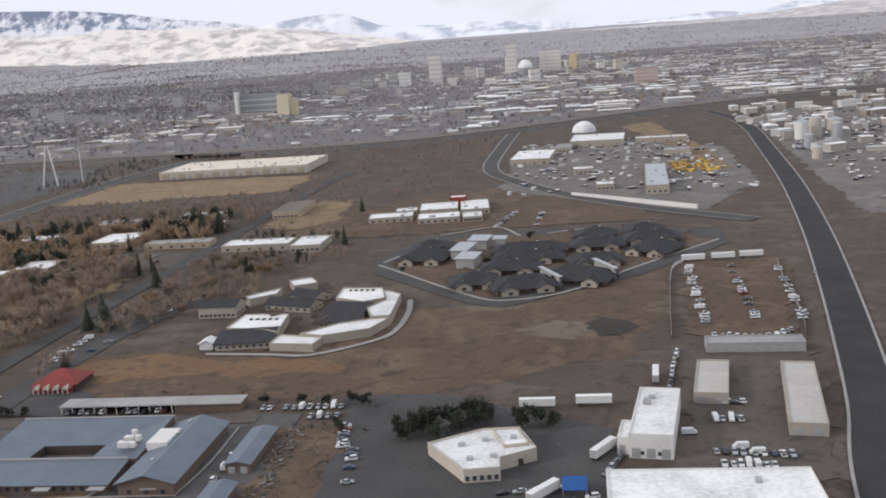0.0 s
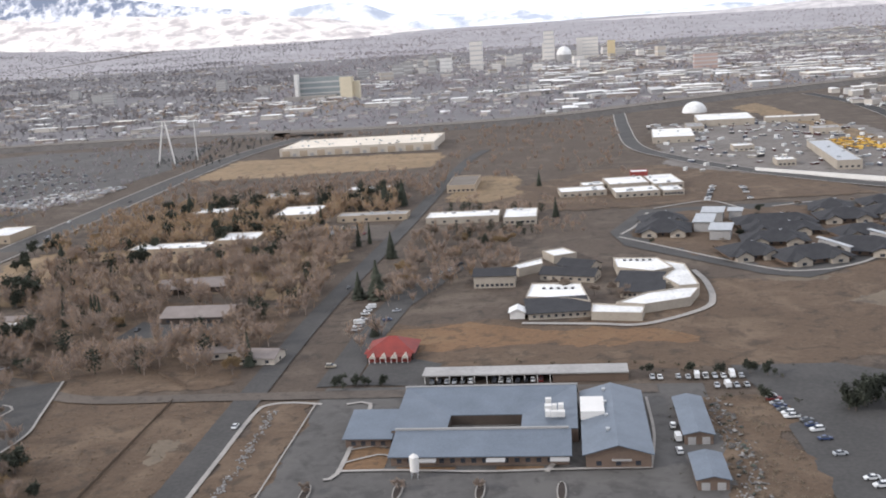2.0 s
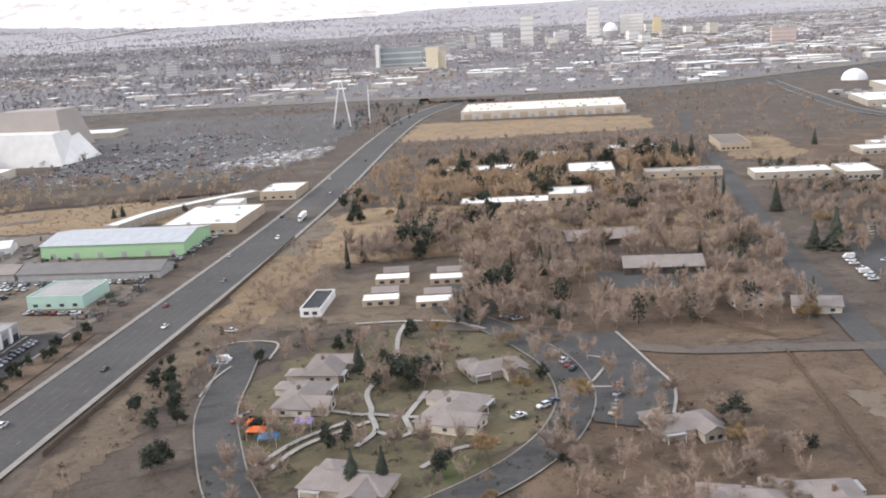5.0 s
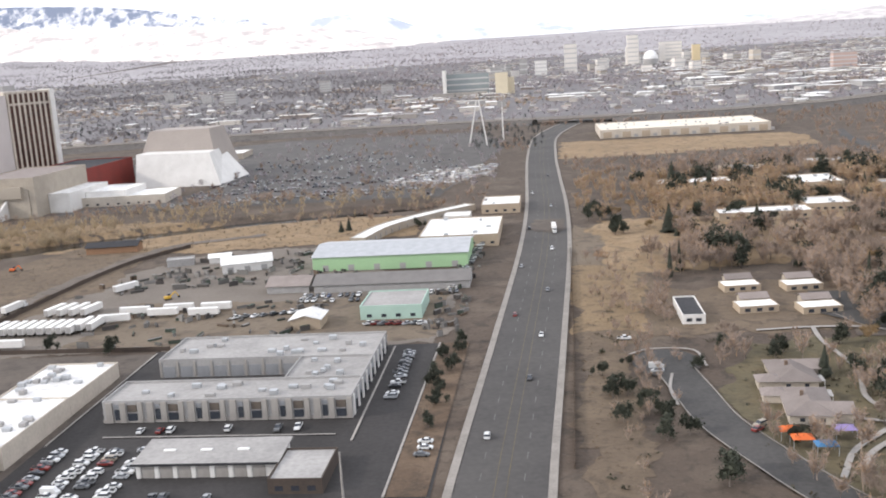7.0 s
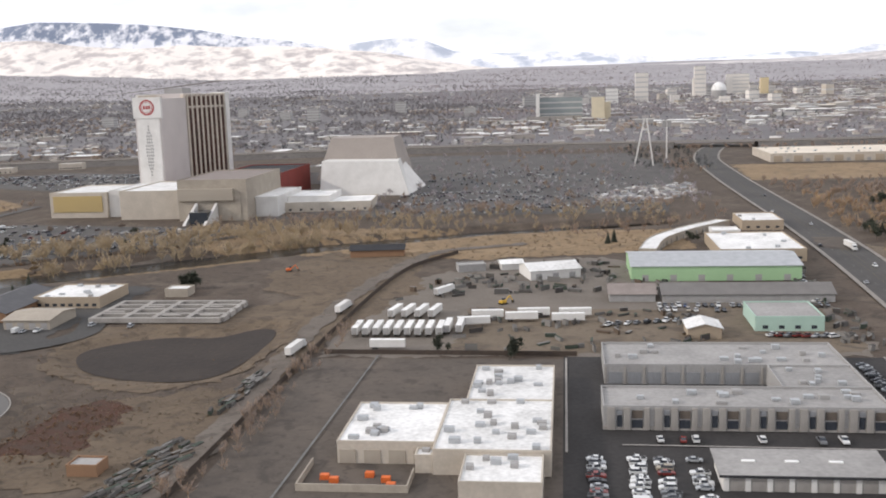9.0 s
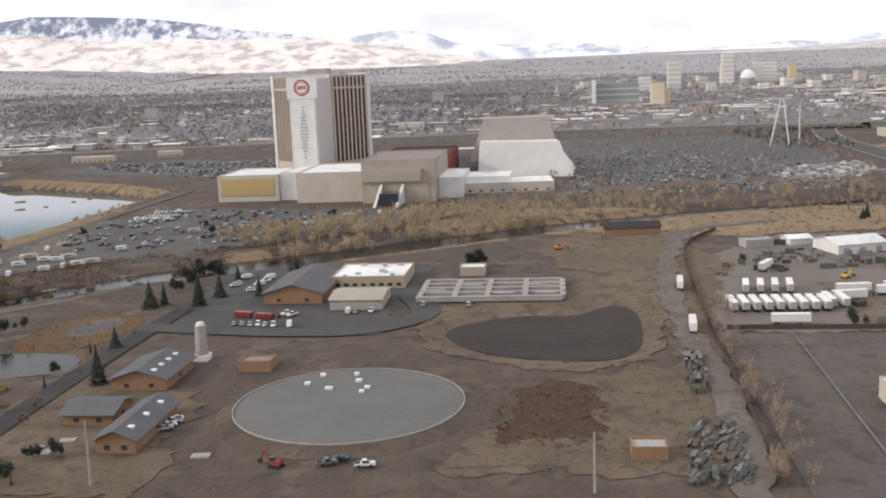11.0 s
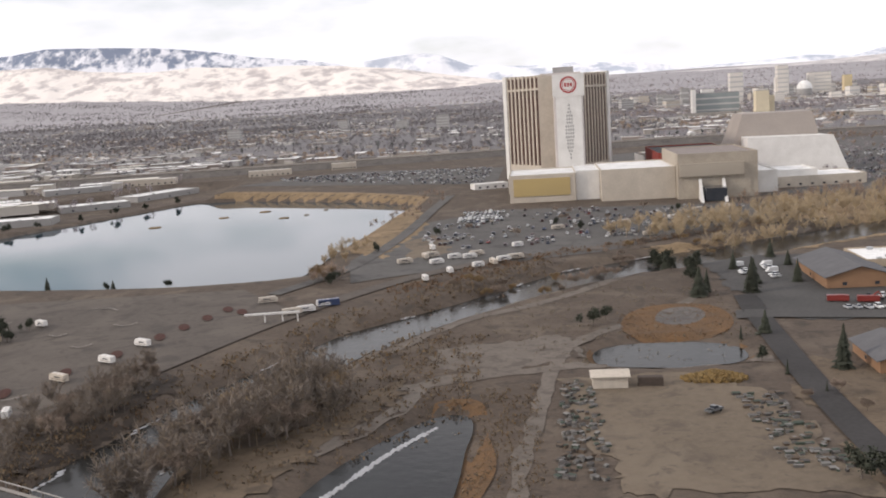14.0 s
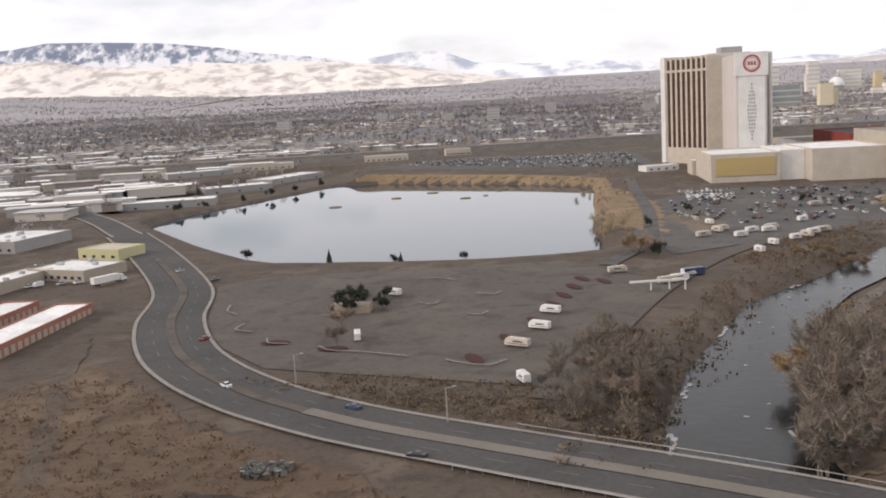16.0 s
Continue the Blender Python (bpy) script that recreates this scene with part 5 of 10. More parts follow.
def campus_house(x, y, w, d, rz, flip):
    """A low building under a broad charcoal hipped roof with two crossing gables and deep eaves."""
    r = thing("campus_building", "low stone fronted building with charcoal hipped and gabled roofs", "building", x, y, None, rz, "charcoal roofed campus")
    part("wall", Shape().box(-w / 2 + 2, -d / 2 + 2, -0.8, w / 2 - 2, d / 2 - 2, 2.9), M_brown_brick, r)
    part("roof", Shape().hip(-w / 2, -d / 2, w / 2, d / 2, 2.9, min(w, d) * 0.22, 0.6), M_dark_roof, r, "charcoal shingle roof")
    for c in (-w * 0.27 * flip, w * 0.24 * flip):
        part("gable_wall", Shape().gable_walls(c - 4.6, -d / 2 - 2.6, c + 4.6, -1, 2.9, 2.8, "y"), M_beige, r, "tan stone gable")
        part("gable_roof", Shape().gable(c - 4.6, -d / 2 - 2.6, c + 4.6, 0, 3.1, 2.8, "y", 0.9), M_dark_roof, r)
        block("window", M_glass, r, c, -d / 2 - 2.6, 0.7, 2.4, 0.2, 1.6)
    windows_on(r, "-y", -w / 2 + 3, w / 2 - 3, -d / 2 + 2, 0.8, max(3, int(w / 6)), 1.5, 1.3)
    block("vent", M_steel, r, w * 0.1, d * 0.12, 2.9 + min(w, d) * 0.14, 1.4, 1.2, 1.4, "grey roof vent")
for i, (x0, y0, x1, y1, al) in enumerate(DARK):
    w, d, turn = x1 - x0, y1 - y0, (-8, 4, 10, -4, 0)[i % 5]
    if al == "y":
        w, d, turn = d, w, turn + 90 * (1 if i % 2 else -1) * 0.25
    campus_house((x0 + x1) / 2, (y0 + y1) / 2, w, d, turn, 1 if i % 2 else -1)
for x, y, w, d, rz in ((-75, 640, 13, 22, -14), (-66, 666, 15, 14, -14), (-69, 612, 14, 16, -14), (-16, 560, 3, 26, 28), (16, 575, 3, 26, 28), (-52, 664, 10, 6, -14)):
    r = thing("metal_roof_link", "pale metal roofed entrance link", "building", x, y, None, rz)
    part("wall", Shape().box(-w / 2 + 1, -d / 2 + 1, -1, w / 2 - 1, d / 2 - 1, 6.6), M_grey_wall, r)
    part("roof", Shape().add([(-w / 2, -d / 2, 6.8), (w / 2, -d / 2, 6.8), (w / 2, d / 2, 8.2), (-w / 2, d / 2, 8.2), (-w / 2, -d / 2, 6.4), (w / 2, -d / 2, 6.4), (w / 2, d / 2, 7.8), (-w / 2, d / 2, 7.8)], [(0, 1, 2, 3), (7, 6, 5, 4), (0, 4, 5, 1), (1, 5, 6, 2), (2, 6, 7, 3), (3, 7, 4, 0)]), M_steel, r)
for pts in ([(-130, 625), (-110, 600), (-62, 540), (-40, 526), (-6, 540), (34, 590), (94, 660)], [(-128, 632), (-116, 660), (-106, 700)], [(-100, 715), (-60, 735), (-40, 700)], [(-20, 705), (10, 715), (30, 700)]):
    tagged(part("kerb", ribbon_shape(smooth_line(pts, 4), -1.1, 1.1, 0.5, 0.3), M_concrete), "pale concrete kerb and footway", "kerb", kind="structure")

# low white institution and other flat roofs among the trees
LW = [(-168, 776, -132, 800, 4), (-130, 800, -98, 838, 4.4), (-126, 764, -92, 790, 4), (-96, 796, -72, 846, 4), (-90, 765, -74, 790, 3.6), (-150, 805, -132, 822, 3.8)]
for x0, y0, x1, y1, h in LW:
    flat_building("institution_wing", "low institution wing with a white flat roof", x0, y0, x1, y1, h, M_beige, M_white_roof, 6, win=6, units=3, group="white roofed institution")
flat_building("red_penthouse", "small red brick block with a white roof", -108, 842, -94, 856, 7, M_redwall, M_white_roof)
for nm, lab, x0, y0, x1, y1, h, w_, r_, u in (
        ("ranch_building", "long low building with a white flat roof", -262, 690, -210, 714, 4.2, M_beige, M_white_roof, 4), ("ranch_building", "low building with a white flat roof", -206, 678, -183, 714, 4.6, M_beige, M_white_roof, 2),
        ("ranch_building", "long low building with a pale flat roof", -332, 712, -279, 728, 4, M_tan, M_grey_roof, 4), ("ranch_building", "low building with a bright white roof", -385, 726, -352, 768, 4, M_tan, M_white_roof, 3),
        ("ranch_building", "low building with a bright white roof", -478, 750, -424, 774, 4, M_tan, M_white_roof, 3), ("ranch_building", "low building with a bright white roof", -455, 622, -400, 642, 4, M_tan, M_white_roof, 4),
        ("ranch_building", "low building with a bright white roof", -400, 640, -372, 668, 4.4, M_tan, M_white_roof, 2), ("ranch_building", "low tan building with a gravel roof", -262, 822, -238, 880, 5.5, M_tan, M_gravel, 0),
        ("ranch_building", "low tan building with a pale roof", -420, 800, -380, 830, 5, M_tan, M_grey_roof, 3), ("ranch_building", "low building with a pale roof", -350, 830, -310, 850, 4.5, M_beige, M_white_roof, 3),
        ("ranch_building", "low building with a white roof", -330, 790, -296, 806, 4, M_beige, M_white_roof, 2)):
    flat_building(nm, lab, x0, y0, x1, y1, h, w_, r_, units=u, win=6, group="flat roofed buildings")
pitched_building("house", "dark brown house with broad weathered roof", -366, 462, -330, 484, 3.2, 3.0, M_dark_wall, M_brown_roof, "x", win=5, cat="house")
pitched_building("house", "dark brown house with broad weathered roof", -392, 520, -354, 544, 3.2, 3.0, M_dark_wall, M_brown_roof, "x", rz=8, win=5, cat="house")
for x, y, rz, lab in ((-318, 412, 12, "pink"), (-296, 404, -8, "pale"), (-250, 395, 0, "pale")):
    if lab != "pale" or x < -260:
        pitched_building("house", "small bungalow with a weathered brown roof", x - 9, y - 6, x + 9, y + 6, 3, 2.6, M_cream, M_brown_roof, "x", rz, win=3, cat="house")

# houses by the crescent
def ranch_house(x, y, w, d, rz, wall, flip=1):
    """A hipped main range with a crossing wing, a garage, a chimney and a porch."""
    r = thing("house", "stuccoed house with weathered grey brown hipped roofs", "house", x, y, None, rz, "crescent houses")
    part("wall", Shape().box(-w / 2, -d / 2, -0.5, w / 2, d / 2, 2.9), wall, r)
    part("roof", Shape().hip(-w / 2, -d / 2, w / 2, d / 2, 2.9, 2.5, 0.8), M_brown_roof, r)
    c, g = flip * w * 0.24, -flip * w * 0.34
    part("wing_wall", Shape().gable_walls(c - w * 0.19, -d / 2 - 5, c + w * 0.19, 0, 2.9, 2.0, "y"), wall, r)
    part("wing_roof", Shape().gable(c - w * 0.19, -d / 2 - 5, c + w * 0.19, d * 0.1, 3.1, 2.0, "y", 0.7), M_brown_roof, r)
    part("garage", Shape().box(g - 3.2, d / 2, -0.5, g + 3.2, d / 2 + 5.5, 2.7), wall, r)
    part("garage_roof", Shape().hip(g - 3.2, d / 2 - 2, g + 3.2, d / 2 + 5.5, 2.8, 1.7, 0.7), M_brown_roof, r)
    part("chimney", Shape().box(-0.5, 1.0, 3.5, 0.5, 2.0, 6.3), M_brown_brick, r)
    part("porch_roof", Shape().box(g - 3, -d / 2 - 2.2, 2.5, g + 3, -d / 2, 2.7), M_grey_roof, r)
    for k in (-2.7, 2.7):
        part("post", Shape().bar((g + k, -d / 2 - 2, 0), (g + k, -d / 2 - 2, 2.5), 0.1), M_white, r)
    windows_on(r, "-y", c - w * 0.15, c + w * 0.15, -d / 2 - 5, 0.9, 2, 1.5, 1.2)
    windows_on(r, "-x", -d / 2 + 0.8, d / 2 - 0.8, -w / 2, 0.9, 2, 1.4, 1.1)
    return r


for i, (x, y, w, d, rz, m) in enumerate(((-482, 317, 24, 13, 84, M_cream), (-480, 345, 22, 13, 88, M_beige), (-431, 304, 26, 14, 70, M_cream), (-455, 256, 24, 12, -12, M_tan), (-354, 246, 22, 12, -10, M_cream), (-362, 292, 18, 11, 20, M_beige), (-331, 246, 18, 11, 95, M_cream), (-420, 341, 20, 10, 25, M_beige))):
    ranch_house(x, y, w, d, rz, m, 1 if i % 2 else -1)
for x, y in ((-474, 462), (-448, 460), (-474, 428), (-450, 424)):
    flat_building("cottage", "cottage with a bright white flat roof", x - 8, y - 5, x + 8, y + 5, 2.7, M_tan, M_white_roof, 6, win=3, parapet=0.3, cat="house", group="white roofed cottages")
    pitched_building("cottage_wing", "cottage wing with a brown shingle roof", x - 5, y + 6.2, x + 6, y + 13, 3.0, 1.8, M_beige, M_brown_roof, "x", 6, cat="house", group="white roofed cottages")
flat_building("portable_office", "small white portable building with a dark roof", -506, 410, -497, 440, 3.2, M_white, M_dark_roof, win=2)
play = thing("playground", "small playground with orange and purple shade sails", "playground", -486, 294)
for x, y, c in ((-6, 2, M_orange), (-4, -4, M_orange), (9, 2, mat("purple_canvas", (0.28, 0.22, 0.42), (0.24, 0.19, 0.36), 0.3, 2.0)), (1, -9, mat("blue_plastic", (0.08, 0.2, 0.38), (0.06, 0.16, 0.3), 0.3, 2.0))):
    part("canopy", Shape().hip(x - 3, y - 2.4, x + 3, y + 2.4, 2.9, 1.1, 0), c, play)
    for dx in (-2.8, 2.8):
        for dy in (-2.2, 2.2):
            part("post", Shape().bar((x + dx, y + dy, 0), (x + dx, y + dy, 2.9), 0.07), M_steel, play)

# warehouse; warm sunlight on its roof is put into the cream colour
WH = flat_building("warehouse", "long tan warehouse with a pale roof and dock doors", -496, 1131, -312, 1236, 8.5, M_cream, mat("sun_tinted_membrane_roof", (0.76, 0.68, 0.57), (0.60, 0.53, 0.44), 0.05, 0.5, 0.8), units=34, doors=0)
for i in range(9):
    block("pier", M_tan, WH, -84 + i * 21, -52.9, 0, 9, 0.5, 6.5)
    block("dock_door", M_grey_wall, WH, -74 + i * 21, -52.8, 0, 4, 0.4, 3.4)

# business park round a paved court
U = thing("business_park", "grey business park with dark glazed bays, U shaped round a court", "building", -663, 350, float(plain(-663, 350)))
def u_block(x0, y0, x1, y1, h):
    flat_box(U, x0 + 663, y0 - 350, x1 + 663, y1 - 350, h, M_grey_wall, M_grey_roof, 0.9)
u_block(-705, 318.5, -622, 338.5, 6.6)
u_block(-649, 338.6, -622, 362.5, 6.6)
u_block(-703, 362.6, -622, 391.5, 6.6)
part("court", Shape().box(-41, -11.4, 0.3, 13.9, 12.5, 0.45), M_dark_asphalt, U, "dark paved court")
part("plinth", Shape().box(-42.2, -31.75, 0, 41, -31.5, 1.1), M_concrete, U)
for i in range(6):
    x = -41.2 + i * 13.9
    # each bay: a wide pier, a tall slot, a pier and a window under a dark upper panel
    for dx, w in ((0.4, 2.2), (5.2, 1.9), (11.2, 1.6)):
        block("pier", M_concrete, U, x + dx + w / 2, -31.75, 0, w, 0.7, 6.9, "pale concrete pier")
    block("slot_window", M_glass, U, x + 4.0, -31.6, 0.9, 1.6, 0.35, 3.6)
    block("panel", M_farglass, U, x + 4.0, -31.6, 4.9, 1.6, 0.35, 1.2, "grey upper panel")
    block("window", M_glass, U, x + 9.2, -31.6, 0.6, 3.2, 0.35, 2.5)
    block("panel", M_old_asphalt, U, x + 9.2, -31.6, 3.6, 3.2, 0.35, 2.4, "brown grey upper panel")
for i in range(9):
    block("pier", M_white, U, 41.1, -28.5 + i * 7.9, 0, 0.6, 1.8, 6.9, "pale concrete pier")
    block("window", M_glass, U, 41.05, -24.6 + i * 7.9, 0.3, 0.35, 3.6, 3.2)
    block("panel", M_farglass, U, 41.05, -24.6 + i * 7.9, 3.9, 0.35, 3.6, 2.2, "grey upper panel")
for i in range(9):
    block("pier", M_concrete, U, -39.5 + i * 6.5, 12.55, 0, 0.7, 0.4, 6.5, "concrete pilaster")
    if i < 8:
        block("roller_door", M_farglass, U, -36.3 + i * 6.5, 12.6, 0.2, 4.4, 0.25, 4.4, "grey roller door")
for x0, y0, x1, y1, n in ((-40, -30, 39, -13, 15), (16, -11, 39, 11, 7), (-38, 14, 39, 40, 19)):
    rooftop_units(U, x0, y0, x1, y1, 6.7, n, int(x0 * 3 + n))

# white roofed plant
W = thing("plant", "large white roofed plant with many rooftop units", "building", -748, 310)
for x0, y0, x1, y1, h in ((-780, 290, -752.2, 324, 6), (-752, 283, -720, 326, 6.6), (-747, 326.1, -720, 365, 6.2), (-757, 284, -752.2, 289.8, 4.5), (-743, 264, -722, 282.8, 5.6)):
    flat_box(W, x0 + 748, y0 - 310, x1 + 748, y1 - 310, h, M_cream, M_white_roof, 0.6)
    rooftop_units(W, x0 + 748, y0 - 310, x1 + 748, y1 - 310, h + 0.1, max(1, int((x1 - x0) * (y1 - y0) / 70)), int(x0))
for i in range(4):
    block("roller_door", M_beige, W, -29 + i * 7, -20.1, 0, 4.6, 0.3, 4)
yard = thing("yard_wall", "low beige block wall round a small yard", "wall", -772, 277)
part("wall", Shape().box(-15, -6.2, 0, 15, -5.8, 2.2).box(-15, -5.8, 0, -14.6, 12, 2.2).box(14.6, -5.8, 0, 15, 6, 2.2), M_beige, yard)
for x, y in ((-6, 0), (-9, 2), (8, 1), (3, 4), (10, -3)):
    block("pallet_stack", M_orange, yard, x, y, 0, 2.4, 1.8, 1.6, "stack of orange crates")

GA = thing("garage", "white garage with a low grey metal roof and bay doors", "building", -656, 284)
part("wall", mono_walls(-20.5, -7.6, 20.5, 7.4, 4.4, 5.2), M_white, GA)
part("roof", mono_roof(-21.6, -8.6, 21.4, 8.2, 4.6, 5.5), M_grey_roof, GA, "pale grey sheet roof")
part("fascia", Shape().box(-21.6, -8.75, 4.0, 21.4, -8.6, 4.7), M_dark_roof, GA, "dark fascia")
for i in range(7):
    block("door", M_concrete, GA, -17 + i * 5.4, -7.65, 0, 3.8, 0.2, 3.6, "pale roller door")
    block("pier", M_white, GA, -19.7 + i * 5.4, -7.75, 0, 1.2, 0.4, 4.2)
for i in range(3):
    block("skylight", M_white_roof, GA, -13 + i * 11, 0, 5.05, 3.4, 1.2, 0.35, "white roof light")
flat_building("canopy", "flat grey metal filling canopy", -635, 265, -620, 286, 3.8, M_dark_wall, M_grey_roof, win=3)

# trades buildings beyond the yard
pitched_building("green_shed", "long light green metal shed with a pale grey roof", -683, 528, -600, 572, 7.4, 3.2, M_green, M_steel, "x", doors=6)
pitched_building("long_shed", "long low shed with a grey shingle roof", -672, 482, -596, 503, 3.6, 3.4, M_grey_wall, mat("grey_shingles", (0.15, 0.14, 0.135), (0.19, 0.18, 0.17), 0.2, 2.0), "x", doors=12)
pitched_building("long_shed", "low shed with a dark roof", -696, 484, -675, 503, 3.4, 3.2, M_grey_wall, M_brown_roof, "x", doors=2)
flat_building("mint_building", "small pale mint green building with a grey roof", -640, 432, -613, 460, 5.5, M_mint, M_grey_roof, win=4)
pitched_building("tan_shed", "small tan shed with a white roof", -668, 420, -655, 434, 4.2, 2.0, M_tan, M_white_roof, "y")
flat_building("flat_building", "white roofed showroom beside an avenue", -632, 578, -586, 640, 6, M_tan, M_white_roof, win=8, units=5)
CT = thing("curved_terrace", "long curved terrace of units with a white roof", "building", -645, 645)
arc = smooth_line([(-670, 590), (-660, 632), (-637, 672), (-611, 704)], 8)
inner, outer = [], []
for i, q in enumerate(arc):
    d = (arc[min(i + 1, len(arc) - 1)] - arc[max(i - 1, 0)]).normalized()
    inner.append((q.x + d.y * 5 + 645, q.y - d.x * 5 - 645)); outer.append((q.x - d.y * 5 + 645, q.y + d.x * 5 - 645))
prism(CT, inner + outer[::-1], -1.0, 4.6, M_beige, M_white_roof, 0.4)
for i, (x, y) in enumerate(inner[:-1]):
    block("roller_door", M_grey_wall, CT, x, y, 0, 0.4, 3.0, 3.0)
flat_building("flat_building", "low tan building with a white roof", -602, 684, -576, 722, 5.5, M_tan, M_white_roof, win=4, units=2)
flat_building("flat_building", "small white roofed hut", -625, 655, -608, 672, 4, M_white, M_white_roof)
pitched_building("white_barn", "white metal barn with an open door", -738, 535, -711, 557, 4.6, 2.6, M_white, M_white_roof, "x", rz=18, doors=3)
flat_building("small_shed", "small grey yard shed", -775, 555, -760, 564, 3.6, M_grey_wall, M_grey_roof, 15)
pitched_building("small_shed", "small pale yard shed", -752, 560, -740, 570, 3.2, 1.6, M_white, M_white_roof, "x", 15)
pitched_building("field_barn", "long tan field barn with a dark roof", -844, 601, -812, 612, 4.0, 2.6, M_brick, M_dark_roof, "x", rz=6)

# water works
for nm, lab, x0, y0, x1, y1, h, rise, al, v in (
        ("brick_shed", "orange brick shed with a grey shingle roof", -1015, 332, -997, 357, 3.6, 3.2, "y", 4), ("brick_shed", "orange brick shed with a grey shingle roof", -996, 280, -985, 311, 3.6, 2.8, "y", 3),
        ("brick_shed", "small orange brick shed with a grey roof", -1016, 301, -1001, 316, 3.2, 2.2, "x", 0), ("brick_shed", "orange brick hall with a dark grey roof", -998, 446, -972, 494, 4.2, 4.2, "y", 0)):
    pitched_building(nm, lab, x0, y0, x1, y1, h, rise, M_brick, mat("slate_grey_shingles", (0.095, 0.093, 0.098), (0.13, 0.127, 0.13), 0.2, 2.0), al, win=2, vents=v, group="brick water works", over=1.2)
flat_building("water_works_office", "tan office with a white flat roof", -974, 474, -940, 506, 5, M_tan, M_white_roof, units=8, win=8)
pitched_building("vehicle_shed", "beige vehicle shed with open bays", -966, 434, -944, 458, 4.2, 1.6, M_beige, M_beige, "x", doors=4)
flat_building("pump_hut", "small orange brick hut", -979, 351, -968, 359, 3.2, M_brick, M_brown_roof)
flat_building("pump_hut", "small hut with a grey roof", -854, 277, -845, 284, 3.0, M_brick, M_grey_roof)
flat_building("pump_hut", "small beige hut with a pale roof", -917, 498, -905, 508, 3.6, M_beige, M_white_roof)
pitched_building("yard_shed", "small pale yellow metal shed", -1096, 326, -1086, 333, 3.4, 1.0, M_cream, M_cream, "x")
flat_building("yard_container", "dark green shipping container", -1083, 327, -1076, 330, 2.6, M_dark_wall, M_dark_wall, parapet=0)
silo = thing("silo", "pale tapered concrete silo on a square plinth", "silo", -997, 366)
part("shaft", Shape().tube(0, 0, 2.0, 12.5, 2.3, 1.9, 18), M_concrete, silo)
part("cap", Shape().tube(0, 0, 12.5, 13.6, 1.5, 1.3, 14), M_white, silo)
part("plinth", Shape().box(-2.6, -2.6, -0.5, 2.6, 2.6, 2.0), M_white, silo)
TB = thing("treatment_basins", "concrete treatment basins with channels and walkways", "basin", -900, 462)
part("floor", Shape().box(-31, -18, -0.5, 31, 18, 0.5), M_mud, TB)
s = Shape()
for y in (-18, -9, 0, 9, 17.2):
    s.box(-31, y, 0.4, 31, y + 2.2, 2.6)
for x in (-31, -16, -2, 14, 30):
    for a, b in ((-15.8, -9), (-6.8, 0), (2.2, 9), (11.2, 17.2)):
        s.box(x, a, 0.4, x + 2.4, b, 2.6)
part("basin_wall", s, M_concrete, TB)
for x, y in ((-24, -5), (-9, 5), (6, -12), (20, 5), (24, -12)):
    block("walkway", M_concrete, TB, x, y, 2.6, 9, 2.2, 0.25)

# storage rows, shops and yards by the curving road
for x0, y0, x1, y1 in ((-1452, 345, -1437, 424), (-1478, 352, -1463, 432)):
    r = flat_building("storage_row", "long salmon brick storage row with a white roof", x0, y0, x1, y1, 3.8, M_storage, M_white_roof, -1, group="storage rows")
    for i in range(18):
        block("roller_door", M_beige, r, 7.55, -37 + i * 4.3, 0, 0.2, 2.6, 2.7)
flat_building("shop", "long low white roofed shop", -1500, 494, -1464, 522, 4.6, M_beige, M_white_roof, -20, win=8, units=4)
flat_building("shop", "long low white roofed workshop", -1512, 455, -1496, 506, 4.6, M_beige, M_white_roof, -10, win=3, units=3)
flat_building("shop", "small pale yellow roadside shop", -1502, 552, -1474, 572, 5, mat("pale_yellow_wall", (0.55, 0.52, 0.30), (0.48, 0.45, 0.27), 0.1, 1.2), M_cream, -20, win=4)
flat_building("shop", "long white roofed works building", -1590, 590, -1550, 640, 6, M_grey_wall, M_white_roof, -12, win=6, units=6)
flat_building("shop", "long grey roofed works building", -1620, 500, -1560, 560, 6, M_grey_wall, M_grey_roof, -12, win=6, units=6)
for i, (x, y, w, d, turn) in enumerate(((-1515, 1058, 92, 32, 68), (-1540, 958, 64, 30, 33), (-1558, 836, 76, 30, 14), (-1660, 950, 90, 36, 33), (-1730, 870, 90, 40, 33), (-1620, 1090, 70, 30, 33))):
    flat_building("lake_warehouse", "long warehouse with a white roof beside the lake", x - w / 2, y - d / 2, x + w / 2, y + d / 2, 5.2, M_grey_wall, M_white_roof, turn, units=3, win=3, group="lakeside warehouses")
for x, y, w, d, h, rz in ((-1430, 1195, 50, 16, 6, 12), (-1350, 1240, 30, 16, 7, 12), (-1560, 1150, 60, 20, 6, 12), (-1700, 1100, 60, 24, 6, 12)):
    flat_building("roadside_block", "low roadside building with a pale roof", x - w / 2, y - d / 2, x + w / 2, y + d / 2, h, M_cream, M_white_roof, rz, win=8, group="roadside buildings")

# restroom, gate and ramps of the camper park
flat_building("wash_house", "small tan wash house", -1337, 404, -1323, 411, 3.2, M_tan, M_brown_roof, parapet=0)
gate = thing("entrance_gate", "white timber gantry by the river", "gantry", -1217, 425, None, 8)
part("beam", Shape().box(-11, -0.5, 3.6, 11, 0.5, 4.3), M_white, gate)
for x in (-3, 4, 10):
    block("post", M_white, gate, x, 0, 0, 0.5, 0.5, 3.6)

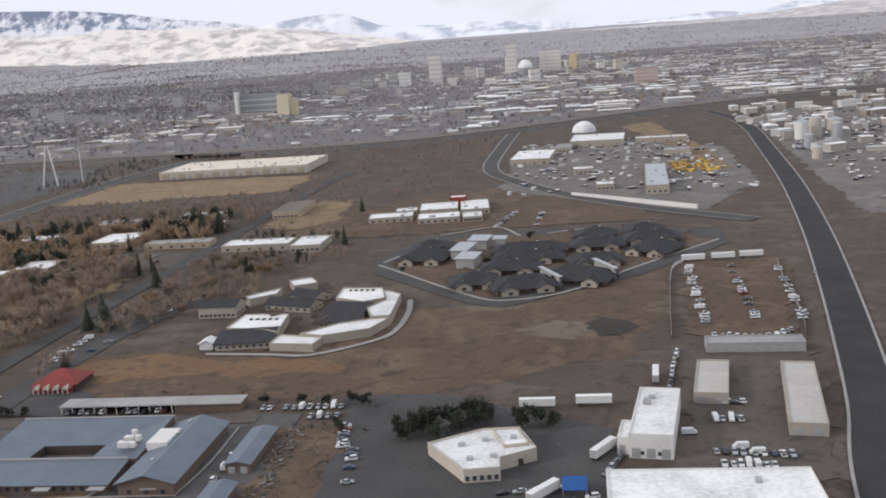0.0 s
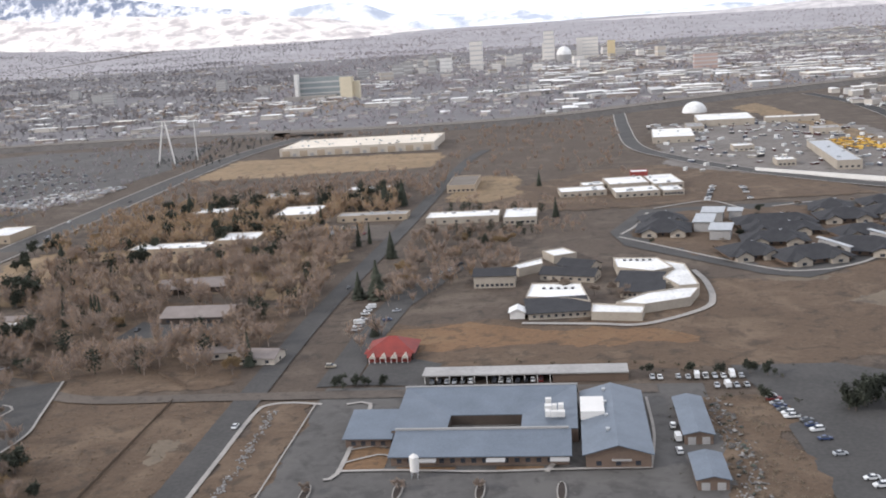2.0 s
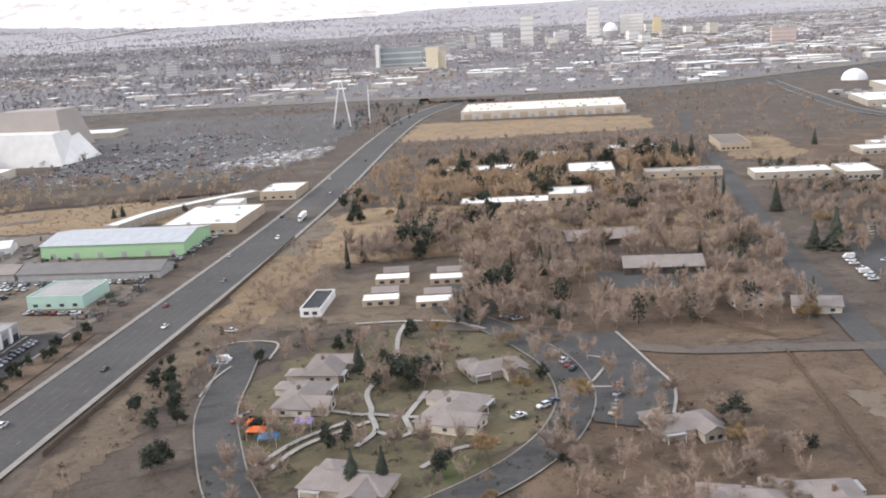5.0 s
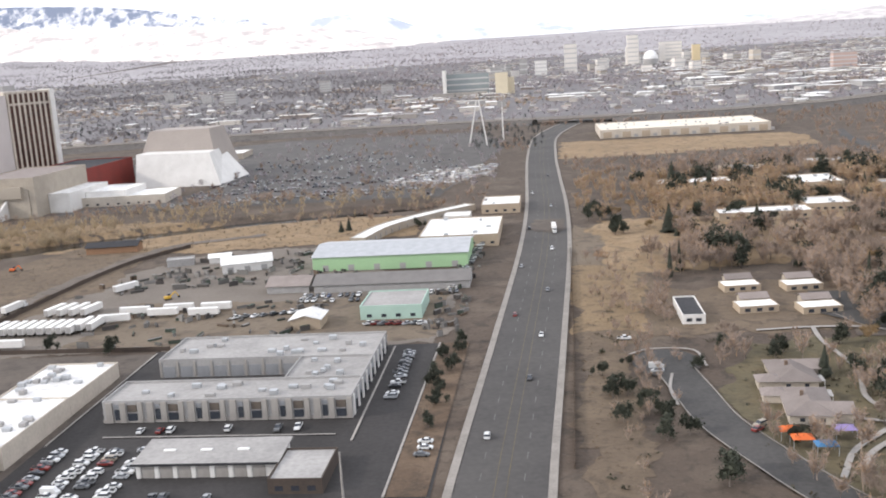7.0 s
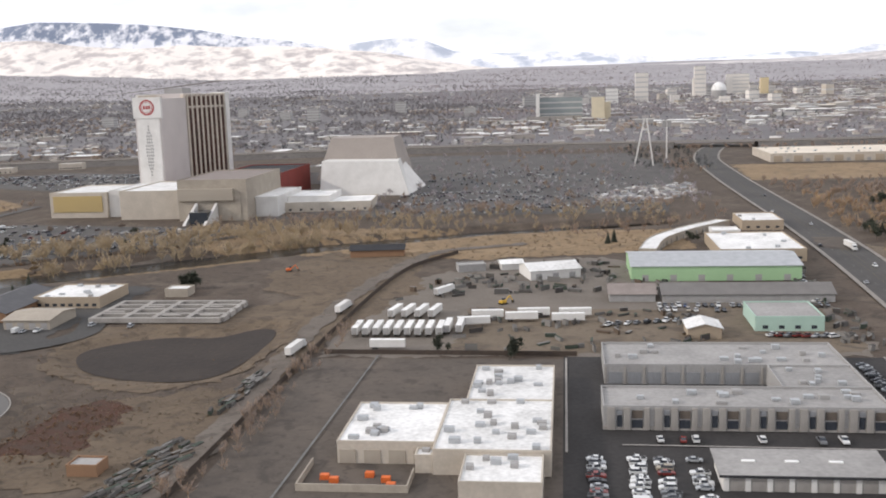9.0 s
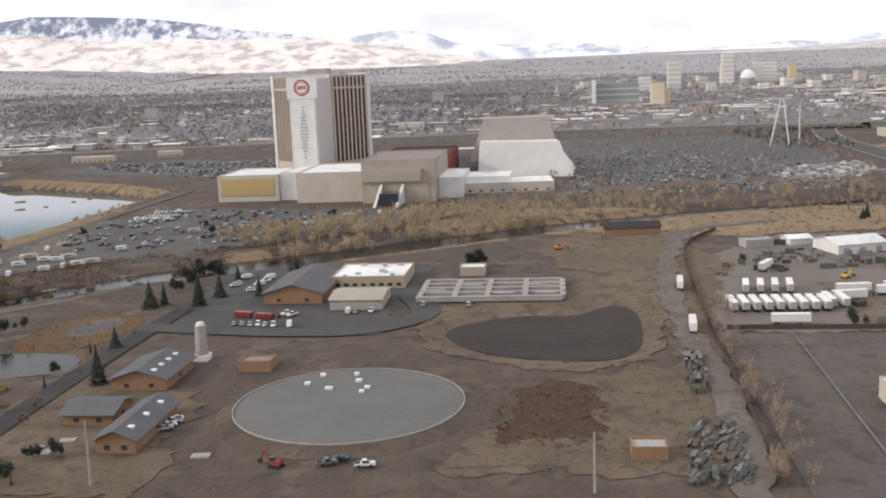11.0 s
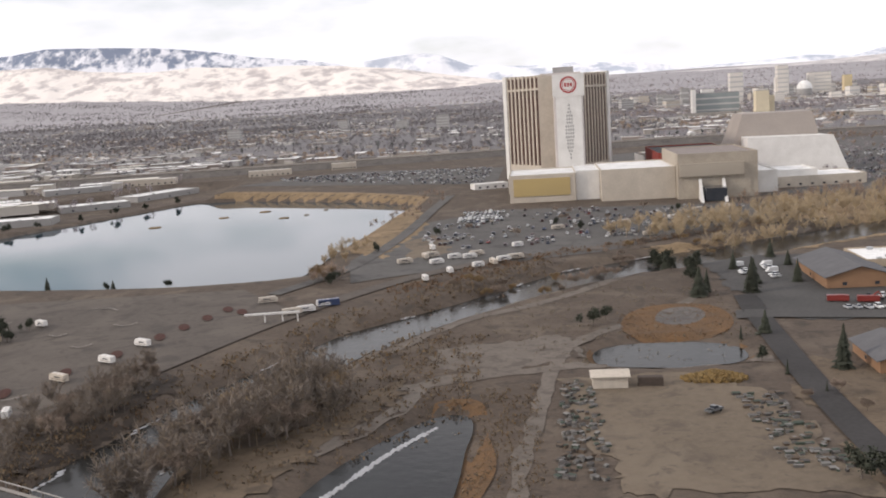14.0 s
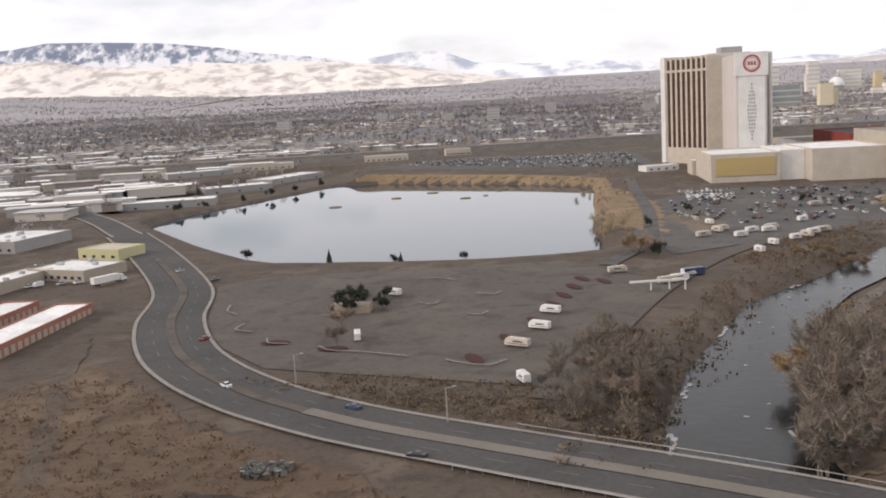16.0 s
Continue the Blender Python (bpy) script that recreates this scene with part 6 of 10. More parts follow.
# industrial buildings behind the collector road
for x0, y0, x1, y1, h, rz, r_, lab in ((-66, 1080, -22, 1170, 6, -4, M_white_roof, "long white roofed works building"), (0, 1225, 66, 1310, 7, -4, M_white_roof, "long white roofed works"), (66, 850, 86, 1000, 6.5, -4, M_steel, "long grey metal works shed"), (-20, 1180, 0, 1230, 5, -4, M_grey_roof, "long grey roofed works building"),
                                       (78, 1230, 140, 1250, 6, -4, M_white_roof, "long white roofed works building"), (0, 990, 20, 1010, 5, 0, M_white_roof, "small white roofed hut"), (20, 885, 36, 905, 5, 0, M_white_roof, "small white roofed hut"), (100, 1090, 128, 1120, 6, -6, M_grey_roof, "long grey roofed works building")):
    flat_building("works", lab + " in an industrial yard", x0, y0, x1, y1, h, M_beige, r_, rz, win=4, units=3, group="industrial yard buildings")
for i, (x, y, r, t) in enumerate(((262, 1180, 7, 20), (282, 1196, 7, 22), (300, 1172, 6, 17), (276, 1240, 9, 14), (320, 1260, 9, 13), (250, 1090, 5, 15), (346, 1120, 8, 16), (240, 1010, 5, 12))):
    k = thing("storage_tank", "tall pale upright storage tank in an industrial yard", "tank", x, y, group="storage tanks")
    shell = part("shell", Shape().tube(0, 0, -0.5, t, r, r, 18), (M_white, M_cream, M_steel)[i % 3], k)
    part("lid", Shape().tube(0, 0, t, t + r * 0.35, r * 1.02, r * 0.2, 18), M_steel, shell)
yw = thing("yard_wall", "long white wall along an industrial yard", "wall", 46, 818, None, -45)
part("wall", Shape().box(-68, -0.6, 0, 68, 0.6, 3.6), M_white, yw)
dome = thing("salt_dome", "white domed storage tent", "dome", 18, 1424)
s = Shape()
m_, k_ = 20, 7
for j in range(k_):
    for i in range(m_):
        a0, a1 = 2 * math.pi * i / m_, 2 * math.pi * (i + 1) / m_
        e0, e1 = math.pi / 2 * j / k_, math.pi / 2 * (j + 1) / k_
        s.add([(17 * math.cos(a) * math.cos(e), 17 * math.sin(a) * math.cos(e), 15 * math.sin(e)) for a, e in ((a0, e0), (a1, e0), (a1, e1), (a0, e1))], [(0, 1, 2, 3)])
part("shell", s, M_white_roof, dome)

# ---- casino hotel ----
HT = thing("hotel", "tall casino hotel tower of pale panels and bronze glass, three wings", "hotel", -1085, 900)
hz = 92.0
part("front_wing", Shape().box(-11, -23, 0, 13, 40, hz), M_hotel, HT, "plain pale front wing")
part("logo_panel", Shape().box(-12, -24.2, hz - 17, 14, -21, hz + 1.5).box(-9.5, -23.6, 6, 11.5, -23, hz - 17), M_white, HT, "white end panel")
part("core", Shape().box(-22, 39, 0, 14, 76, hz + 4), M_hotel, HT)
part("roof_house", Shape().box(-10, 44, hz + 4, 8, 66, hz + 9), M_grey_wall, HT, "grey roof plant room")
def wing_shape(side, boxes):
    """Boxes of a rear wing, given along the wing (u, 0 to 1), out of its face (w) and up."""
    s = Shape()
    for u0, w0, z0, u1, w1, z1 in boxes:
        s.box(u0, w0, z0, u1, w1, z1)
    (ax, ay), (bx, by) = ((-22, 38), (-54, 84)) if side < 0 else ((13.5, 38), (39, 78))
    d = Vector((bx - ax, by - ay)).normalized()
    m = Vector((side * d.y, -side * d.x))
    s.v = [(ax + (bx - ax) * u + m.x * w, ay + (by - ay) * u + m.y * w, z) for u, w, z in s.v]
    if side > 0:
        s.f = [f[::-1] for f in s.f]
    return s
for side in (-1, 1):
    wing = part("rear_wing", wing_shape(side, [(-0.05, -20, 0, 1.0, -0.4, hz + 3)]), M_cream, HT, "pale rear wing")
    part("glazing", wing_shape(side, [(0.02, -0.4, 15, 0.93, 0.0, hz - 10), (0.02, -0.4, hz - 8, 0.93, 0.0, hz + 1)]), M_bronze, wing, "bronze glazing")
    for i in range(9):
        u = 0.02 + i * 0.114
        part("fin", wing_shape(side, [(u - 0.021, -0.3, 13, u + 0.021, 0.7, hz + 3)]), M_cream, wing, "pale vertical fin")
    part("band", wing_shape(side, [(0, -0.3, hz - 10, 0.95, 1.2, hz - 8)]), M_cream, wing, "pale sky floor band")
    part("base_wall", wing_shape(side, [(0, -0.3, 0, 0.97, 0.9, 15)]), M_cream, wing)
    part("end_pier", wing_shape(side, [(0.94, -20.5, 0, 1.04, 1.8, hz + 4)]), M_white, wing, "white end pier")
part("stair_tower", Shape().box(-24, 36, 0, -11, 46, hz + 2), M_cream, HT, "cream stair tower")
# round red emblem: a ring and plain bars
em = Shape()
for i in range(32):
    a0, a1 = 2 * math.pi * i / 32, 2 * math.pi * (i + 1) / 32
    em.add([(1 + r * math.cos(a), -24.35, hz - 7.5 + r * math.sin(a)) for r, a in ((5.6, a0), (5.6, a1), (6.9, a1), (6.9, a0))], [(0, 1, 2, 3)])
    em.add([(1 + r * math.cos(a), -24.35, hz - 7.5 + r * math.sin(a)) for r, a in ((4.6, a0), (4.6, a1), (5.0, a1), (5.0, a0))], [(0, 1, 2, 3)])
for x in (-2.4, 0, 2.4):
    em.box(x + 0.2, -24.4, hz - 9, x + 1.8, -24.3, hz - 6)
part("emblem", em, mat("red_enamel", (0.42, 0.05, 0.05), (0.36, 0.05, 0.05), 0.2, 2.0, 0.5), HT, "round red emblem")
dm = Shape()
for r in range(16):
    w = 1 + int(3.2 * math.sin(math.pi * (r + 0.5) / 16))
    for c in range(w):
        x, z = 1 + (c - (w - 1) / 2) * 1.9 + (0.0), hz - 24 - r * 2.9
        dm.add([(x - 0.8, -23.75, z), (x, -23.75, z - 1.3), (x + 0.8, -23.75, z), (x, -23.75, z + 1.3)], [(0, 1, 2, 3)])
        dm.add([(x - 0.45, -23.8, z), (x, -23.8, z - 0.75), (x + 0.45, -23.8, z), (x, -23.8, z + 0.75)], [(0, 1, 2, 3)])
part("lattice", dm, M_grey_wall, HT, "grey diamond lattice")
POD = thing("hotel_podium", "wide pale casino podium of stepped flat roofed blocks", "podium", -1050, 760)
def pod(x0, y0, x1, y1, h, wall, roof=None, label=""):
    flat_box(POD, x0 + 1050, y0 - 760, x1 + 1050, y1 - 760, h, wall, roof or M_white_roof, 1.0)
pod(-1133, 785, -1084, 850, 20, M_cream)
pod(-1083.7, 788, -1066.3, 850, 21, M_white)
pod(-1066, 770, -1013.3, 850, 22, M_cream)
pod(-1013, 758, -958, 850, 31, M_beige, M_brown_roof)
pod(-1015.7, 850.2, -958, 950, 27, M_redwall, M_dark_roof)
pod(-957.7, 778, -940, 850, 15, M_white)
pod(-1136, 850.2, -1030.2, 875, 12, M_cream)
pod(-939.7, 805, -905, 850, 12, M_white)
pod(-1009, 757.4, -963, 757.8, 21, M_beige)
block("gold_panel", M_goldwall, POD, -59, 24.7, 5, 42, 0.5, 13, "gold glazed panel")
block("canopy_band", M_beige, POD, 60, -3.6, 16, 44, 3, 9, "beige overhanging band")
for x in (50, 66):
    part("ramp", Shape().add([(x - 1, -27, 0), (x + 1, -27, 0), (x + 3, -3, 14), (x + 1, -3, 14), (x - 1, -27, -1), (x + 1, -27, -1), (x + 3, -3, 0), (x + 1, -3, 0)], [(0, 1, 2, 3), (0, 4, 5, 1), (1, 5, 6, 2), (3, 7, 4, 0), (2, 6, 7, 3)]), M_white, POD)
block("porch_glass", M_glass, POD, 60, -13, 0, 14, 18, 9)
TH = thing("theatre", "white theatre block with sloping sides and a tan fly tower", "theatre", -896, 906)
TH_top = [(-39, 0, 31), (31, 0, 30), (24, 60, 30), (-39, 60, 31)]
TH_bot = [(-41, -6, -1), (42, -8, -1), (48, 66, -1), (-41, 66, -1)]
part("hall", Shape().add(TH_bot + TH_top, [(4, 5, 6, 7), (0, 1, 5, 4), (1, 2, 6, 5), (2, 3, 7, 6), (3, 0, 4, 7)]), M_white, TH)
part("fly_tower", Shape().add([(-50, 22, 12), (30, 22, 12), (32, 86, 12), (-50, 86, 12), (-37, 32, 50), (22, 32, 50), (22, 76, 50), (-37, 76, 50)], [(4, 5, 6, 7), (0, 1, 5, 4), (1, 2, 6, 5), (2, 3, 7, 6), (3, 0, 4, 7)]), M_flytower, TH, "tan sloping fly tower")
flat_building("casino_annex", "low white casino annex in front of the theatre", -960, 800, -872, 846, 7, M_cream, M_white_roof, 4, win=10)
flat_building("parking_deck", "long grey two level parking deck", -1010, 1000, -920, 1090, 10, M_grey_wall, M_old_asphalt, 4)
flat_building("parking_deck", "low pale parking deck", -1000, 1110, -900, 1160, 6, M_beige, M_white_roof, 4)
flat_building("lake_cafe", "low pale lakeside pavilion", -1170, 900, -1140, 915, 4, M_white, M_white_roof, 20, win=4)

# tripod sign mast and its pole
MS = thing("sign_mast", "tall white A frame sign mast", "sign", -631, 1121)
for x in (-10, 10):
    part("leg", Shape().bar((x, 0, 0), (x * 0.14 + 1.5, 0, 50), 0.75), M_white, MS)
part("brace", Shape().bar((-12, 0, 50.5), (12, 0, 50.5), 0.5), M_white, MS)
part("panel", Shape().box(-8, -0.6, 46.5, 10, 0.6, 50), M_grey_wall, MS)
MP = thing("sign_pole", "tall white sign pole", "sign", -604, 1150)
part("pole", Shape().tube(0, 0, 0, 46, 0.8, 0.6, 8), M_white, MP)
part("panel", Shape().box(-5, -0.5, 40, 5, 0.5, 47), M_grey_wall, MP)

# ---- downtown ----
def tower(label, x, y, w, d, z_top, wall, bands=0, roof=None, rz=0.0, parts=()):
    g = float(plain(x, y))
    r = thing("downtown_tower", label, "tower", x, y, g, rz, "downtown")
    h = z_top - g
    body = part("wall", Shape().box(-w / 2, -d / 2, -3, w / 2, d / 2, h), wall, r)
    part("roof", Shape().box(-w / 2 + 1, -d / 2 + 1, h, w / 2 - 1, d / 2 - 1, h + 1.5), roof or M_grey_roof, r)
    for i in range(bands):
        z = h * (i + 1) / (bands + 1)
        block("window_band", M_band, body, 0, 0, z, w + 0.4, d + 0.4, h / (bands + 1) * 0.28)
    for px, py, pw, pd, ph in parts:
        part("setback", Shape().box(px - pw / 2, py - pd / 2, 0, px + pw / 2, py + pd / 2, ph), wall, r)
    return r
tower("tall beige stepped hotel tower", -216, 3850, 38, 40, 146, M_tower, 6, parts=((14, 0, 16, 36, 96), (-16, 0, 18, 30, 70)))
tower("wide grey slab tower downtown", -70, 3900, 82, 30, 114, M_tower, 5, parts=((-30, 0, 20, 34, 74),))
tower("golden glass hotel tower downtown", 18, 3850, 28, 28, 98, mat("pale_gold_glass", (0.62, 0.50, 0.30), (0.54, 0.44, 0.28), 0.1, 1.0, 0.5), 0)
tower("pale grey rounded hotel tower", -459, 3450, 42, 40, 126, M_tower, 5)
tower("white slab office building downtown", -560, 3400, 40, 24, 78, M_white, 3)
tower("grey office tower downtown", -620, 3500, 26, 26, 86, M_grey_wall, 2)
tower("grey office block downtown", -700, 3450, 34, 26, 70, M_grey_wall, 2)
# this slab's green is greyed and paled to imitate haze
tower("glassy green hotel slab", -725, 2280, 96, 22, 72, mat("hazed_green_glass", (0.27, 0.30, 0.30), (0.23, 0.255, 0.255), 0.05, 0.5, 0.3), 3)
tower("white stair tower of a hotel", -776, 2262, 8, 20, 82, M_white, 0)
flat_building("hotel_podium", "low pale parking podium", -800, 2225, -680, 2255, 10, M_concrete, M_concrete)
tower("golden yellow hotel tower", -645, 2200, 27, 26, 72, mat("golden_yellow_wall", (0.64, 0.56, 0.41), (0.57, 0.50, 0.37), 0.1, 1.0), 0, parts=((20, 10, 14, 20, 40),))
tower("pink brick office block", 198, 2630, 58, 26, 62, mat("pink_brick", (0.50, 0.37, 0.32), (0.44, 0.33, 0.29), 0.1, 1.0), 3)
for i in range(26):
    x, y = random.uniform(-900, 200), random.uniform(3050, 4150)
    tower("mid rise block in downtown", x, y, random.uniform(16, 44), random.uniform(16, 34), float(plain(x, y)) + random.uniform(14, 40), random.choice((M_grey_wall, M_tower, M_beige, M_tower, M_cream)), random.randint(1, 3), rz=random.choice((0, 15)))
for x, y, h in ((-1350, 2500, 34), (-1480, 2700, 22), (-1850, 2400, 30), (-1200, 2950, 34), (-1700, 3000, 26), (-960, 2600, 24)):
    tower("mid rise block above the trees", x, y, 30, 20, float(plain(x, y)) + h, M_grey_wall, 4)
ball = thing("white_dome", "white dome of a casino downtown", "dome", -160, 3750)
s = Shape()
for j in range(8):
    for i in range(20):
        a0, a1 = 2 * math.pi * i / 20, 2 * math.pi * (i + 1) / 20
        e0, e1 = math.pi / 2 * j / 8, math.pi / 2 * (j + 1) / 8
        s.add([(27 * math.cos(a) * math.cos(e), 27 * math.sin(a) * math.cos(e), 26 + 30 * math.sin(e)) for a, e in ((a0, e0), (a1, e0), (a1, e1), (a0, e1))], [(0, 1, 2, 3)])
part("shell", s, M_white_roof, ball)
part("drum", Shape().tube(0, 0, -2, 26, 27, 27, 20), M_grey_wall, ball)

# ---- distant town: joined houses, trees and cars past counting ----
RNG = np.random.default_rng(7)
FX = np.array([p[0] for p in FREEWAY]); FY = np.array([p[1] for p in FREEWAY])
def beyond(x, y, margin):
    return y > np.interp(x, FX, FY) + margin


def in_view(x, y, m=120):
    """The wedge of the plain that the flight looks over."""
    return (x > -1262 - 0.60 * y - m) & (x < 0.40 * y + m)


def box_stuff(name, x, y, z, w, d, h, rot, rise, material_wall, material_roof, label, category):
    """Many small houses as two joined meshes: walls, and roofs with a ridge (or flat where rise is 0)."""
    n = len(x)
    c, s = np.cos(rot), np.sin(rot)
    cx, cy = np.array([-.5, .5, .5, -.5]), np.array([-.5, -.5, .5, .5])
    px, py = w[:, None] * cx, d[:, None] * cy
    gx, gy = x[:, None] + px * c[:, None] - py * s[:, None], y[:, None] + px * s[:, None] + py * c[:, None]
    lo, hi = np.broadcast_to((z - 1.5)[:, None], (n, 4)), np.broadcast_to((z + h)[:, None], (n, 4))
    v = np.concatenate([np.stack([gx, gy, lo], -1), np.stack([gx, gy, hi], -1)], 1).reshape(-1, 3)
    base = (np.arange(n) * 8)[:, None, None]
    f = (np.array([[0, 1, 5, 4], [1, 2, 6, 5], [2, 3, 7, 6], [3, 0, 4, 7]])[None] + base).reshape(-1, 4)
    me = bpy.data.meshes.new(name); me.from_pydata(v.tolist(), [], f.tolist()); me.materials.append(material_wall)
    root = tagged(new(name, me), label, category, kind="stuff")
    o = 1.08
    px, py = px * o, py * o
    gx, gy = x[:, None] + px * c[:, None] - py * s[:, None], y[:, None] + px * s[:, None] + py * c[:, None]
    rx = np.stack([-w * 0.54, w * 0.54], 1)
    ex, ey = x[:, None] + rx * c[:, None], y[:, None] + rx * s[:, None]
    v = np.concatenate([np.stack([gx, gy, hi], -1), np.stack([ex, ey, np.broadcast_to((z + h + rise)[:, None], (n, 2))], -1)], 1).reshape(-1, 3)
    base = (np.arange(n) * 6)[:, None]
    quads = np.concatenate([np.array([[0, 1, 5, 4]]) + base, np.array([[2, 3, 4, 5]]) + base]).tolist()
    tris = np.concatenate([np.array([[1, 2, 5]]) + base, np.array([[3, 0, 4]]) + base]).tolist()
    me = bpy.data.meshes.new("roofs"); me.from_pydata(v.tolist(), [], quads + tris); me.materials.append(material_roof)
    ob = new("roofs", me); ob.parent = root
    tagged(ob, "roofs of " + category, kind="stuff")
    return root


def clump_stuff(name, x, y, z, height, radius, leaves, size, material, label, category="trees", low=0.25, wind=1.0):
    """Many tree crowns, each of some scattered small leaf clumps with gaps between them, and a thin trunk."""
    n = len(x)
    u = RNG.normal(size=(n, leaves, 3))
    u /= np.linalg.norm(u, axis=2, keepdims=True) + 1e-9
    u *= RNG.random((n, leaves, 1)) ** 0.45
    cen = np.stack([x, y, z + height * (0.5 + low / 2)], -1)[:, None] + u * np.stack([radius, radius, height * (0.5 - low / 2)], -1)[:, None]
    a, b = RNG.normal(size=(n, leaves, 3)), RNG.normal(size=(n, leaves, 3))
    a *= (size * radius / 3.5)[:, None, None] / (np.linalg.norm(a, axis=2, keepdims=True) + 1e-9)
    b *= (size * radius / 3.5)[:, None, None] / (np.linalg.norm(b, axis=2, keepdims=True) + 1e-9)
    v = np.stack([cen - a - b, cen + a - b * 0.6, cen + a * 0.5 + b, cen - a * 0.7 + b * 0.8], 2).reshape(-1, 3)
    f = np.arange(n * leaves * 4).reshape(-1, 4)
    t = np.stack([np.stack([x - 0.25, y, z - 0.5], -1), np.stack([x + 0.25, y, z - 0.5], -1), np.stack([x, y, z + height * 0.7], -1)], 1).reshape(-1, 3)
    k = len(v)
    me = bpy.data.meshes.new(name)
    me.from_pydata(np.concatenate([v, t]).tolist(), [], f.tolist() + (np.arange(n * 3).reshape(-1, 3) + k).tolist())
    me.materials.append(material)
    return tagged(new(name, me), label, category, kind="stuff")


# crowns lightened and blued; haze over the town is in these colours
P_bare_hazed = palette("haze_paled_crowns", [(0.315, 0.285, 0.297), (0.285, 0.258, 0.272), (0.335, 0.30, 0.305), (0.265, 0.242, 0.256), (0.335, 0.288, 0.275), (0.30, 0.272, 0.285)], 1.0)
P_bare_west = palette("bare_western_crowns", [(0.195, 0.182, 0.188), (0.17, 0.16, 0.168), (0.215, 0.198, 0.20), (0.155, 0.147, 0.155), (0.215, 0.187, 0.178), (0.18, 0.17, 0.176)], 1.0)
P_rust = palette("rusty_crowns", [(0.36, 0.27, 0.20), (0.32, 0.25, 0.20), (0.38, 0.27, 0.17), (0.30, 0.25, 0.22)], 1.0)
P_ever = palette("evergreen_crowns", [(0.072, 0.077, 0.075), (0.09, 0.093, 0.09), (0.06, 0.064, 0.063)], 1.0)
P_wall = palette("town_walls", [(0.42, 0.38, 0.34), (0.34, 0.31, 0.28), (0.52, 0.48, 0.43), (0.30, 0.25, 0.22), (0.60, 0.58, 0.55), (0.40, 0.39, 0.38)])
P_roof = palette("town_roofs", [(0.26, 0.245, 0.235), (0.33, 0.31, 0.30), (0.22, 0.205, 0.195), (0.28, 0.26, 0.25), (0.24, 0.22, 0.21), (0.30, 0.27, 0.25), (0.20, 0.185, 0.18), (0.35, 0.30, 0.27), (0.68, 0.67, 0.66), (0.60, 0.57, 0.53)])
P_bigroof = palette("large_roofs", [(0.76, 0.75, 0.73), (0.48, 0.47, 0.46), (0.80, 0.79, 0.77), (0.34, 0.32, 0.31), (0.68, 0.64, 0.57), (0.78, 0.76, 0.73)])
P_car = palette("parked_cars", [(0.62, 0.62, 0.61), (0.03, 0.03, 0.033), (0.30, 0.31, 0.32), (0.12, 0.12, 0.13), (0.55, 0.55, 0.54), (0.07, 0.03, 0.03), (0.05, 0.06, 0.09), (0.26, 0.24, 0.21)], 0.35, spec=0.5)

# streets and yards of the town, paled to imitate haze
tv, tf = sheet(np.arange(-7200, 4000, 200), np.concatenate([np.arange(1450, 3600, 50), np.arange(3600, 8400, 120)]), -0.35)
k_ = np.array([bool(beyond(*tv[f].mean(0)[:2], 70)) for f in tf])
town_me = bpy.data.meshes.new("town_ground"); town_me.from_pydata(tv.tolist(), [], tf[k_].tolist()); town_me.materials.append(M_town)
tagged(new("town_ground", town_me), "grey streets and yards of the town, paled for haze", "ground", kind="structure")
# benchland colours are also lightened in place of haze
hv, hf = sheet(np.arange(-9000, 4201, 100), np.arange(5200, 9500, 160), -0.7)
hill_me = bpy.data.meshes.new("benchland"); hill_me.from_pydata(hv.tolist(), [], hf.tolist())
hill_me.materials.append(earth("hazed_brown_benchland", (0.285, 0.268, 0.274), (0.38, 0.357, 0.362), (0.225, 0.212, 0.219), 0.12))
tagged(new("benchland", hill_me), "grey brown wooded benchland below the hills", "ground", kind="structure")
# town houses in street rows beyond the freeway
def lump(x, y, size, seed):
    """A smooth field of about -1 to 1 that gathers things in uneven quarters."""
    u, v = x / size + seed * 1.7, y / size - seed * 2.3
    return (np.sin(u * 1.9 + 1.3 * np.sin(v * 1.1)) + np.sin(v * 2.3 + 1.7 * np.sin(u * 0.9 + seed)) + 0.7 * np.sin(1.7 * u + 2.9 * v)) / 2.4


n = 20000
x, y = RNG.uniform(-4600, 2300, n), RNG.uniform(1250, 5600, n)
x = np.round(x / 26) * 26 + RNG.normal(0, 3, n); y = np.round(y / 46) * 46 + RNG.choice((-9, 9), n) + RNG.normal(0, 2, n)
keep = beyond(x, y, 50) & in_view(x, y) & (RNG.random(n) < np.where(y > 3500, 0.16, np.where(y > 2300, 0.28, 0.62)) * np.clip(0.75 + 0.9 * lump(x, y, 420, 1), 0.1, 1))
x, y = x[keep], y[keep]
n = len(x)
box_stuff("town_houses", x, y, plain(x, y), RNG.uniform(10, 18, n), RNG.uniform(8, 12, n), RNG.uniform(3, 4.5, n), RNG.choice((0, math.pi / 2), n) + RNG.normal(0, 0.05, n), RNG.uniform(1.4, 2.6, n), P_wall, P_roof, "rows of small houses across the valley", "houses")
# flat roofed shops and sheds
n = 4200
x, y = RNG.uniform(-4000, 1900, n), RNG.uniform(1250, 5200, n)
keep = beyond(x, y, 60) & in_view(x, y) & (RNG.random(n) < np.where(x > -900, 0.8, np.where(y < 2100, 0.6, 0.12)) * np.clip(0.5 + 1.1 * lump(x, y, 300, 4), 0.03, 1))
x, y = x[keep], y[keep]; n = len(x)
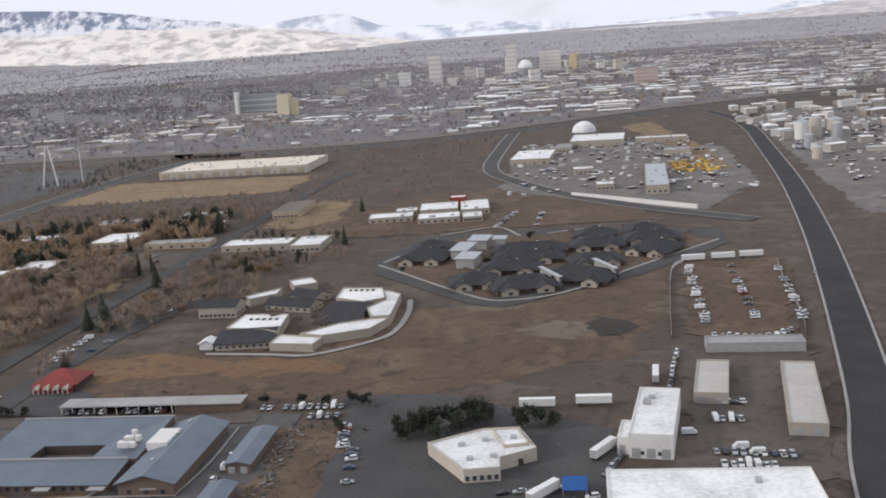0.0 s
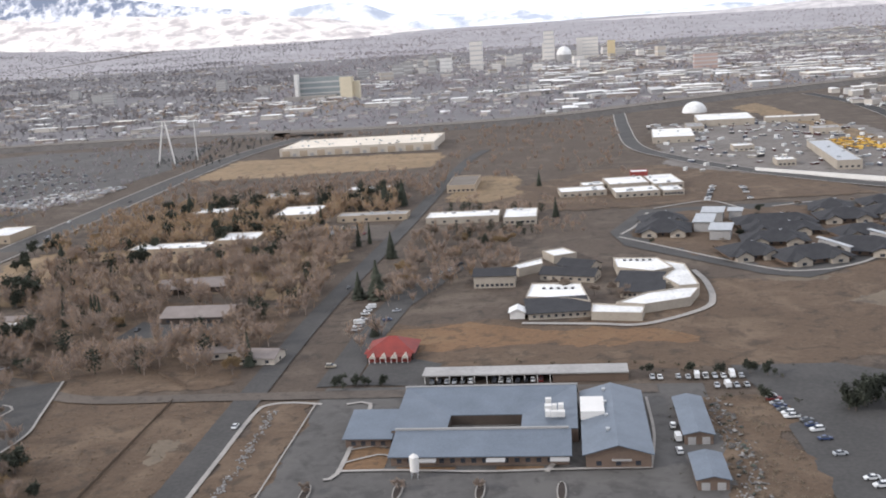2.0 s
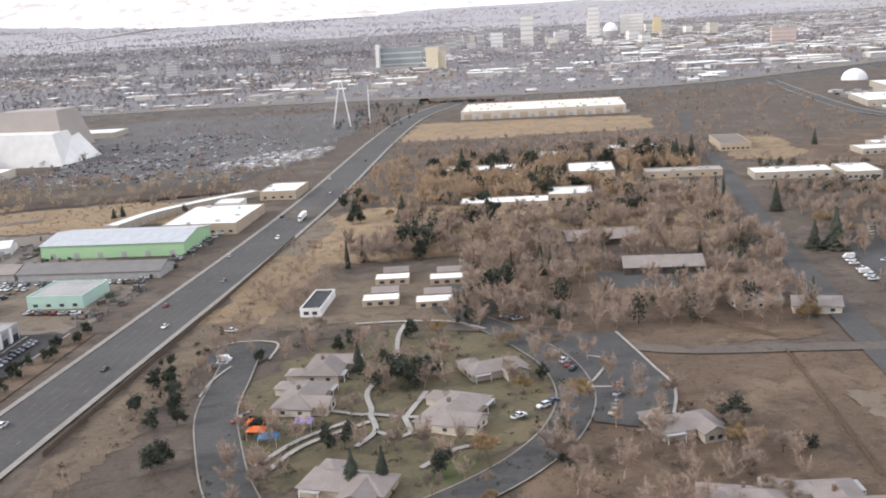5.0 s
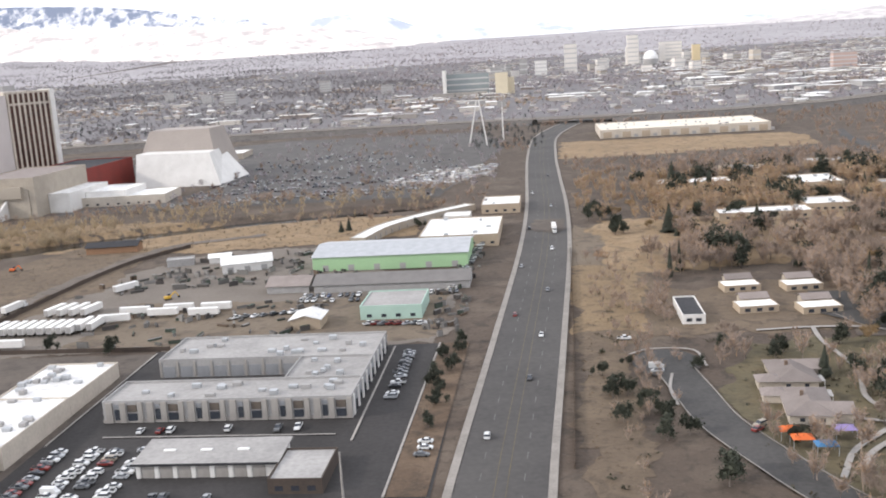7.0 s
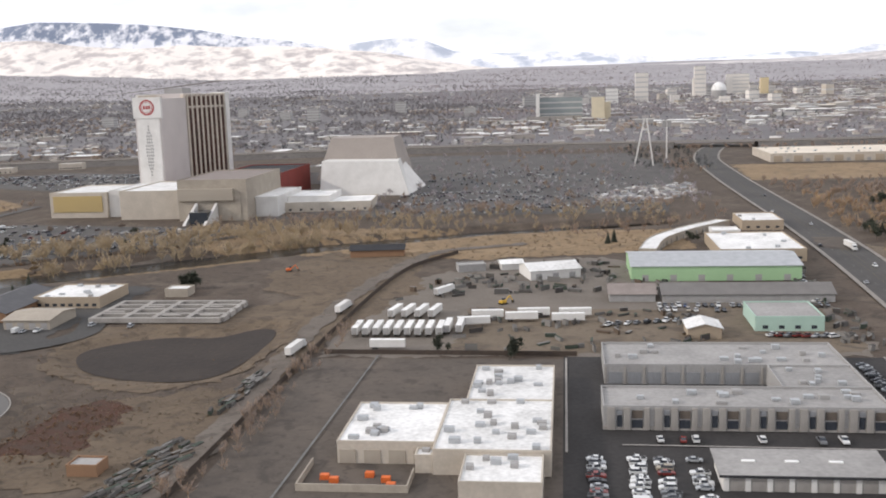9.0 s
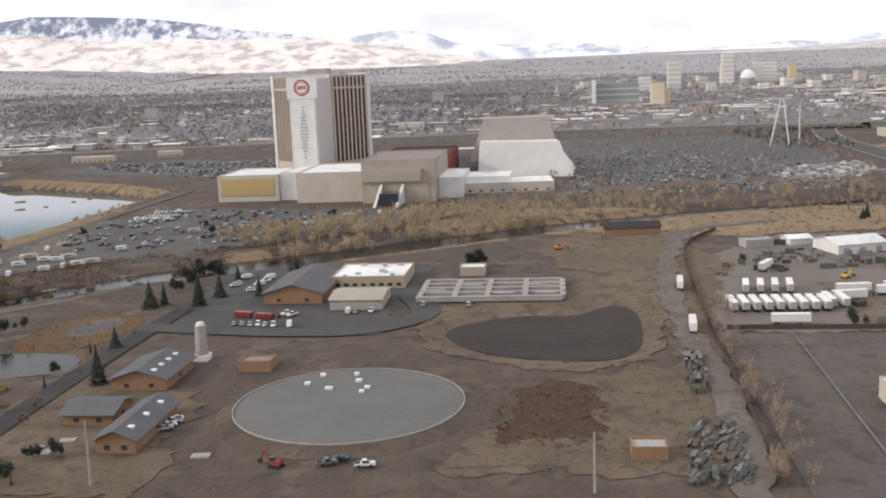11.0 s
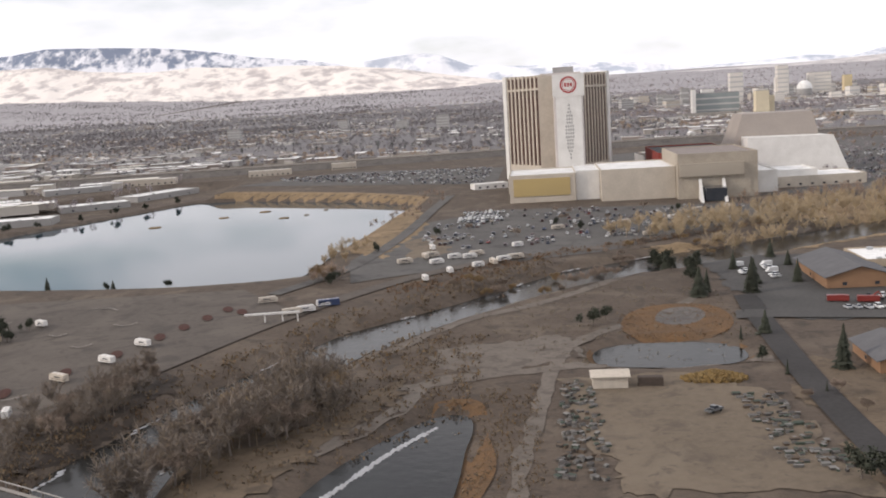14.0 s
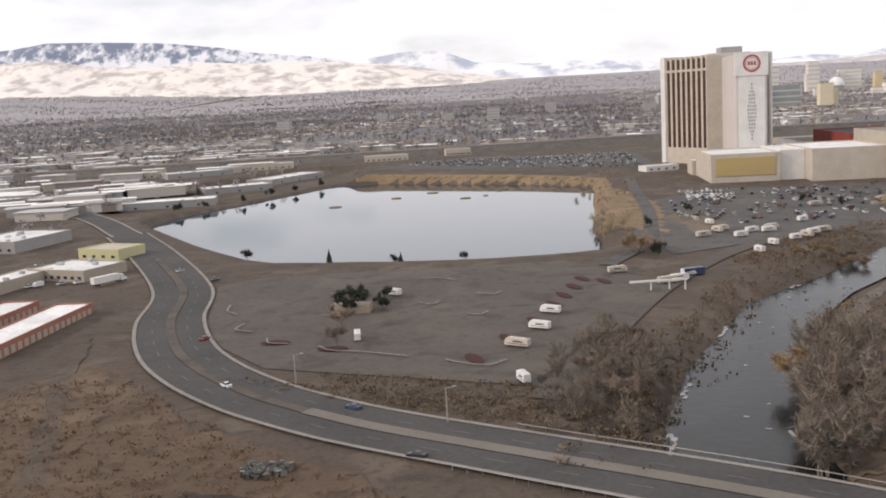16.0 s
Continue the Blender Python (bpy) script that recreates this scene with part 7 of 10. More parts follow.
box_stuff("town_shops", x, y, plain(x, y), RNG.uniform(22, 60, n), RNG.uniform(14, 34, n), RNG.uniform(4, 8, n), RNG.choice((0, math.pi / 2), n), np.full(n, 0.2), P_wall, P_bigroof, "flat roofed shops and sheds across the valley", "shops")
n = 1300
x, y = RNG.uniform(-250, 1900, n), RNG.uniform(1800, 4400, n)
keep = beyond(x, y, 60) & in_view(x, y) & (RNG.random(n) < np.clip(0.6 + lump(x, y, 240, 15), 0.1, 1))
x, y = x[keep], y[keep]; n = len(x)
box_stuff("town_stores", x, y, plain(x, y), RNG.uniform(30, 90, n), RNG.uniform(18, 44, n), RNG.uniform(5, 10, n), RNG.choice((0, math.pi / 2, 0.4), n), np.full(n, 0.2), P_wall, P_bigroof, "pale flat roofed stores and depots across the valley", "stores")
# industrial quarter by the freight road
n = 300
x, y = RNG.uniform(185, 800, n), RNG.uniform(700, 1850, n)
keep = in_view(x, y) & ~beyond(x, y, -40) & (x > 250 + np.clip((1100 - y) * 0.1, -20, 20))
x, y = x[keep], y[keep]; n = len(x)
box_stuff("industrial_sheds", x, y, plain(x, y), RNG.uniform(10, 34, n), RNG.uniform(8, 20, n), RNG.uniform(4, 10, n), RNG.choice((-0.1, 1.45, 0.5), n) + RNG.normal(0, 0.08, n), RNG.uniform(0.2, 1.5, n), P_wall, P_bigroof, "pale sheds and tanks of an industrial quarter", "sheds")
n = 620
x, y = np.concatenate([RNG.uniform(235, 600, n), RNG.uniform(-60, 160, 220)]), np.concatenate([RNG.uniform(760, 1560, n), RNG.uniform(860, 1280, 220)])
n = len(x)
box_stuff("yard_goods", x, y, plain(x, y), RNG.uniform(2.5, 9, n), RNG.uniform(2, 4, n), RNG.uniform(1.2, 3.2, n), RNG.uniform(0, 3, n), np.full(n, 0.1), P_car, P_bigroof, "trucks, tanks and stacked goods in yards", "goods")
x, y = RNG.uniform(96, 140, 60), RNG.uniform(960, 1040, 60)
P_mach = palette("yellow_plant", [(0.55, 0.32, 0.05), (0.48, 0.28, 0.06), (0.60, 0.40, 0.10), (0.2, 0.15, 0.1)])
box_stuff("parked_machines", x, y, plain(x, y), RNG.uniform(3, 6, 60), RNG.uniform(2, 3, 60), RNG.uniform(1.5, 3, 60), RNG.uniform(0, 3, 60), RNG.uniform(0, 0.8, 60), P_mach, P_mach, "rows of yellow building machines", "machines")
# commerce south of the lake and freeway
n = 420
x, y = RNG.uniform(-2700, -1430, n), RNG.uniform(640, 1500, n)
keep = in_view(x, y) & (poly_distance(x, y, LAKE) > 90) & ~((y > np.interp(x, FX, FY) - 50) & ~beyond(x, y, 50)) & (x < -1560)
x, y = x[keep], y[keep]; n = len(x)
box_stuff("roadside_commerce", x, y, plain(x, y), RNG.uniform(18, 54, n), RNG.uniform(12, 28, n), RNG.uniform(4, 8, n), np.full(n, 0.3) + RNG.normal(0, 0.15, n), np.full(n, 0.3), P_wall, P_bigroof, "low commercial buildings along a road", "shops")

# bare street trees over the whole valley
def scatter(n, x0, x1, y0, y1, keep):
    x, y = RNG.uniform(x0, x1, n), RNG.uniform(y0, y1, n)
    k = keep(x, y) & in_view(x, y)
    return x[k], y[k]
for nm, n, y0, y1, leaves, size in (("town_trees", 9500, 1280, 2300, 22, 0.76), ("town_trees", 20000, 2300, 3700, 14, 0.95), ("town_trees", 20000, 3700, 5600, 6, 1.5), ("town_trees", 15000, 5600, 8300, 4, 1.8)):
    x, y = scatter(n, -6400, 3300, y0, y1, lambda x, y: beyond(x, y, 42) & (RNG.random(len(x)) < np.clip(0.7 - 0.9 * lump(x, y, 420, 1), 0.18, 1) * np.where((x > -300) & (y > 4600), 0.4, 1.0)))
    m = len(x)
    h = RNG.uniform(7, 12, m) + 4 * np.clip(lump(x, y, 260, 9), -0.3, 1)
    # east and far crowns take the haze-paled palette
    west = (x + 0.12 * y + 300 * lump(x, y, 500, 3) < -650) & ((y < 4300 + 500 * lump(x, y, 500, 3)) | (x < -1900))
    for side, material in ((west, P_bare_west), (~west, P_bare_hazed)):
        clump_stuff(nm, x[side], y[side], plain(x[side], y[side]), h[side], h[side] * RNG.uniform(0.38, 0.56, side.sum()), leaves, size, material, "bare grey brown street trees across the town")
x, y = scatter(5200, -3600, 1600, 1350, 3200, lambda x, y: beyond(x, y, 60) & (lump(x, y, 340, 6) > 0.25))
m = len(x); h = RNG.uniform(6, 11, m)
clump_stuff("rusty_trees", x, y, plain(x, y), h, h * 0.46, 22, 0.9, P_rust, "trees with clinging rusty leaves across the town")
x, y = scatter(9000, -4800, 2200, 1280, 4600, lambda x, y: beyond(x, y, 42) & (RNG.random(len(x)) < np.clip(0.5 + lump(x, y, 300, 12), 0.1, 1)))
m = len(x); h = RNG.uniform(6, 12, m)
clump_stuff("town_evergreens", x, y, plain(x, y), h, h * 0.26, 14, 1.3, P_ever, "dark evergreens among the houses", low=0.1)
x, y = scatter(900, -2900, -1500, 640, 1500, lambda x, y: (poly_distance(x, y, LAKE) > 45) & ~beyond(x, y, -45))
m = len(x); h = RNG.uniform(5, 10, m)
clump_stuff("roadside_trees", x, y, plain(x, y), h, h * 0.42, 26, 0.8, P_bare_hazed, "bare trees among shops and car parks")

# parked cars of the hotel lots, in rows
def car_stuff(name, x, y, rot, label):
    n = len(x)
    w, d = np.full(n, 1.85), RNG.uniform(4.2, 5.2, n)
    box_stuff(name, x, y, plain(x, y) + 1.7, d, w, np.full(n, -0.55), rot, np.full(n, 0.02), P_car, P_car, label, "cars")
    box_stuff(name, x - 0.2 * np.cos(rot), y - 0.2 * np.sin(rot), plain(x, y) + 2.5, d * 0.55, w * 0.86, np.full(n, -0.85), rot, np.full(n, 0.05), M_glass, P_car, label, "cars")
rx, ry = [], []
for row in np.arange(780, 1290, 17):
    for cx in np.arange(-960, -640, 2.9):
        p = 0.9 if row < 900 else 0.42
        if RNG.random() < p * (0.6 + 0.5 * math.sin(cx * 0.03 + row)) and -0.9 * (row - 780) - 700 > cx - 250 and cx > -860 + max(0, row - 1050):
            rx.append(cx); ry.append(row + RNG.choice((0, 5.4)))
for row in np.arange(965, 1130, 16):
    for cx in np.arange(-1400, -1160, 2.9):
        if RNG.random() < 0.5 and cx > -1190 - (row - 950) * 1.4:
            rx.append(cx); ry.append(row + RNG.choice((0, 5.4)))
for row in np.arange(590, 745, 15):
    for cx in np.arange(-1185, -960, 2.9):
        if RNG.random() < 0.34 + 0.25 * math.sin(cx * 0.05 + row * 0.3):
            rx.append(cx); ry.append(row + RNG.choice((0, 5.4)) + 0.05 * (cx + 1100))
rx, ry = np.array(rx), np.array(ry)
k = (ry > 760) | (poly_distance(rx, ry, [(-1190, 575), (-1150, 560), (-1085, 575), (-1000, 645), (-955, 712), (-1135, 742), (-1180, 690)]) < 0)
rx, ry = rx[k], ry[k]
car_stuff("parked_cars", rx, ry, np.full(len(rx), math.pi / 2) + RNG.normal(0, 0.04, len(rx)), "rows of parked cars on the hotel lots")
m = 1500
x, y = RNG.uniform(-2600, 900, m), RNG.uniform(1350, 2500, m)
k = beyond(x, y, 60) & in_view(x, y)
x, y = x[k], y[k]
car_stuff("street_cars", x, y, RNG.choice((0, math.pi / 2), len(x)), "cars parked along distant streets")
m = 300
x, y = RNG.uniform(-695, -602, m), RNG.uniform(826, 948, m)
k = poly_distance(x, y, [(-692, 850), (-640, 826), (-606, 880), (-604, 945), (-640, 930), (-690, 885)]) < 0
x, y = x[k], y[k]; m = len(x)
box_stuff("yard_scrap", x, y, plain(x, y), RNG.uniform(2, 8, m), RNG.uniform(2, 4, m), RNG.uniform(0.8, 2.6, m), RNG.uniform(0, 3, m), np.full(m, 0.1), P_wall, P_car, "pale scrap, boxes and trailers in a yard beside an avenue", "scrap")

x, y = RNG.uniform(-960, -560, 420), RNG.uniform(790, 1330, 420)
k = (x > -880) & (x < -600) & ~beyond(x, y, -50)
h = RNG.uniform(3, 8, k.sum())
clump_stuff("car_park_trees", x[k], y[k], plain(x[k], y[k]), h, h * 0.4, 24, 0.8, P_bare_hazed, "bare trees between rows of parked cars")
x, y = RNG.uniform(-640, -560, 90), RNG.uniform(1080, 1360, 90)
h = RNG.uniform(4, 9, 90)
clump_stuff("mast_evergreens", x, y, plain(x, y), h, h * 0.3, 40, 0.8, P_ever, "dark evergreens round a sign mast", low=0.05)

# ---- mountains ----
def ridge(name, label, pts, y_crest, y_foot, z_foot, material, rough, seed, steps=34):
    """A range: a crest line through the given heights, folded by fractal noise down to its foot."""
    px, pz = [p[0] for p in pts], [p[1] for p in pts]
    xs_ = np.linspace(px[0], px[-1], 420)
    crest = np.interp(xs_, px, pz)
    vs, fs = [], []
    for j in range(steps + 1):
        t = j / steps
        for i, xx in enumerate(xs_):
            y_ = y_foot + (y_crest - y_foot) * t
            zf = float(plain(xx, y_foot)) - 12 if z_foot is None else z_foot
            fold = noise.fractal((xx / 700, y_ / 500, seed), 1.1, 2.1, 5) * rough * math.sin(math.pi * t) ** 0.7
            gully = abs(noise.noise((xx / 230 + 0.4 * math.sin(y_ / 150), y_ / 900, seed + 5))) * rough * math.sin(math.pi * t)
            jag = noise.fractal((xx / 400, seed, 2), 1.0, 2.0, 4) * rough * 0.10 * t
            vs.append((xx, y_, zf + (crest[i] - zf) * (t ** 1.1) + fold - gully + jag))
    m_ = len(xs_)
    for j in range(steps):
        for i in range(m_ - 1):
            a = j * m_ + i
            fs.append((a, a + 1, a + m_ + 1, a + m_))
    me = bpy.data.meshes.new(name); me.from_pydata(vs, [], fs); me.materials.append(material)
    me.polygons.foreach_set("use_smooth", [True] * len(fs))
    return tagged(new(name, me), label, "mountain", kind="structure")


def snow_rock(name, snow, rock, edge, scale, height=None):
    """Snow with dark timber and rock showing through, by noise and by height."""
    m = bpy.data.materials.new(name); m.use_nodes = True
    n, l = m.node_tree.nodes, m.node_tree.links
    b = n["Principled BSDF"]; b.inputs["Roughness"].default_value = 0.85
    tc, a, c = n.new("ShaderNodeTexCoord"), n.new("ShaderNodeTexNoise"), n.new("ShaderNodeValToRGB")
    a.inputs["Scale"].default_value, a.inputs["Detail"].default_value, a.inputs["Roughness"].default_value = scale, 9.0, 0.62
    l.new(tc.outputs["Object"], a.inputs["Vector"])
    fac = a.outputs["Fac"]
    if height:
        sep, mr, ad = n.new("ShaderNodeSeparateXYZ"), n.new("ShaderNodeMapRange"), n.new("ShaderNodeMath")
        l.new(tc.outputs["Object"], sep.inputs[0]); l.new(sep.outputs["Z"], mr.inputs["Value"])
        mr.inputs["From Min"].default_value, mr.inputs["From Max"].default_value = height[0], height[1]
        mr.inputs["To Min"].default_value, mr.inputs["To Max"].default_value = -height[2], height[2]
        ad.operation = "ADD"; l.new(fac, ad.inputs[0]); l.new(mr.outputs["Result"], ad.inputs[1]); fac = ad.outputs[0]
    c.color_ramp.elements[0].position, c.color_ramp.elements[1].position = edge - 0.07, edge + 0.07
    c.color_ramp.elements[0].color, c.color_ramp.elements[1].color = (*snow, 1), (*rock, 1)
    l.new(fac, c.inputs["Fac"]); l.new(c.outputs["Color"], b.inputs["Base Color"])
    return m


# timber, rock and hill colours are blued or paled to carry distance haze
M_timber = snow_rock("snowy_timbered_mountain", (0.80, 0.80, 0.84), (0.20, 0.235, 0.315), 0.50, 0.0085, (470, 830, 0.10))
# foothill snow is cream: the warm sunlight is put into its colour
M_snow = snow_rock("sun_tinted_foothill_snow", (0.86, 0.79, 0.73), (0.50, 0.45, 0.435), 0.54, 0.0055)
M_pale = snow_rock("hazed_snow_range", (0.86, 0.86, 0.89), (0.48, 0.52, 0.60), 0.545, 0.004)
M_hill = snow_rock("hazed_brown_hill", (0.62, 0.58, 0.565), (0.45, 0.42, 0.418), 0.50, 0.009)
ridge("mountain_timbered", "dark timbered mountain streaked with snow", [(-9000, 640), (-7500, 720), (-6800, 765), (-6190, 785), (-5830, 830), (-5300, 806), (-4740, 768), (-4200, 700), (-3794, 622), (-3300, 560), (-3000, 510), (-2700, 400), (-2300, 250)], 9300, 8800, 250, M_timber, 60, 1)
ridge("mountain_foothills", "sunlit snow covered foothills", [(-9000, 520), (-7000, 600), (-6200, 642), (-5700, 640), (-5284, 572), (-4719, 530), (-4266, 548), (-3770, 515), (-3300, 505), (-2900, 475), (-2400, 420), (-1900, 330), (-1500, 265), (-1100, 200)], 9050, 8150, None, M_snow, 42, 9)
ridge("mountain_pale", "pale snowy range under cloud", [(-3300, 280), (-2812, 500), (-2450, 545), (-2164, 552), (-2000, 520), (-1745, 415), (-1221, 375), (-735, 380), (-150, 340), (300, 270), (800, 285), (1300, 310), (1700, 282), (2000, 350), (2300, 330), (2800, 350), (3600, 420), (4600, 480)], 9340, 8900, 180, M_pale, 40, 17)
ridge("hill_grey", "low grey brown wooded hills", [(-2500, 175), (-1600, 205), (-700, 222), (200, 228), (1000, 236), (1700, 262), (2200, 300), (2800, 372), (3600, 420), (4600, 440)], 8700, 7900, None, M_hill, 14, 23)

# kind, x, y, height of trees that stand out
TREES = [("s", -262, 500, 17), ("s", -272, 500, 12), ("s", -270, 590, 14), ("c", -298, 627, 13), ("c", -292, 634, 12), ("s", -465, 764, 16), ("p", -468, 514, 14), ("p", -474, 528, 13), ("s", -488, 596, 14),
         ("c", -404, 467, 13), ("c", -418, 464, 12), ("c", -299, 397, 13), ("s", -292, 772, 18), ("s", -304, 765, 17), ("s", -170, 700, 12), ("s", -185, 838, 11), ("p", -349, 599, 9), ("p", -435, 590, 10),
         ("p", -355, 411, 6), ("c", -501, 489, 12), ("c", -495, 501, 12), ("p", -488, 777, 10), ("p", -215, 613, 7), ("p", -328, 771, 11), ("p", -382, 675, 9), ("p", -340, 613, 9), ("b", -243.5, 278, 4), ("b", -215, 280, 4), ("b", -189.8, 280, 4), ("p", -247, 371, 4), ("p", -243, 370, 4), ("p", -253, 368, 5), ("p", -236, 370, 4),
         ("s", -251, 434, 7), ("c", -405, 473, 12), ("p", -401, 658, 10), ("p", -313, 553, 8), ("p", -68, 338, 8), ("p", -62, 341, 8), ("p", -57, 346, 8), ("p", -40, 356, 8), ("p", -36, 352, 7), ("p", -47, 345, 7), ("p", -41, 349, 7), ("p", -66, 337, 7), ("p", -59, 344, 8), ("p", -50, 350, 8), ("p", -43, 355, 8), ("p", -54, 338, 6), ("p", -23, 347, 7), ("p", -18, 350, 7), ("p", -12, 346, 6),
         ("p", -94, 348, 5), ("p", -88, 373, 5), ("p", -94, 376, 5), ("p", -105, 376, 4), ("p", -132, 377, 4), ("p", -116, 378, 4), ("p", -319, 833, 10), ("p", -326, 796, 11), ("p", -408, 668, 12), ("p", -463, 746, 11),
         ("s", -469, 346, 9), ("p", -452, 328, 10), ("p", -446, 333, 8), ("s", -454, 256, 10), ("s", -446, 258, 10), ("c", -400, 467, 12), ("s", -306, 768, 15), ("p", -443, 777, 10), ("p", -532, 639, 9), ("p", -519, 603, 9), ("p", -539, 331, 6), ("p", -537, 310, 6), ("p", -526, 296, 6), ("p", -514, 266, 8), ("p", -342, 452, 6), ("s", -437, 603, 11), ("p", -386, 593, 10),
         ("s", -1048, 443, 10), ("s", -1027, 446, 12), ("s", -1036, 381, 7), ("s", -1023, 339, 11), ("p", -1092, 400, 6), ("p", -1087, 408, 5), ("s", -1003, 521, 7), ("s", -1000, 500, 6), ("s", -1362, 523, 6), ("s", -1327, 523, 5), ("p", -1405, 531, 5), ("g", -1214, 508, 8), ("g", -1218, 512, 8), ("p", -1331, 403, 6), ("p", -1327, 415, 6), ("p", -1319, 408, 5),
         ("s", -1044, 449, 8), ("s", -1023, 462, 9), ("s", -1025, 495, 7), ("s", -1005, 463, 8), ("p", -1038, 256, 6), ("p", -1024, 265, 6), ("s", -1023, 261, 7), ("s", -1028, 274, 7), ("p", -1012, 260, 6), ("p", -909, 518, 8), ("p", -913, 516, 7), ("p", -1202, 587, 5), ("b", -1329, 381, 8), ("p", -1043, 258, 6), ("p", -765, 400, 6), ("p", -736, 392, 7), ("p", -640, 640, 6), ("s", -690, 640, 6), ("s", -686, 645, 7)]

# ---- trees ----
def leaf_shape(points, size, rnd):
    s = Shape()
    for p in points:
        a = Vector((rnd.gauss(0, 1), rnd.gauss(0, 1), rnd.gauss(0, 1))).normalized() * size * rnd.uniform(0.6, 1.3)
        b = a.cross(Vector((rnd.gauss(0, 1), rnd.gauss(0, 1), rnd.gauss(0, 1)))).normalized() * size * rnd.uniform(0.4, 1.0)
        p = Vector(p)
        s.add([p - a, p - b * 0.8, p + a, p + b], [(0, 1, 2, 3)])
    return s


def branch(s, tips, a, d, length, r, depth, rnd, spread):
    b = a + d * length
    s.stick(a, b, r * 0.9)
    if depth == 0:
        tips.append((a, b))
        return
    for _ in range(3 if depth > 1 else 4):
        nd = (d + Vector((rnd.gauss(0, spread), rnd.gauss(0, spread), rnd.gauss(0.1, spread * 0.6)))).normalized()
        branch(s, tips, a.lerp(b, rnd.uniform(0.6, 1.0)), nd, length * rnd.uniform(0.55, 0.8), r * 0.62, depth - 1, rnd, spread)


def bare_tree(label, seed, height, spread=0.5, twigs=5, material=None, haze=0.5):
    """Tapered trunk, forking limbs and a wide hazy cloud of fine twigs."""
    rnd = random.Random(seed)
    root = thing("bare_tree", label, "tree", 0, -3000, 0)
    branches, tips = Shape(), []
    part("trunk", Shape().tube(0, 0, -0.5, height * 0.3, height * 0.024, height * 0.016, 8), M_bark, root)
    for k in range(6):
        d = Vector((math.cos(k * 1.1 + rnd.random()) * spread, math.sin(k * 1.1 + rnd.random()) * spread, 0.75)).normalized()
        branch(branches, tips, Vector((0, 0, height * rnd.uniform(0.14, 0.3))), d, height * 0.30, height * 0.0065, 2, rnd, 0.46)
    part("branchwork", branches, M_bark, root)
    tw = Shape()
    for a, b in tips:
        for _ in range(twigs):
            p = a.lerp(b, rnd.uniform(-0.2, 1.05))
            q = p + Vector((rnd.gauss(0, 1), rnd.gauss(0, 1), rnd.gauss(0.35, 0.8))).normalized() * height * rnd.uniform(0.09, 0.22)
            n_ = (q - p).cross(Vector((rnd.gauss(0, 1), rnd.gauss(0, 1), rnd.gauss(0, 1)))).normalized() * height * 0.0115 * haze
            tw.add([p - n_, p + n_, q], [(0, 1, 2)])
    part("crown", tw, material or M_twig, root)
    return root


def evergreen(label, seed, height, radius, material=None):
    """Trunk and whorls of drooping sprays, narrowing unevenly to the top."""
    rnd = random.Random(seed)
    root = thing("evergreen", label, "tree", 0, -3000, 0)
    part("trunk", Shape().tube(0, 0, -0.5, height * 0.9, height * 0.018, 0.03, 7), M_bark, root)
    s = Shape()
    for j in range(17):
        t = j / 17
        z, r = height * (0.07 + 0.93 * t), radius * (1 - t) ** 0.85 * rnd.uniform(0.8, 1.12)
        for i in range(13):
            a = 2 * math.pi * (i + rnd.random() * 0.8) / 13
            o = Vector((math.cos(a), math.sin(a), 0))
            tip = o * r * rnd.uniform(0.75, 1.15) + Vector((0, 0, z - height * 0.045))
            side = Vector((-o.y, o.x, 0)) * max(0.22, r * 0.34)
            base = o * r * 0.15 + Vector((0, 0, z + height * 0.045))
            s.add([base, tip * 0.62 + base * 0.38 - side, tip, tip * 0.62 + base * 0.38 + side], [(0, 1, 2, 3)])
    part("crown", s, material or M_needle, root)
    return root


def broad_evergreen(label, seed, height, radius, material=None, nm="evergreen"):
    """A rounded, uneven crown of many needle clumps on a short trunk with limbs."""
    rnd = random.Random(seed)
    root = thing(nm, label, "tree", 0, -3000, 0)
    part("trunk", Shape().tube(0, 0, -0.5, height * 0.5, height * 0.03, height * 0.015, 7), M_bark, root)
    pts = []
    for _ in range(9):
        c = Vector((rnd.gauss(0, 0.42) * radius, rnd.gauss(0, 0.42) * radius, height * rnd.uniform(0.3, 0.8)))
        for k in range(115):
            w = 0.17 if k % 2 else 0.27
            pts.append((c + Vector((rnd.gauss(0, w) * radius, rnd.gauss(0, w) * radius, rnd.gauss(0, w * 0.45) * height)), k % 2))
    crown, core = [leaf_shape([p for p, inner in pts if p.z > 0.3 and inner == k], radius * (0.085, 0.16)[k], rnd) for k in (0, 1)]
    part("crown", crown.add(core.v, core.f), material or M_needle, root)
    return root


def bush_stuff(name, x, y, height, radius, leaves, size, material, label):
    x, y = np.asarray(x, float), np.asarray(y, float)
    clump_stuff(name, x, y, np.asarray([H(a, b) for a, b in zip(x, y)]), height, radius, leaves, size, material, label, "bushes", low=0.0)


BARE = [bare_tree("bare grey brown deciduous tree", 10 + i, 10.0, 0.55 + 0.12 * (i % 3), 19, None, 0.7) for i in range(5)]
GOLD = [bare_tree("tree with a haze of golden winter twigs", 40 + i, 10.0, 0.6, 20, M_goldleaf, 0.95) for i in range(2)]
SPRUCE = [evergreen("dark conical spruce in winter", 60 + i, 10.0, 2.5 + 0.35 * i) for i in range(3)]
SLIM = [evergreen("slim dark upright conifer", 70 + i, 10.0, 1.6) for i in range(2)]
PINE = [broad_evergreen("dark rounded pine with dense needles", 80 + i, 8.0, 3.2) for i in range(3)]
KINDS = {"b": BARE, "g": GOLD, "s": SPRUCE, "c": SLIM, "p": PINE}
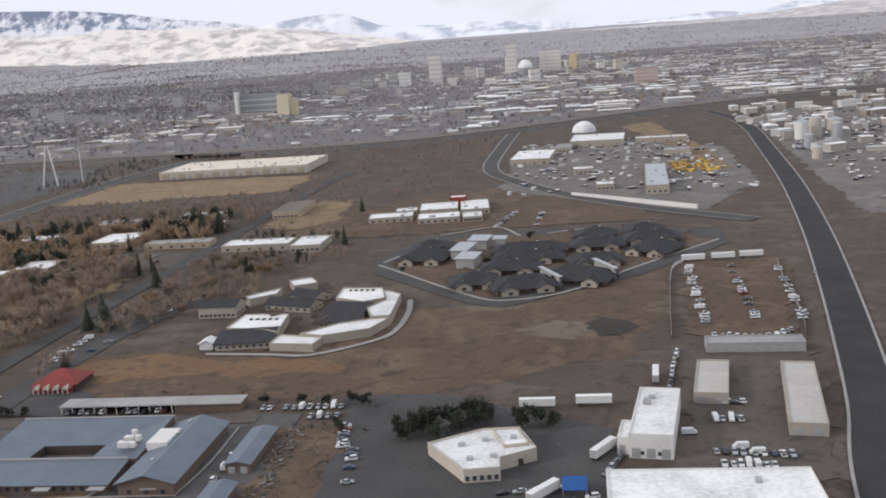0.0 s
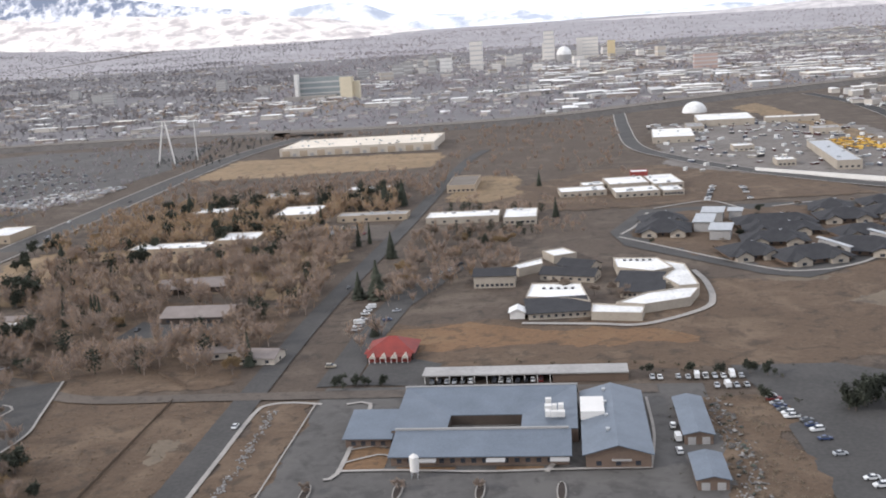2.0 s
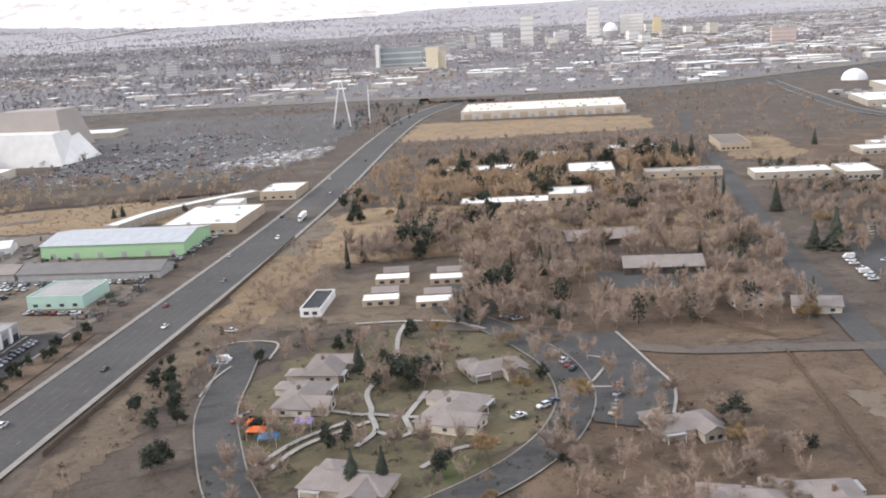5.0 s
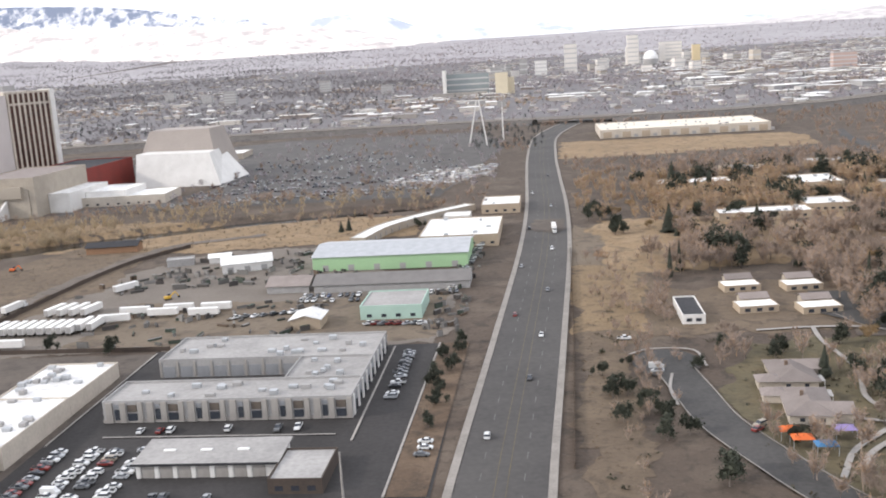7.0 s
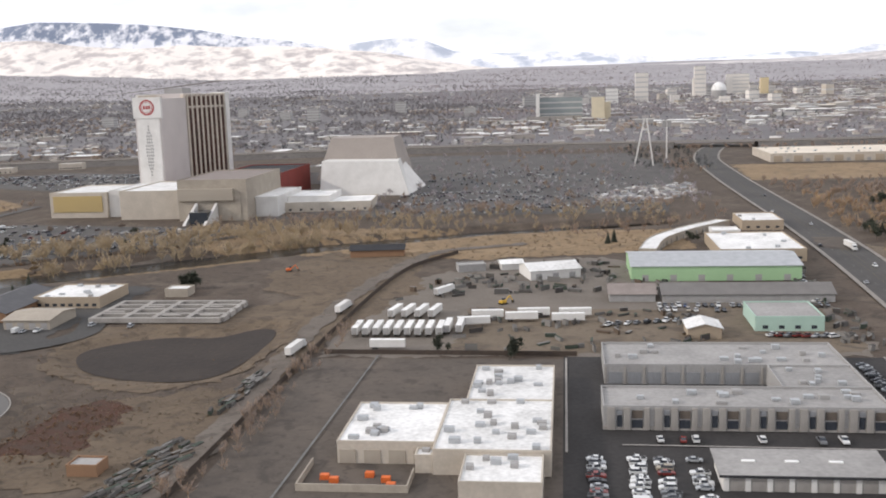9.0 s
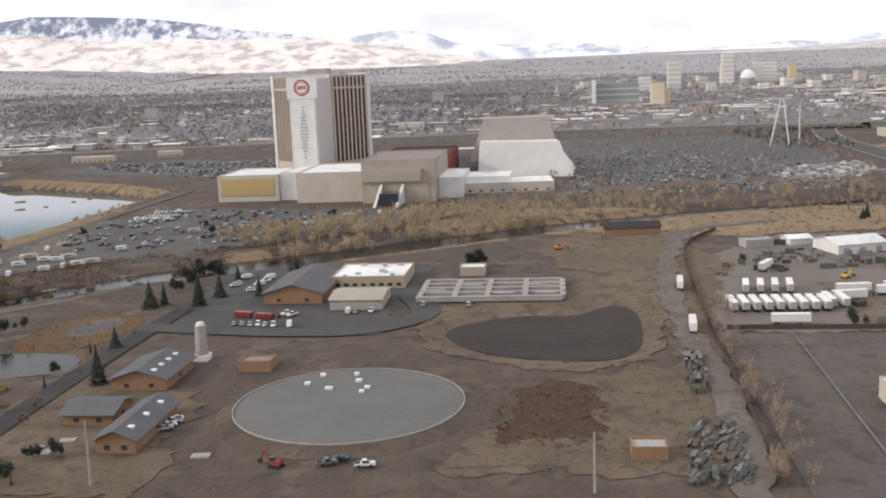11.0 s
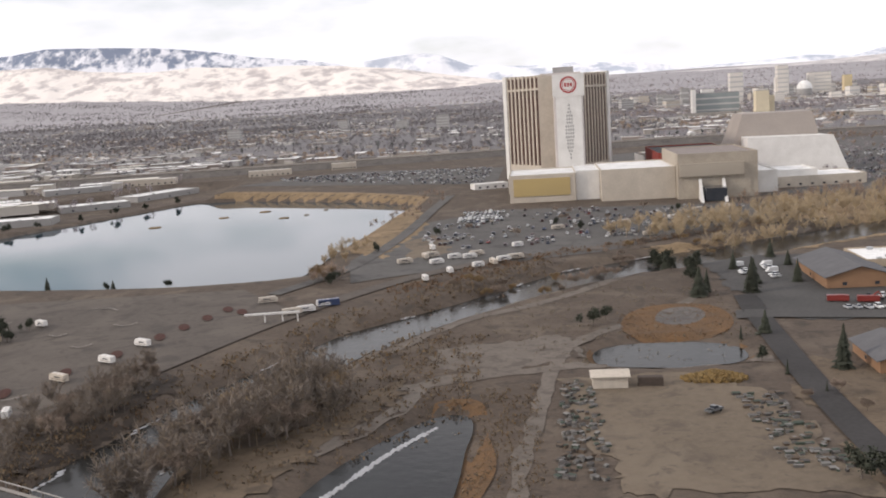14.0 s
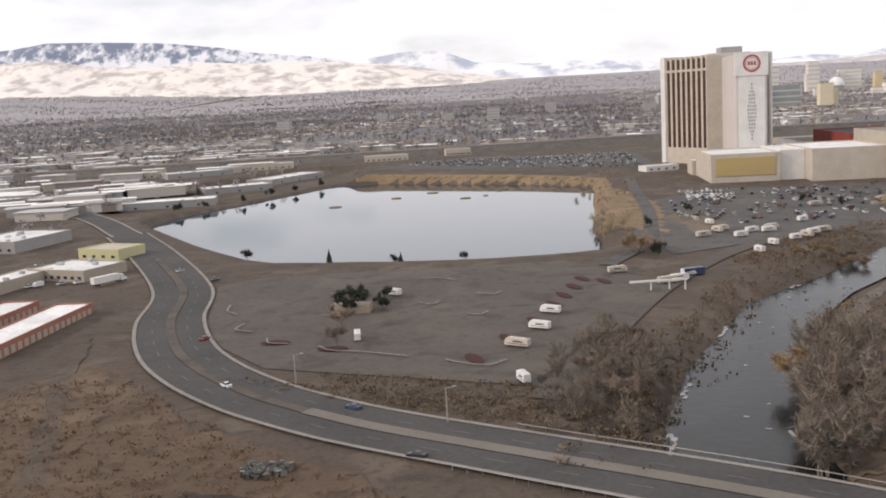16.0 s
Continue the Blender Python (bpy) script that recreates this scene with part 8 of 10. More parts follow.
TREE_H = {"b": 10.0, "g": 10.0, "s": 10.0, "c": 10.0, "p": 8.0}
PLANTED = []


def plant(kind, x, y, height):
    src = random.choice(KINDS[kind])
    k = height / TREE_H[kind]
    ob = copy_thing(src, pose(x, y, H(x, y) - 0.1, 0, 0, random.uniform(0, 360)))
    ob.scale = (k * random.uniform(0.9, 1.15), k * random.uniform(0.9, 1.15), k)
    PLANTED.append((x, y))


# marked conifers, one by one
for k, x, y, h in TREES:
    plant(k, x, y, h * 1.25)


def twig_stuff(name, x, y, z, height, radius, twigs, material, label, coarse=1.0):
    """Many bare trees: a leaning trunk, limbs fanning upwards and a fine haze of thin twigs on each."""
    n = len(x)
    def slivers(p, q, w):
        """Thin triangles from p to q, w wide at the foot."""
        d = np.cross(q - p, RNG.normal(size=q.shape))
        d *= w / (np.linalg.norm(d, axis=-1, keepdims=True) + 1e-9)
        return np.stack([p - d, p + d, q], -2).reshape(-1, 3)
    foot = np.stack([x, y, z - 0.3], -1)
    fork = foot + np.stack([RNG.normal(0, 0.03, n) * height, RNG.normal(0, 0.03, n) * height, height * RNG.uniform(0.16, 0.3, n)], -1)
    out = [slivers(foot, fork + (fork - foot) * 1.6, (height * 0.018)[:, None])]
    limbs = 9
    a = RNG.uniform(0, 2 * np.pi, (n, limbs)); r = RNG.uniform(0.25, 0.8, (n, limbs)) * radius[:, None]
    tip = np.stack([x[:, None] + r * np.cos(a), y[:, None] + r * np.sin(a), z[:, None] + height[:, None] * RNG.uniform(0.55, 0.98, (n, limbs)) - 0.25 * r], -1)
    base = np.repeat(fork[:, None], limbs, 1)
    out.append(slivers(base, tip, (height * 0.0065)[:, None, None]))
    k = max(4, twigs // limbs)
    t = RNG.uniform(0.3, 1.0, (n, limbs, k, 1))
    p = base[:, :, None] * (1 - t) + tip[:, :, None] * t
    d = RNG.normal(size=p.shape) * np.array([1, 1, 0.8]) + np.array([0, 0, 0.45]) + (tip - base)[:, :, None] / height[:, None, None, None]
    d /= np.linalg.norm(d, axis=-1, keepdims=True)
    q = p + d * (height[:, None, None] * RNG.uniform(0.10, 0.24, (n, limbs, k)))[..., None]
    out.append(slivers(p, q, (height * 0.0074 * coarse)[:, None, None, None]))
    v = np.concatenate(out)
    me = bpy.data.meshes.new(name)
    me.from_pydata(v.tolist(), [], np.arange(len(v)).reshape(-1, 3).tolist())
    me.materials.append(material)
    return tagged(new(name, me), label, "trees", kind="stuff")


def thicket(poly, n, h0, h1, material, label, avoid=(), leaves=70):
    """Bare trees past counting, joined: many fine twig clumps each."""
    xs_, ys_ = [p[0] for p in poly], [p[1] for p in poly]
    x, y = RNG.uniform(min(xs_), max(xs_), n * 4), RNG.uniform(min(ys_), max(ys_), n * 4)
    ok = poly_distance(x, y, poly) < 0
    for a, b, c, d in avoid:
        ok &= ~((x > a) & (x < c) & (y > b) & (y < d))
    x, y = x[ok][:n], y[ok][:n]
    h = RNG.uniform(h0, h1, len(x))
    twig_stuff("bare_trees", x, y, np.array([H(a, b) for a, b in zip(x, y)]), h, h * RNG.uniform(0.40, 0.56, len(x)), leaves * 4, material, label, 1.0 + max(0.0, (sum(ys_) / len(ys_) - 420) / 380))


def grove(kinds, poly, n, h0, h1, avoid=()):
    xs_, ys_ = [p[0] for p in poly], [p[1] for p in poly]
    made, tries = 0, 0
    while made < n and tries < n * 20:
        tries += 1
        x_, y_ = random.uniform(min(xs_), max(xs_)), random.uniform(min(ys_), max(ys_))
        if poly_distance(x_, y_, poly) > 0 or any(a < x_ < c and b < y_ < d for a, b, c, d in avoid):
            continue
        plant(random.choice(kinds), x_, y_, random.uniform(h0, h1))
        made += 1


KEEP_OUT = [(-500, 304, -464, 360), (-446, 286, -414, 322), (-470, 246, -440, 268), (-522, 256, -498, 282), (-432, 340, -408, 366), (-414, 226, -386, 246), (-370, 458, -326, 488), (-396, 516, -350, 548), (-484, 414, -438, 478), (-496, 300, -466, 360), (-447, 285, -415, 326), (-474, 242, -436, 268), (-292, 140, -278, 700), (-590, 100, -540, 1200), (-460, 598, -398, 646), (-404, 618, -368, 672), (-484, 728, -420, 778), (-388, 702, -348, 772), (-336, 690, -275, 732), (-266, 668, -180, 718), (-380, 436, -333, 470), (-345, 650, -283, 702), (-545, 540, -488, 830)]
P_twig = palette("twig_clumps", [(0.326, 0.256, 0.210), (0.282, 0.225, 0.189), (0.358, 0.273, 0.211), (0.250, 0.202, 0.174), (0.384, 0.250, 0.147), (0.301, 0.241, 0.202)], 1.0)
P_river = palette("riverside_twigs", [(0.20, 0.168, 0.142), (0.17, 0.145, 0.125), (0.22, 0.182, 0.15), (0.155, 0.132, 0.115), (0.225, 0.172, 0.118)], 1.0)
P_goldtwig = palette("golden_twig_clumps", [(0.44, 0.35, 0.235), (0.39, 0.315, 0.22), (0.33, 0.27, 0.20), (0.46, 0.345, 0.20)], 1.0)
P_garden = palette("brown_and_golden_twigs", [(0.345, 0.259, 0.190), (0.414, 0.287, 0.149), (0.310, 0.241, 0.190), (0.380, 0.230, 0.138), (0.460, 0.345, 0.207), (0.287, 0.230, 0.190)], 1.0)
WOOD_EDGE = [(-536, 650), (-515, 612), (-486, 600), (-450, 640), (-455, 830), (-530, 850), (-540, 700)]
thicket(WOOD_EDGE, 150, 6, 12, P_garden, "golden and brown bare trees beside an avenue", (), 60)
WOOD_A = [(-440, 385), (-300, 385), (-292, 470), (-300, 640), (-420, 640), (-530, 600), (-500, 490), (-440, 500)]
grove("bbbbbbg", WOOD_A, 58, 9, 14, KEEP_OUT)
grove("pps", WOOD_A, 12, 9, 16, KEEP_OUT)
thicket(WOOD_A, 430, 9, 16, P_twig, "bare grey brown trees round the houses", KEEP_OUT, 115)
thicket([(-530, 640), (-300, 640), (-290, 740), (-300, 800), (-530, 780)], 400, 8, 14, P_garden, "bare trees among flat roofed buildings", KEEP_OUT, 80)
grove("pps", [(-480, 640), (-300, 640), (-290, 740), (-300, 800), (-480, 780)], 14, 9, 15, KEEP_OUT)
thicket([(-530, 780), (-270, 780), (-270, 900), (-500, 860)], 240, 7, 12, P_twig, "bare trees behind the houses", KEEP_OUT, 55)
grove("bbbpg", [(-500, 250), (-330, 235), (-330, 280), (-385, 350), (-400, 400), (-500, 390)], 46, 5, 10, KEEP_OUT)
grove("bbg", [(-262, 480), (-190, 540), (-200, 660), (-262, 660)], 24, 7, 11, KEEP_OUT)
grove("bb", [(-175, 500), (-125, 478), (-140, 518), (-170, 515)], 9, 5, 8)
thicket([(-260, 720), (-120, 720), (-160, 770), (-250, 790)], 40, 5, 8, P_twig, "bare trees on an open slope", KEEP_OUT, 40)
thicket([(-290, 880), (-100, 880), (-100, 1340), (-290, 1340)], 160, 6, 10, P_twig, "bare trees below the freeway", (), 40)
thicket([(-800, 1310), (-100, 1310), (-100, 1380), (-800, 1360)], 130, 5, 8, P_twig, "bare trees along the freeway", (), 36)
thicket([(-500, 250), (-330, 235), (-330, 280), (-385, 350), (-400, 400), (-500, 390)], 90, 6, 12, P_twig, "bare garden trees round the crescent", KEEP_OUT, 120)
thicket([(-530, 300), (-520, 300), (-500, 480), (-520, 620), (-540, 600)], 50, 4, 7, P_twig, "bare trees along a grass strip", KEEP_OUT)
thicket([(-262, 480), (-190, 540), (-200, 660), (-262, 660)], 70, 7, 13, P_twig, "bare trees beside a street", KEEP_OUT, 110)
thicket([(-250, 640), (-150, 640), (-150, 680), (-250, 690)], 40, 5, 8, P_twig, "bare trees before low buildings", KEEP_OUT)
for kind, spots in (("s", ((-456, 710, 15), (-441, 744, 16), (-485, 584, 10), (-478, 541, 13), (-473, 536, 14), (-475, 722, 12), (-404, 691, 13))), ("p", ((-466, 501, 12), (-528, 667, 10), (-523, 647, 11), (-465, 641, 10), (-435, 602, 10), (-442, 636, 11), (-519, 593, 8), (-514, 597, 8), (-531, 361, 5), (-497, 379, 6))),
                    ("g", ((-503, 674, 9), (-483, 628, 9), (-498, 609, 7), (-437, 699, 10), (-459, 550, 10), (-515, 652, 9)))):
    for x, y, h in spots:
        plant(kind, x, y, h)
thicket([(-518, 405), (-513, 405), (-503, 480), (-492, 500), (-508, 492), (-516, 455)], 26, 5, 9, P_twig, "purple brown bushes along a garden edge", (), 90)
for kind, x, y, h in (("p", -1336, 419, 7), ("p", -1330, 421, 8), ("p", -1333, 424, 7), ("p", -1320, 427, 6), ("b", -1326, 357, 10)):
    plant(kind, x, y, h)
thicket([(-1224, 500), (-1208, 500), (-1206, 516), (-1220, 520)], 9, 7, 10, P_twig, "bare trees at a lake corner", (), 110)
plant("p", -1208, 498, 7)
# river woods
for x, y in ((-1100, 469), (-1096, 474), (-1092, 477), (-1087, 481), (-1082, 486), (-1077, 490)):
    plant("b", x, y, random.uniform(6, 8))
RIVERWOOD = [(-1210, 252), (-1202, 252), (-1188, 268), (-1164, 306), (-1167, 332), (-1187, 338), (-1200, 305)]
grove("bbbg", RIVERWOOD, 12, 10, 15)
thicket(RIVERWOOD, 70, 10, 18, P_river, "bare riverside trees and saplings", (), 120)
grove("bbb", [(-1262, 275), (-1240, 268), (-1230, 330), (-1240, 358), (-1257, 335)], 10, 6, 11)
thicket([(-1262, 275), (-1240, 268), (-1230, 330), (-1240, 360), (-1257, 335)], 60, 6, 11, P_river, "bare saplings on the river bank", (), 90)
grove("bbg", [(-1165, 470), (-1080, 555), (-1030, 590), (-1000, 580), (-1060, 515), (-1120, 455)], 30, 4, 7)
thicket([(-1010, 555), (-880, 650), (-850, 700), (-960, 700), (-1080, 610)], 230, 8, 13, P_goldtwig, "tall golden cottonwoods along the river", (), 55)
thicket([(-880, 660), (-640, 735), (-610, 800), (-700, 790), (-900, 745)], 170, 5, 9, P_goldtwig, "golden and grey riverside trees", (), 40)
thicket([(-980, 690), (-850, 745), (-640, 790), (-620, 830), (-850, 790), (-990, 730)], 170, 5, 9, P_twig, "bare trees before the hotel lots", (), 40)
thicket([(-700, 640), (-600, 720), (-600, 790), (-760, 720)], 50, 4, 8, P_twig, "bare trees on the river terrace", (), 60)
thicket([(-822, 262), (-810, 262), (-804, 430), (-812, 430)], 60, 4, 8, P_twig, "bare saplings along a fence", (), 60)
thicket([(-1240, 700), (-1195, 700), (-1180, 860), (-1215, 900)], 30, 3, 6, P_twig, "bare bushes along the lake shore", (), 50)
grove("p", [(-602, 300), (-596, 300), (-590, 395), (-600, 395)], 12, 4, 7)
for x, y, h in ((-541, 352, 6), (-536, 340, 6), (-534, 333, 7), (-529, 322, 7), (-524, 310, 7), (-519, 300, 7), (-526, 316, 6), (-512, 272, 8)):
    plant("p", x, y, h)
thicket([(-546, 230), (-528, 230), (-522, 400), (-512, 480), (-545, 560)], 60, 3, 7, P_twig, "bare bushes along an avenue verge", KEEP_OUT)
thicket([(-620, 1110), (-600, 1040), (-560, 1040), (-580, 1160)], 24, 4, 7, P_twig, "bare trees by a sign mast", (), 50)

# scrub and brush past counting
def brush(n, poly, h0, h1, material, label, size=0.62, leaves=8):
    xs_, ys_ = [p[0] for p in poly], [p[1] for p in poly]
    x, y = RNG.uniform(min(xs_), max(xs_), n), RNG.uniform(min(ys_), max(ys_), n)
    k = poly_distance(x, y, poly) < 0
    x, y = x[k], y[k]
    h = RNG.uniform(h0, h1, len(x))
    bush_stuff("brush", x, y, h, h * RNG.uniform(0.7, 1.3, len(x)), leaves, size, material, label)


P_brush = palette("dry_brush", [(0.145, 0.104, 0.066), (0.12, 0.092, 0.068), (0.165, 0.108, 0.058), (0.10, 0.08, 0.064), (0.17, 0.13, 0.085)], 1.0)
P_shrub = palette("evergreen_shrubs", [(0.05, 0.05, 0.036), (0.07, 0.066, 0.045), (0.10, 0.08, 0.055)], 1.0)
P_red = palette("rust_brush", [(0.17, 0.098, 0.052), (0.14, 0.085, 0.05), (0.13, 0.096, 0.068), (0.155, 0.098, 0.058)], 1.0)
P_sage = palette("grey_sage", [(0.18, 0.15, 0.115), (0.15, 0.125, 0.098), (0.21, 0.17, 0.12)], 1.0)
brush(3800, [(-1262, 255), (-1233, 250), (-1228, 300), (-1180, 415), (-1100, 525), (-1110, 540), (-1190, 440), (-1240, 330)], 1.0, 2.6, P_brush, "rusty brush on the river bank")
brush(1000, [(-1196, 240), (-1130, 300), (-1130, 390), (-1160, 415), (-1195, 330)], 0.8, 2.4, P_brush, "tangled brush below riverside trees")
brush(2600, [(-1430, 190), (-1420, 320), (-1385, 330), (-1330, 272), (-1290, 240), (-1290, 200)], 0.6, 1.7, P_red, "clumps of dry brush on waste ground")
brush(1500, [(-1360, 328), (-1262, 300), (-1258, 280), (-1320, 305)], 0.6, 1.5, P_brush, "dry brush on a road bank")
brush(260, [(-890, 285), (-860, 285), (-855, 335), (-888, 335)], 0.4, 1.2, P_red, "rust red winter brush", 0.9)
brush(700, [(-905, 268), (-830, 268), (-832, 355), (-905, 352)], 0.4, 1.0, P_sage, "grey sage brush")
brush(900, [(-395, 210), (-292, 210), (-292, 355), (-395, 355)], 0.3, 0.8, P_sage, "low scrub in a fallow field")
brush(900, [(-250, 385), (40, 390), (50, 590), (-60, 515), (-130, 470), (-250, 450)], 0.3, 0.8, P_sage, "tufts of dry grass in a field")
brush(420, [(-116, 262), (-90, 262), (-92, 352), (-116, 352)], 0.5, 1.4, P_sage, "weeds in a vacant strip")
brush(500, grown(POND_B, 3), 0.3, 0.8, P_red, "orange reeds round a pond")
brush(600, [(-1130, 215), (-1108, 215), (-1112, 330), (-1128, 330)], 0.5, 1.4, P_brush, "orange reeds along a pond")
brush(900, [(-1110, 345), (-1040, 360), (-1040, 450), (-1080, 490), (-1140, 430)], 0.4, 1.1, P_sage, "low scrub between ponds")
brush(900, [(-960, 700), (-640, 690), (-640, 620), (-760, 590), (-850, 600), (-960, 640)], 0.5, 1.6, P_brush, "dry brush on a river terrace")
brush(500, [(-1240, 545), (-1400, 545), (-1400, 530), (-1230, 525)], 0.4, 1.0, P_sage, "dry weeds along a dike")
brush(1500, [(-1300, 296), (-1253, 274), (-1235, 266), (-1232, 300), (-1262, 312), (-1330, 330)], 0.6, 1.8, P_brush, "dry brush between a road and a river")
brush(3600, [(-1165, 470), (-1110, 540), (-1030, 590), (-960, 640), (-970, 655), (-1060, 585), (-1130, 550), (-1185, 470)], 1.0, 2.4, P_red, "rust coloured brush along the river bank")
brush(900, [(-548, 205), (-548, 620), (-528, 620), (-500, 440), (-530, 380), (-532, 200)], 0.3, 0.9, P_brush, "dry weeds on a verge")
brush(900, [(-395, 362), (-292, 358), (-292, 200), (-420, 200)], 0.3, 0.9, P_brush, "dry brush tufts in a fallow field")
brush(700, [(-905, 268), (-822, 268), (-815, 400), (-800, 600), (-860, 620), (-870, 520), (-830, 470), (-828, 360)], 0.4, 1.2, P_brush, "dry brush along a bank")
brush(900, grown(POND_D, 16), 0.3, 1.0, P_brush, "dry weeds round a drained pond")
brush(900, [(-980, 250), (-900, 250), (-840, 300), (-840, 360), (-900, 360), (-980, 400)], 0.3, 0.9, P_sage, "grey weeds round a reservoir")
brush(2600, [(-1240, 300), (-1196, 380), (-1130, 480), (-1118, 470), (-1165, 395), (-1200, 330)], 0.6, 1.8, P_red, "rusty brush above the water")
for x, y in ((-1490, 838), (-1478, 880), (-1466, 918), (-1452, 962), (-1512, 806), (-1526, 784)):
    plant("p", x - 8, y + 6, random.uniform(5, 8))
for x, y in ((-1330, 522), (-1296, 518)):
    plant("p", x, y, 5)
thicket([(-1232, 560), (-1210, 556), (-1206, 610), (-1228, 640)], 24, 5, 9, P_goldtwig, "golden willows on the lake shore", (), 80)
grove("bbpb", [(-118, 600), (-60, 540), (-38, 528), (30, 585), (90, 660), (60, 712), (-100, 708)], 18, 3, 6, [(x0, y0, x1, y1) for x0, y0, x1, y1, al in DARK])
thicket([(-262, 390), (-246, 392), (-240, 480), (-215, 560), (-262, 640)], 30, 6, 11, P_twig, "bare trees along a street", KEEP_OUT)
grove("bbp", [(-1170, 600), (-1000, 640), (-960, 705), (-1130, 740), (-1180, 690)], 16, 4, 7)
thicket([(-860, 800), (-700, 790), (-650, 900), (-640, 1250), (-860, 1250)], 60, 5, 8, P_twig, "bare trees in a hotel car park", (), 50)
brush(420, [(-500, 250), (-330, 235), (-330, 280), (-385, 350), (-400, 400), (-500, 390)], 0.6, 1.8, P_shrub, "dark garden shrubs and hedges", 0.7, 14)
brush(70, [(-546, 225), (-528, 225), (-520, 330), (-540, 560)], 0.8, 2.0, P_shrub, "dark verge shrubs", 0.7, 14)
brush(160, [(-130, 262), (-60, 380), (-100, 392), (-240, 396), (-130, 385)], 0.8, 1.8, P_shrub, "dark shrubs along a car park", 0.7, 14)
grove("pcb", [(-1036, 250), (-1022, 250), (-1030, 330), (-1046, 400), (-1056, 400), (-1044, 330)], 9, 3, 6)
grove("ppc", [(-1012, 250), (-1000, 250), (-1002, 276), (-1014, 290)], 3, 3, 6)
grove("pps", [(-1060, 470), (-1040, 470), (-1034, 540), (-1056, 545)], 9, 6, 10)
for x, y, h in ((-452, 338, 9), (-446, 329, 8), (-459, 346, 8), (-440, 338, 7), (-476, 372, 7), (-508, 356, 6)):
    plant("p", x, y, h)
thicket(ellipse(-452, 338, 20, 16), 14, 8, 12, P_twig, "large bare trees in a garden green", KEEP_OUT)
P_conifer = palette("dark_conifers", [(0.034, 0.040, 0.029), (0.046, 0.050, 0.036), (0.028, 0.034, 0.026), (0.06, 0.056, 0.04)], 1.0)
for poly, n, h0, h1 in (([(-530, 640), (-300, 640), (-290, 740), (-300, 860), (-480, 830), (-480, 640)], 80, 8, 15), (WOOD_A, 26, 8, 15), ([(-262, 640), (-180, 640), (-180, 730), (-262, 760)], 26, 5, 9)):
    x, y = RNG.uniform(min(p[0] for p in poly), max(p[0] for p in poly), n * 4), RNG.uniform(min(p[1] for p in poly), max(p[1] for p in poly), n * 4)
    ok = poly_distance(x, y, poly) < 0
    for a, b, c, d in KEEP_OUT:
        ok &= ~((x > a) & (x < c) & (y > b) & (y < d))
    x, y = x[ok][:n], y[ok][:n]
    h = RNG.uniform(h0, h1, len(x))
    clump_stuff("conifers", x, y, plain(x, y), h, h * RNG.uniform(0.22, 0.4, len(x)), 150, 0.5, P_conifer, "dark conifers among bare trees and roofs", low=0.05)
thicket([(-545, 860), (-300, 880), (-300, 960), (-545, 950)], 130, 5, 9, P_twig, "bare trees before a warehouse field", KEEP_OUT, 45)

# ---- vehicles ----
PAINT = {"white": (0.66, 0.66, 0.65), "silver": (0.36, 0.37, 0.38), "black": (0.025, 0.025, 0.028), "grey": (0.13, 0.135, 0.14), "red": (0.19, 0.03, 0.025), "blue": (0.04, 0.06, 0.13), "tan": (0.30, 0.26, 0.20)}
PAINTS = {k: mat(k + "_car_paint", v, tuple(0.9 * c for c in v), 0.3, 3.0, 0.3, spec=0.5) for k, v in PAINT.items()}
WHEEL = Shape()
for i in range(12):
    a0, a1 = 2 * math.pi * i / 12, 2 * math.pi * (i + 1) / 12
    WHEEL.add([(0.33 * math.cos(a0), -0.12, 0.33 * math.sin(a0)), (0.33 * math.cos(a1), -0.12, 0.33 * math.sin(a1)), (0.33 * math.cos(a1), 0.12, 0.33 * math.sin(a1)), (0.33 * math.cos(a0), 0.12, 0.33 * math.sin(a0))], [(0, 1, 2, 3)])
ring12 = [(0.33 * math.cos(2 * math.pi * i / 12), 0.33 * math.sin(2 * math.pi * i / 12)) for i in range(12)]
k0 = len(WHEEL.v)
WHEEL.add([(x, -0.12, z) for x, z in ring12] + [(x, 0.12, z) for x, z in ring12], [tuple(range(12)), tuple(range(12, 24))[::-1]] + [(i, 12 + i, 12 + (i + 1) % 12, (i + 1) % 12) for i in range(12)])
WHEEL.v, WHEEL.f = WHEEL.v[k0:], [tuple(i - k0 for i in f) for f in WHEEL.f[12:]]
WHEEL_ME = WHEEL.mesh("wheel", M_rubber)
FAR = [False]


def wheels(root, xs_, half, k=1.0):
    """Four or more wheels; the far stock has one dark underbody in their stead."""
    if FAR[0]:
        part("underbody", Shape().box(min(xs_) - 0.4, -half, 0.02, max(xs_) + 0.4, half, 0.5), M_rubber, root)
        return
    for x in xs_:
        for s in (-1, 1):
            w = new("wheel", WHEEL_ME); w.parent = root
            w.matrix_basis = Matrix.LocRotScale((x, s * half, 0.33 * k), None, (k, 1, k))


def loft(sections):
    """A body along x from (x, half width at sill, half width at top, z low, z high) sections."""
    s = Shape()
    vs = []
    for x, a, b, z0, z1 in sections:
        vs += [(x, -a, z0), (x, a, z0), (x, b, z1), (x, -b, z1)]
    n_ = len(sections)
    fs = [(0, 3, 2, 1), (4 * n_ - 4, 4 * n_ - 3, 4 * n_ - 2, 4 * n_ - 1)]
    for i in range(n_ - 1):
        k = 4 * i
        fs += [(k + j, k + (j + 1) % 4, k + 4 + (j + 1) % 4, k + 4 + j) for j in range(4)]
    return s.add(vs, fs)


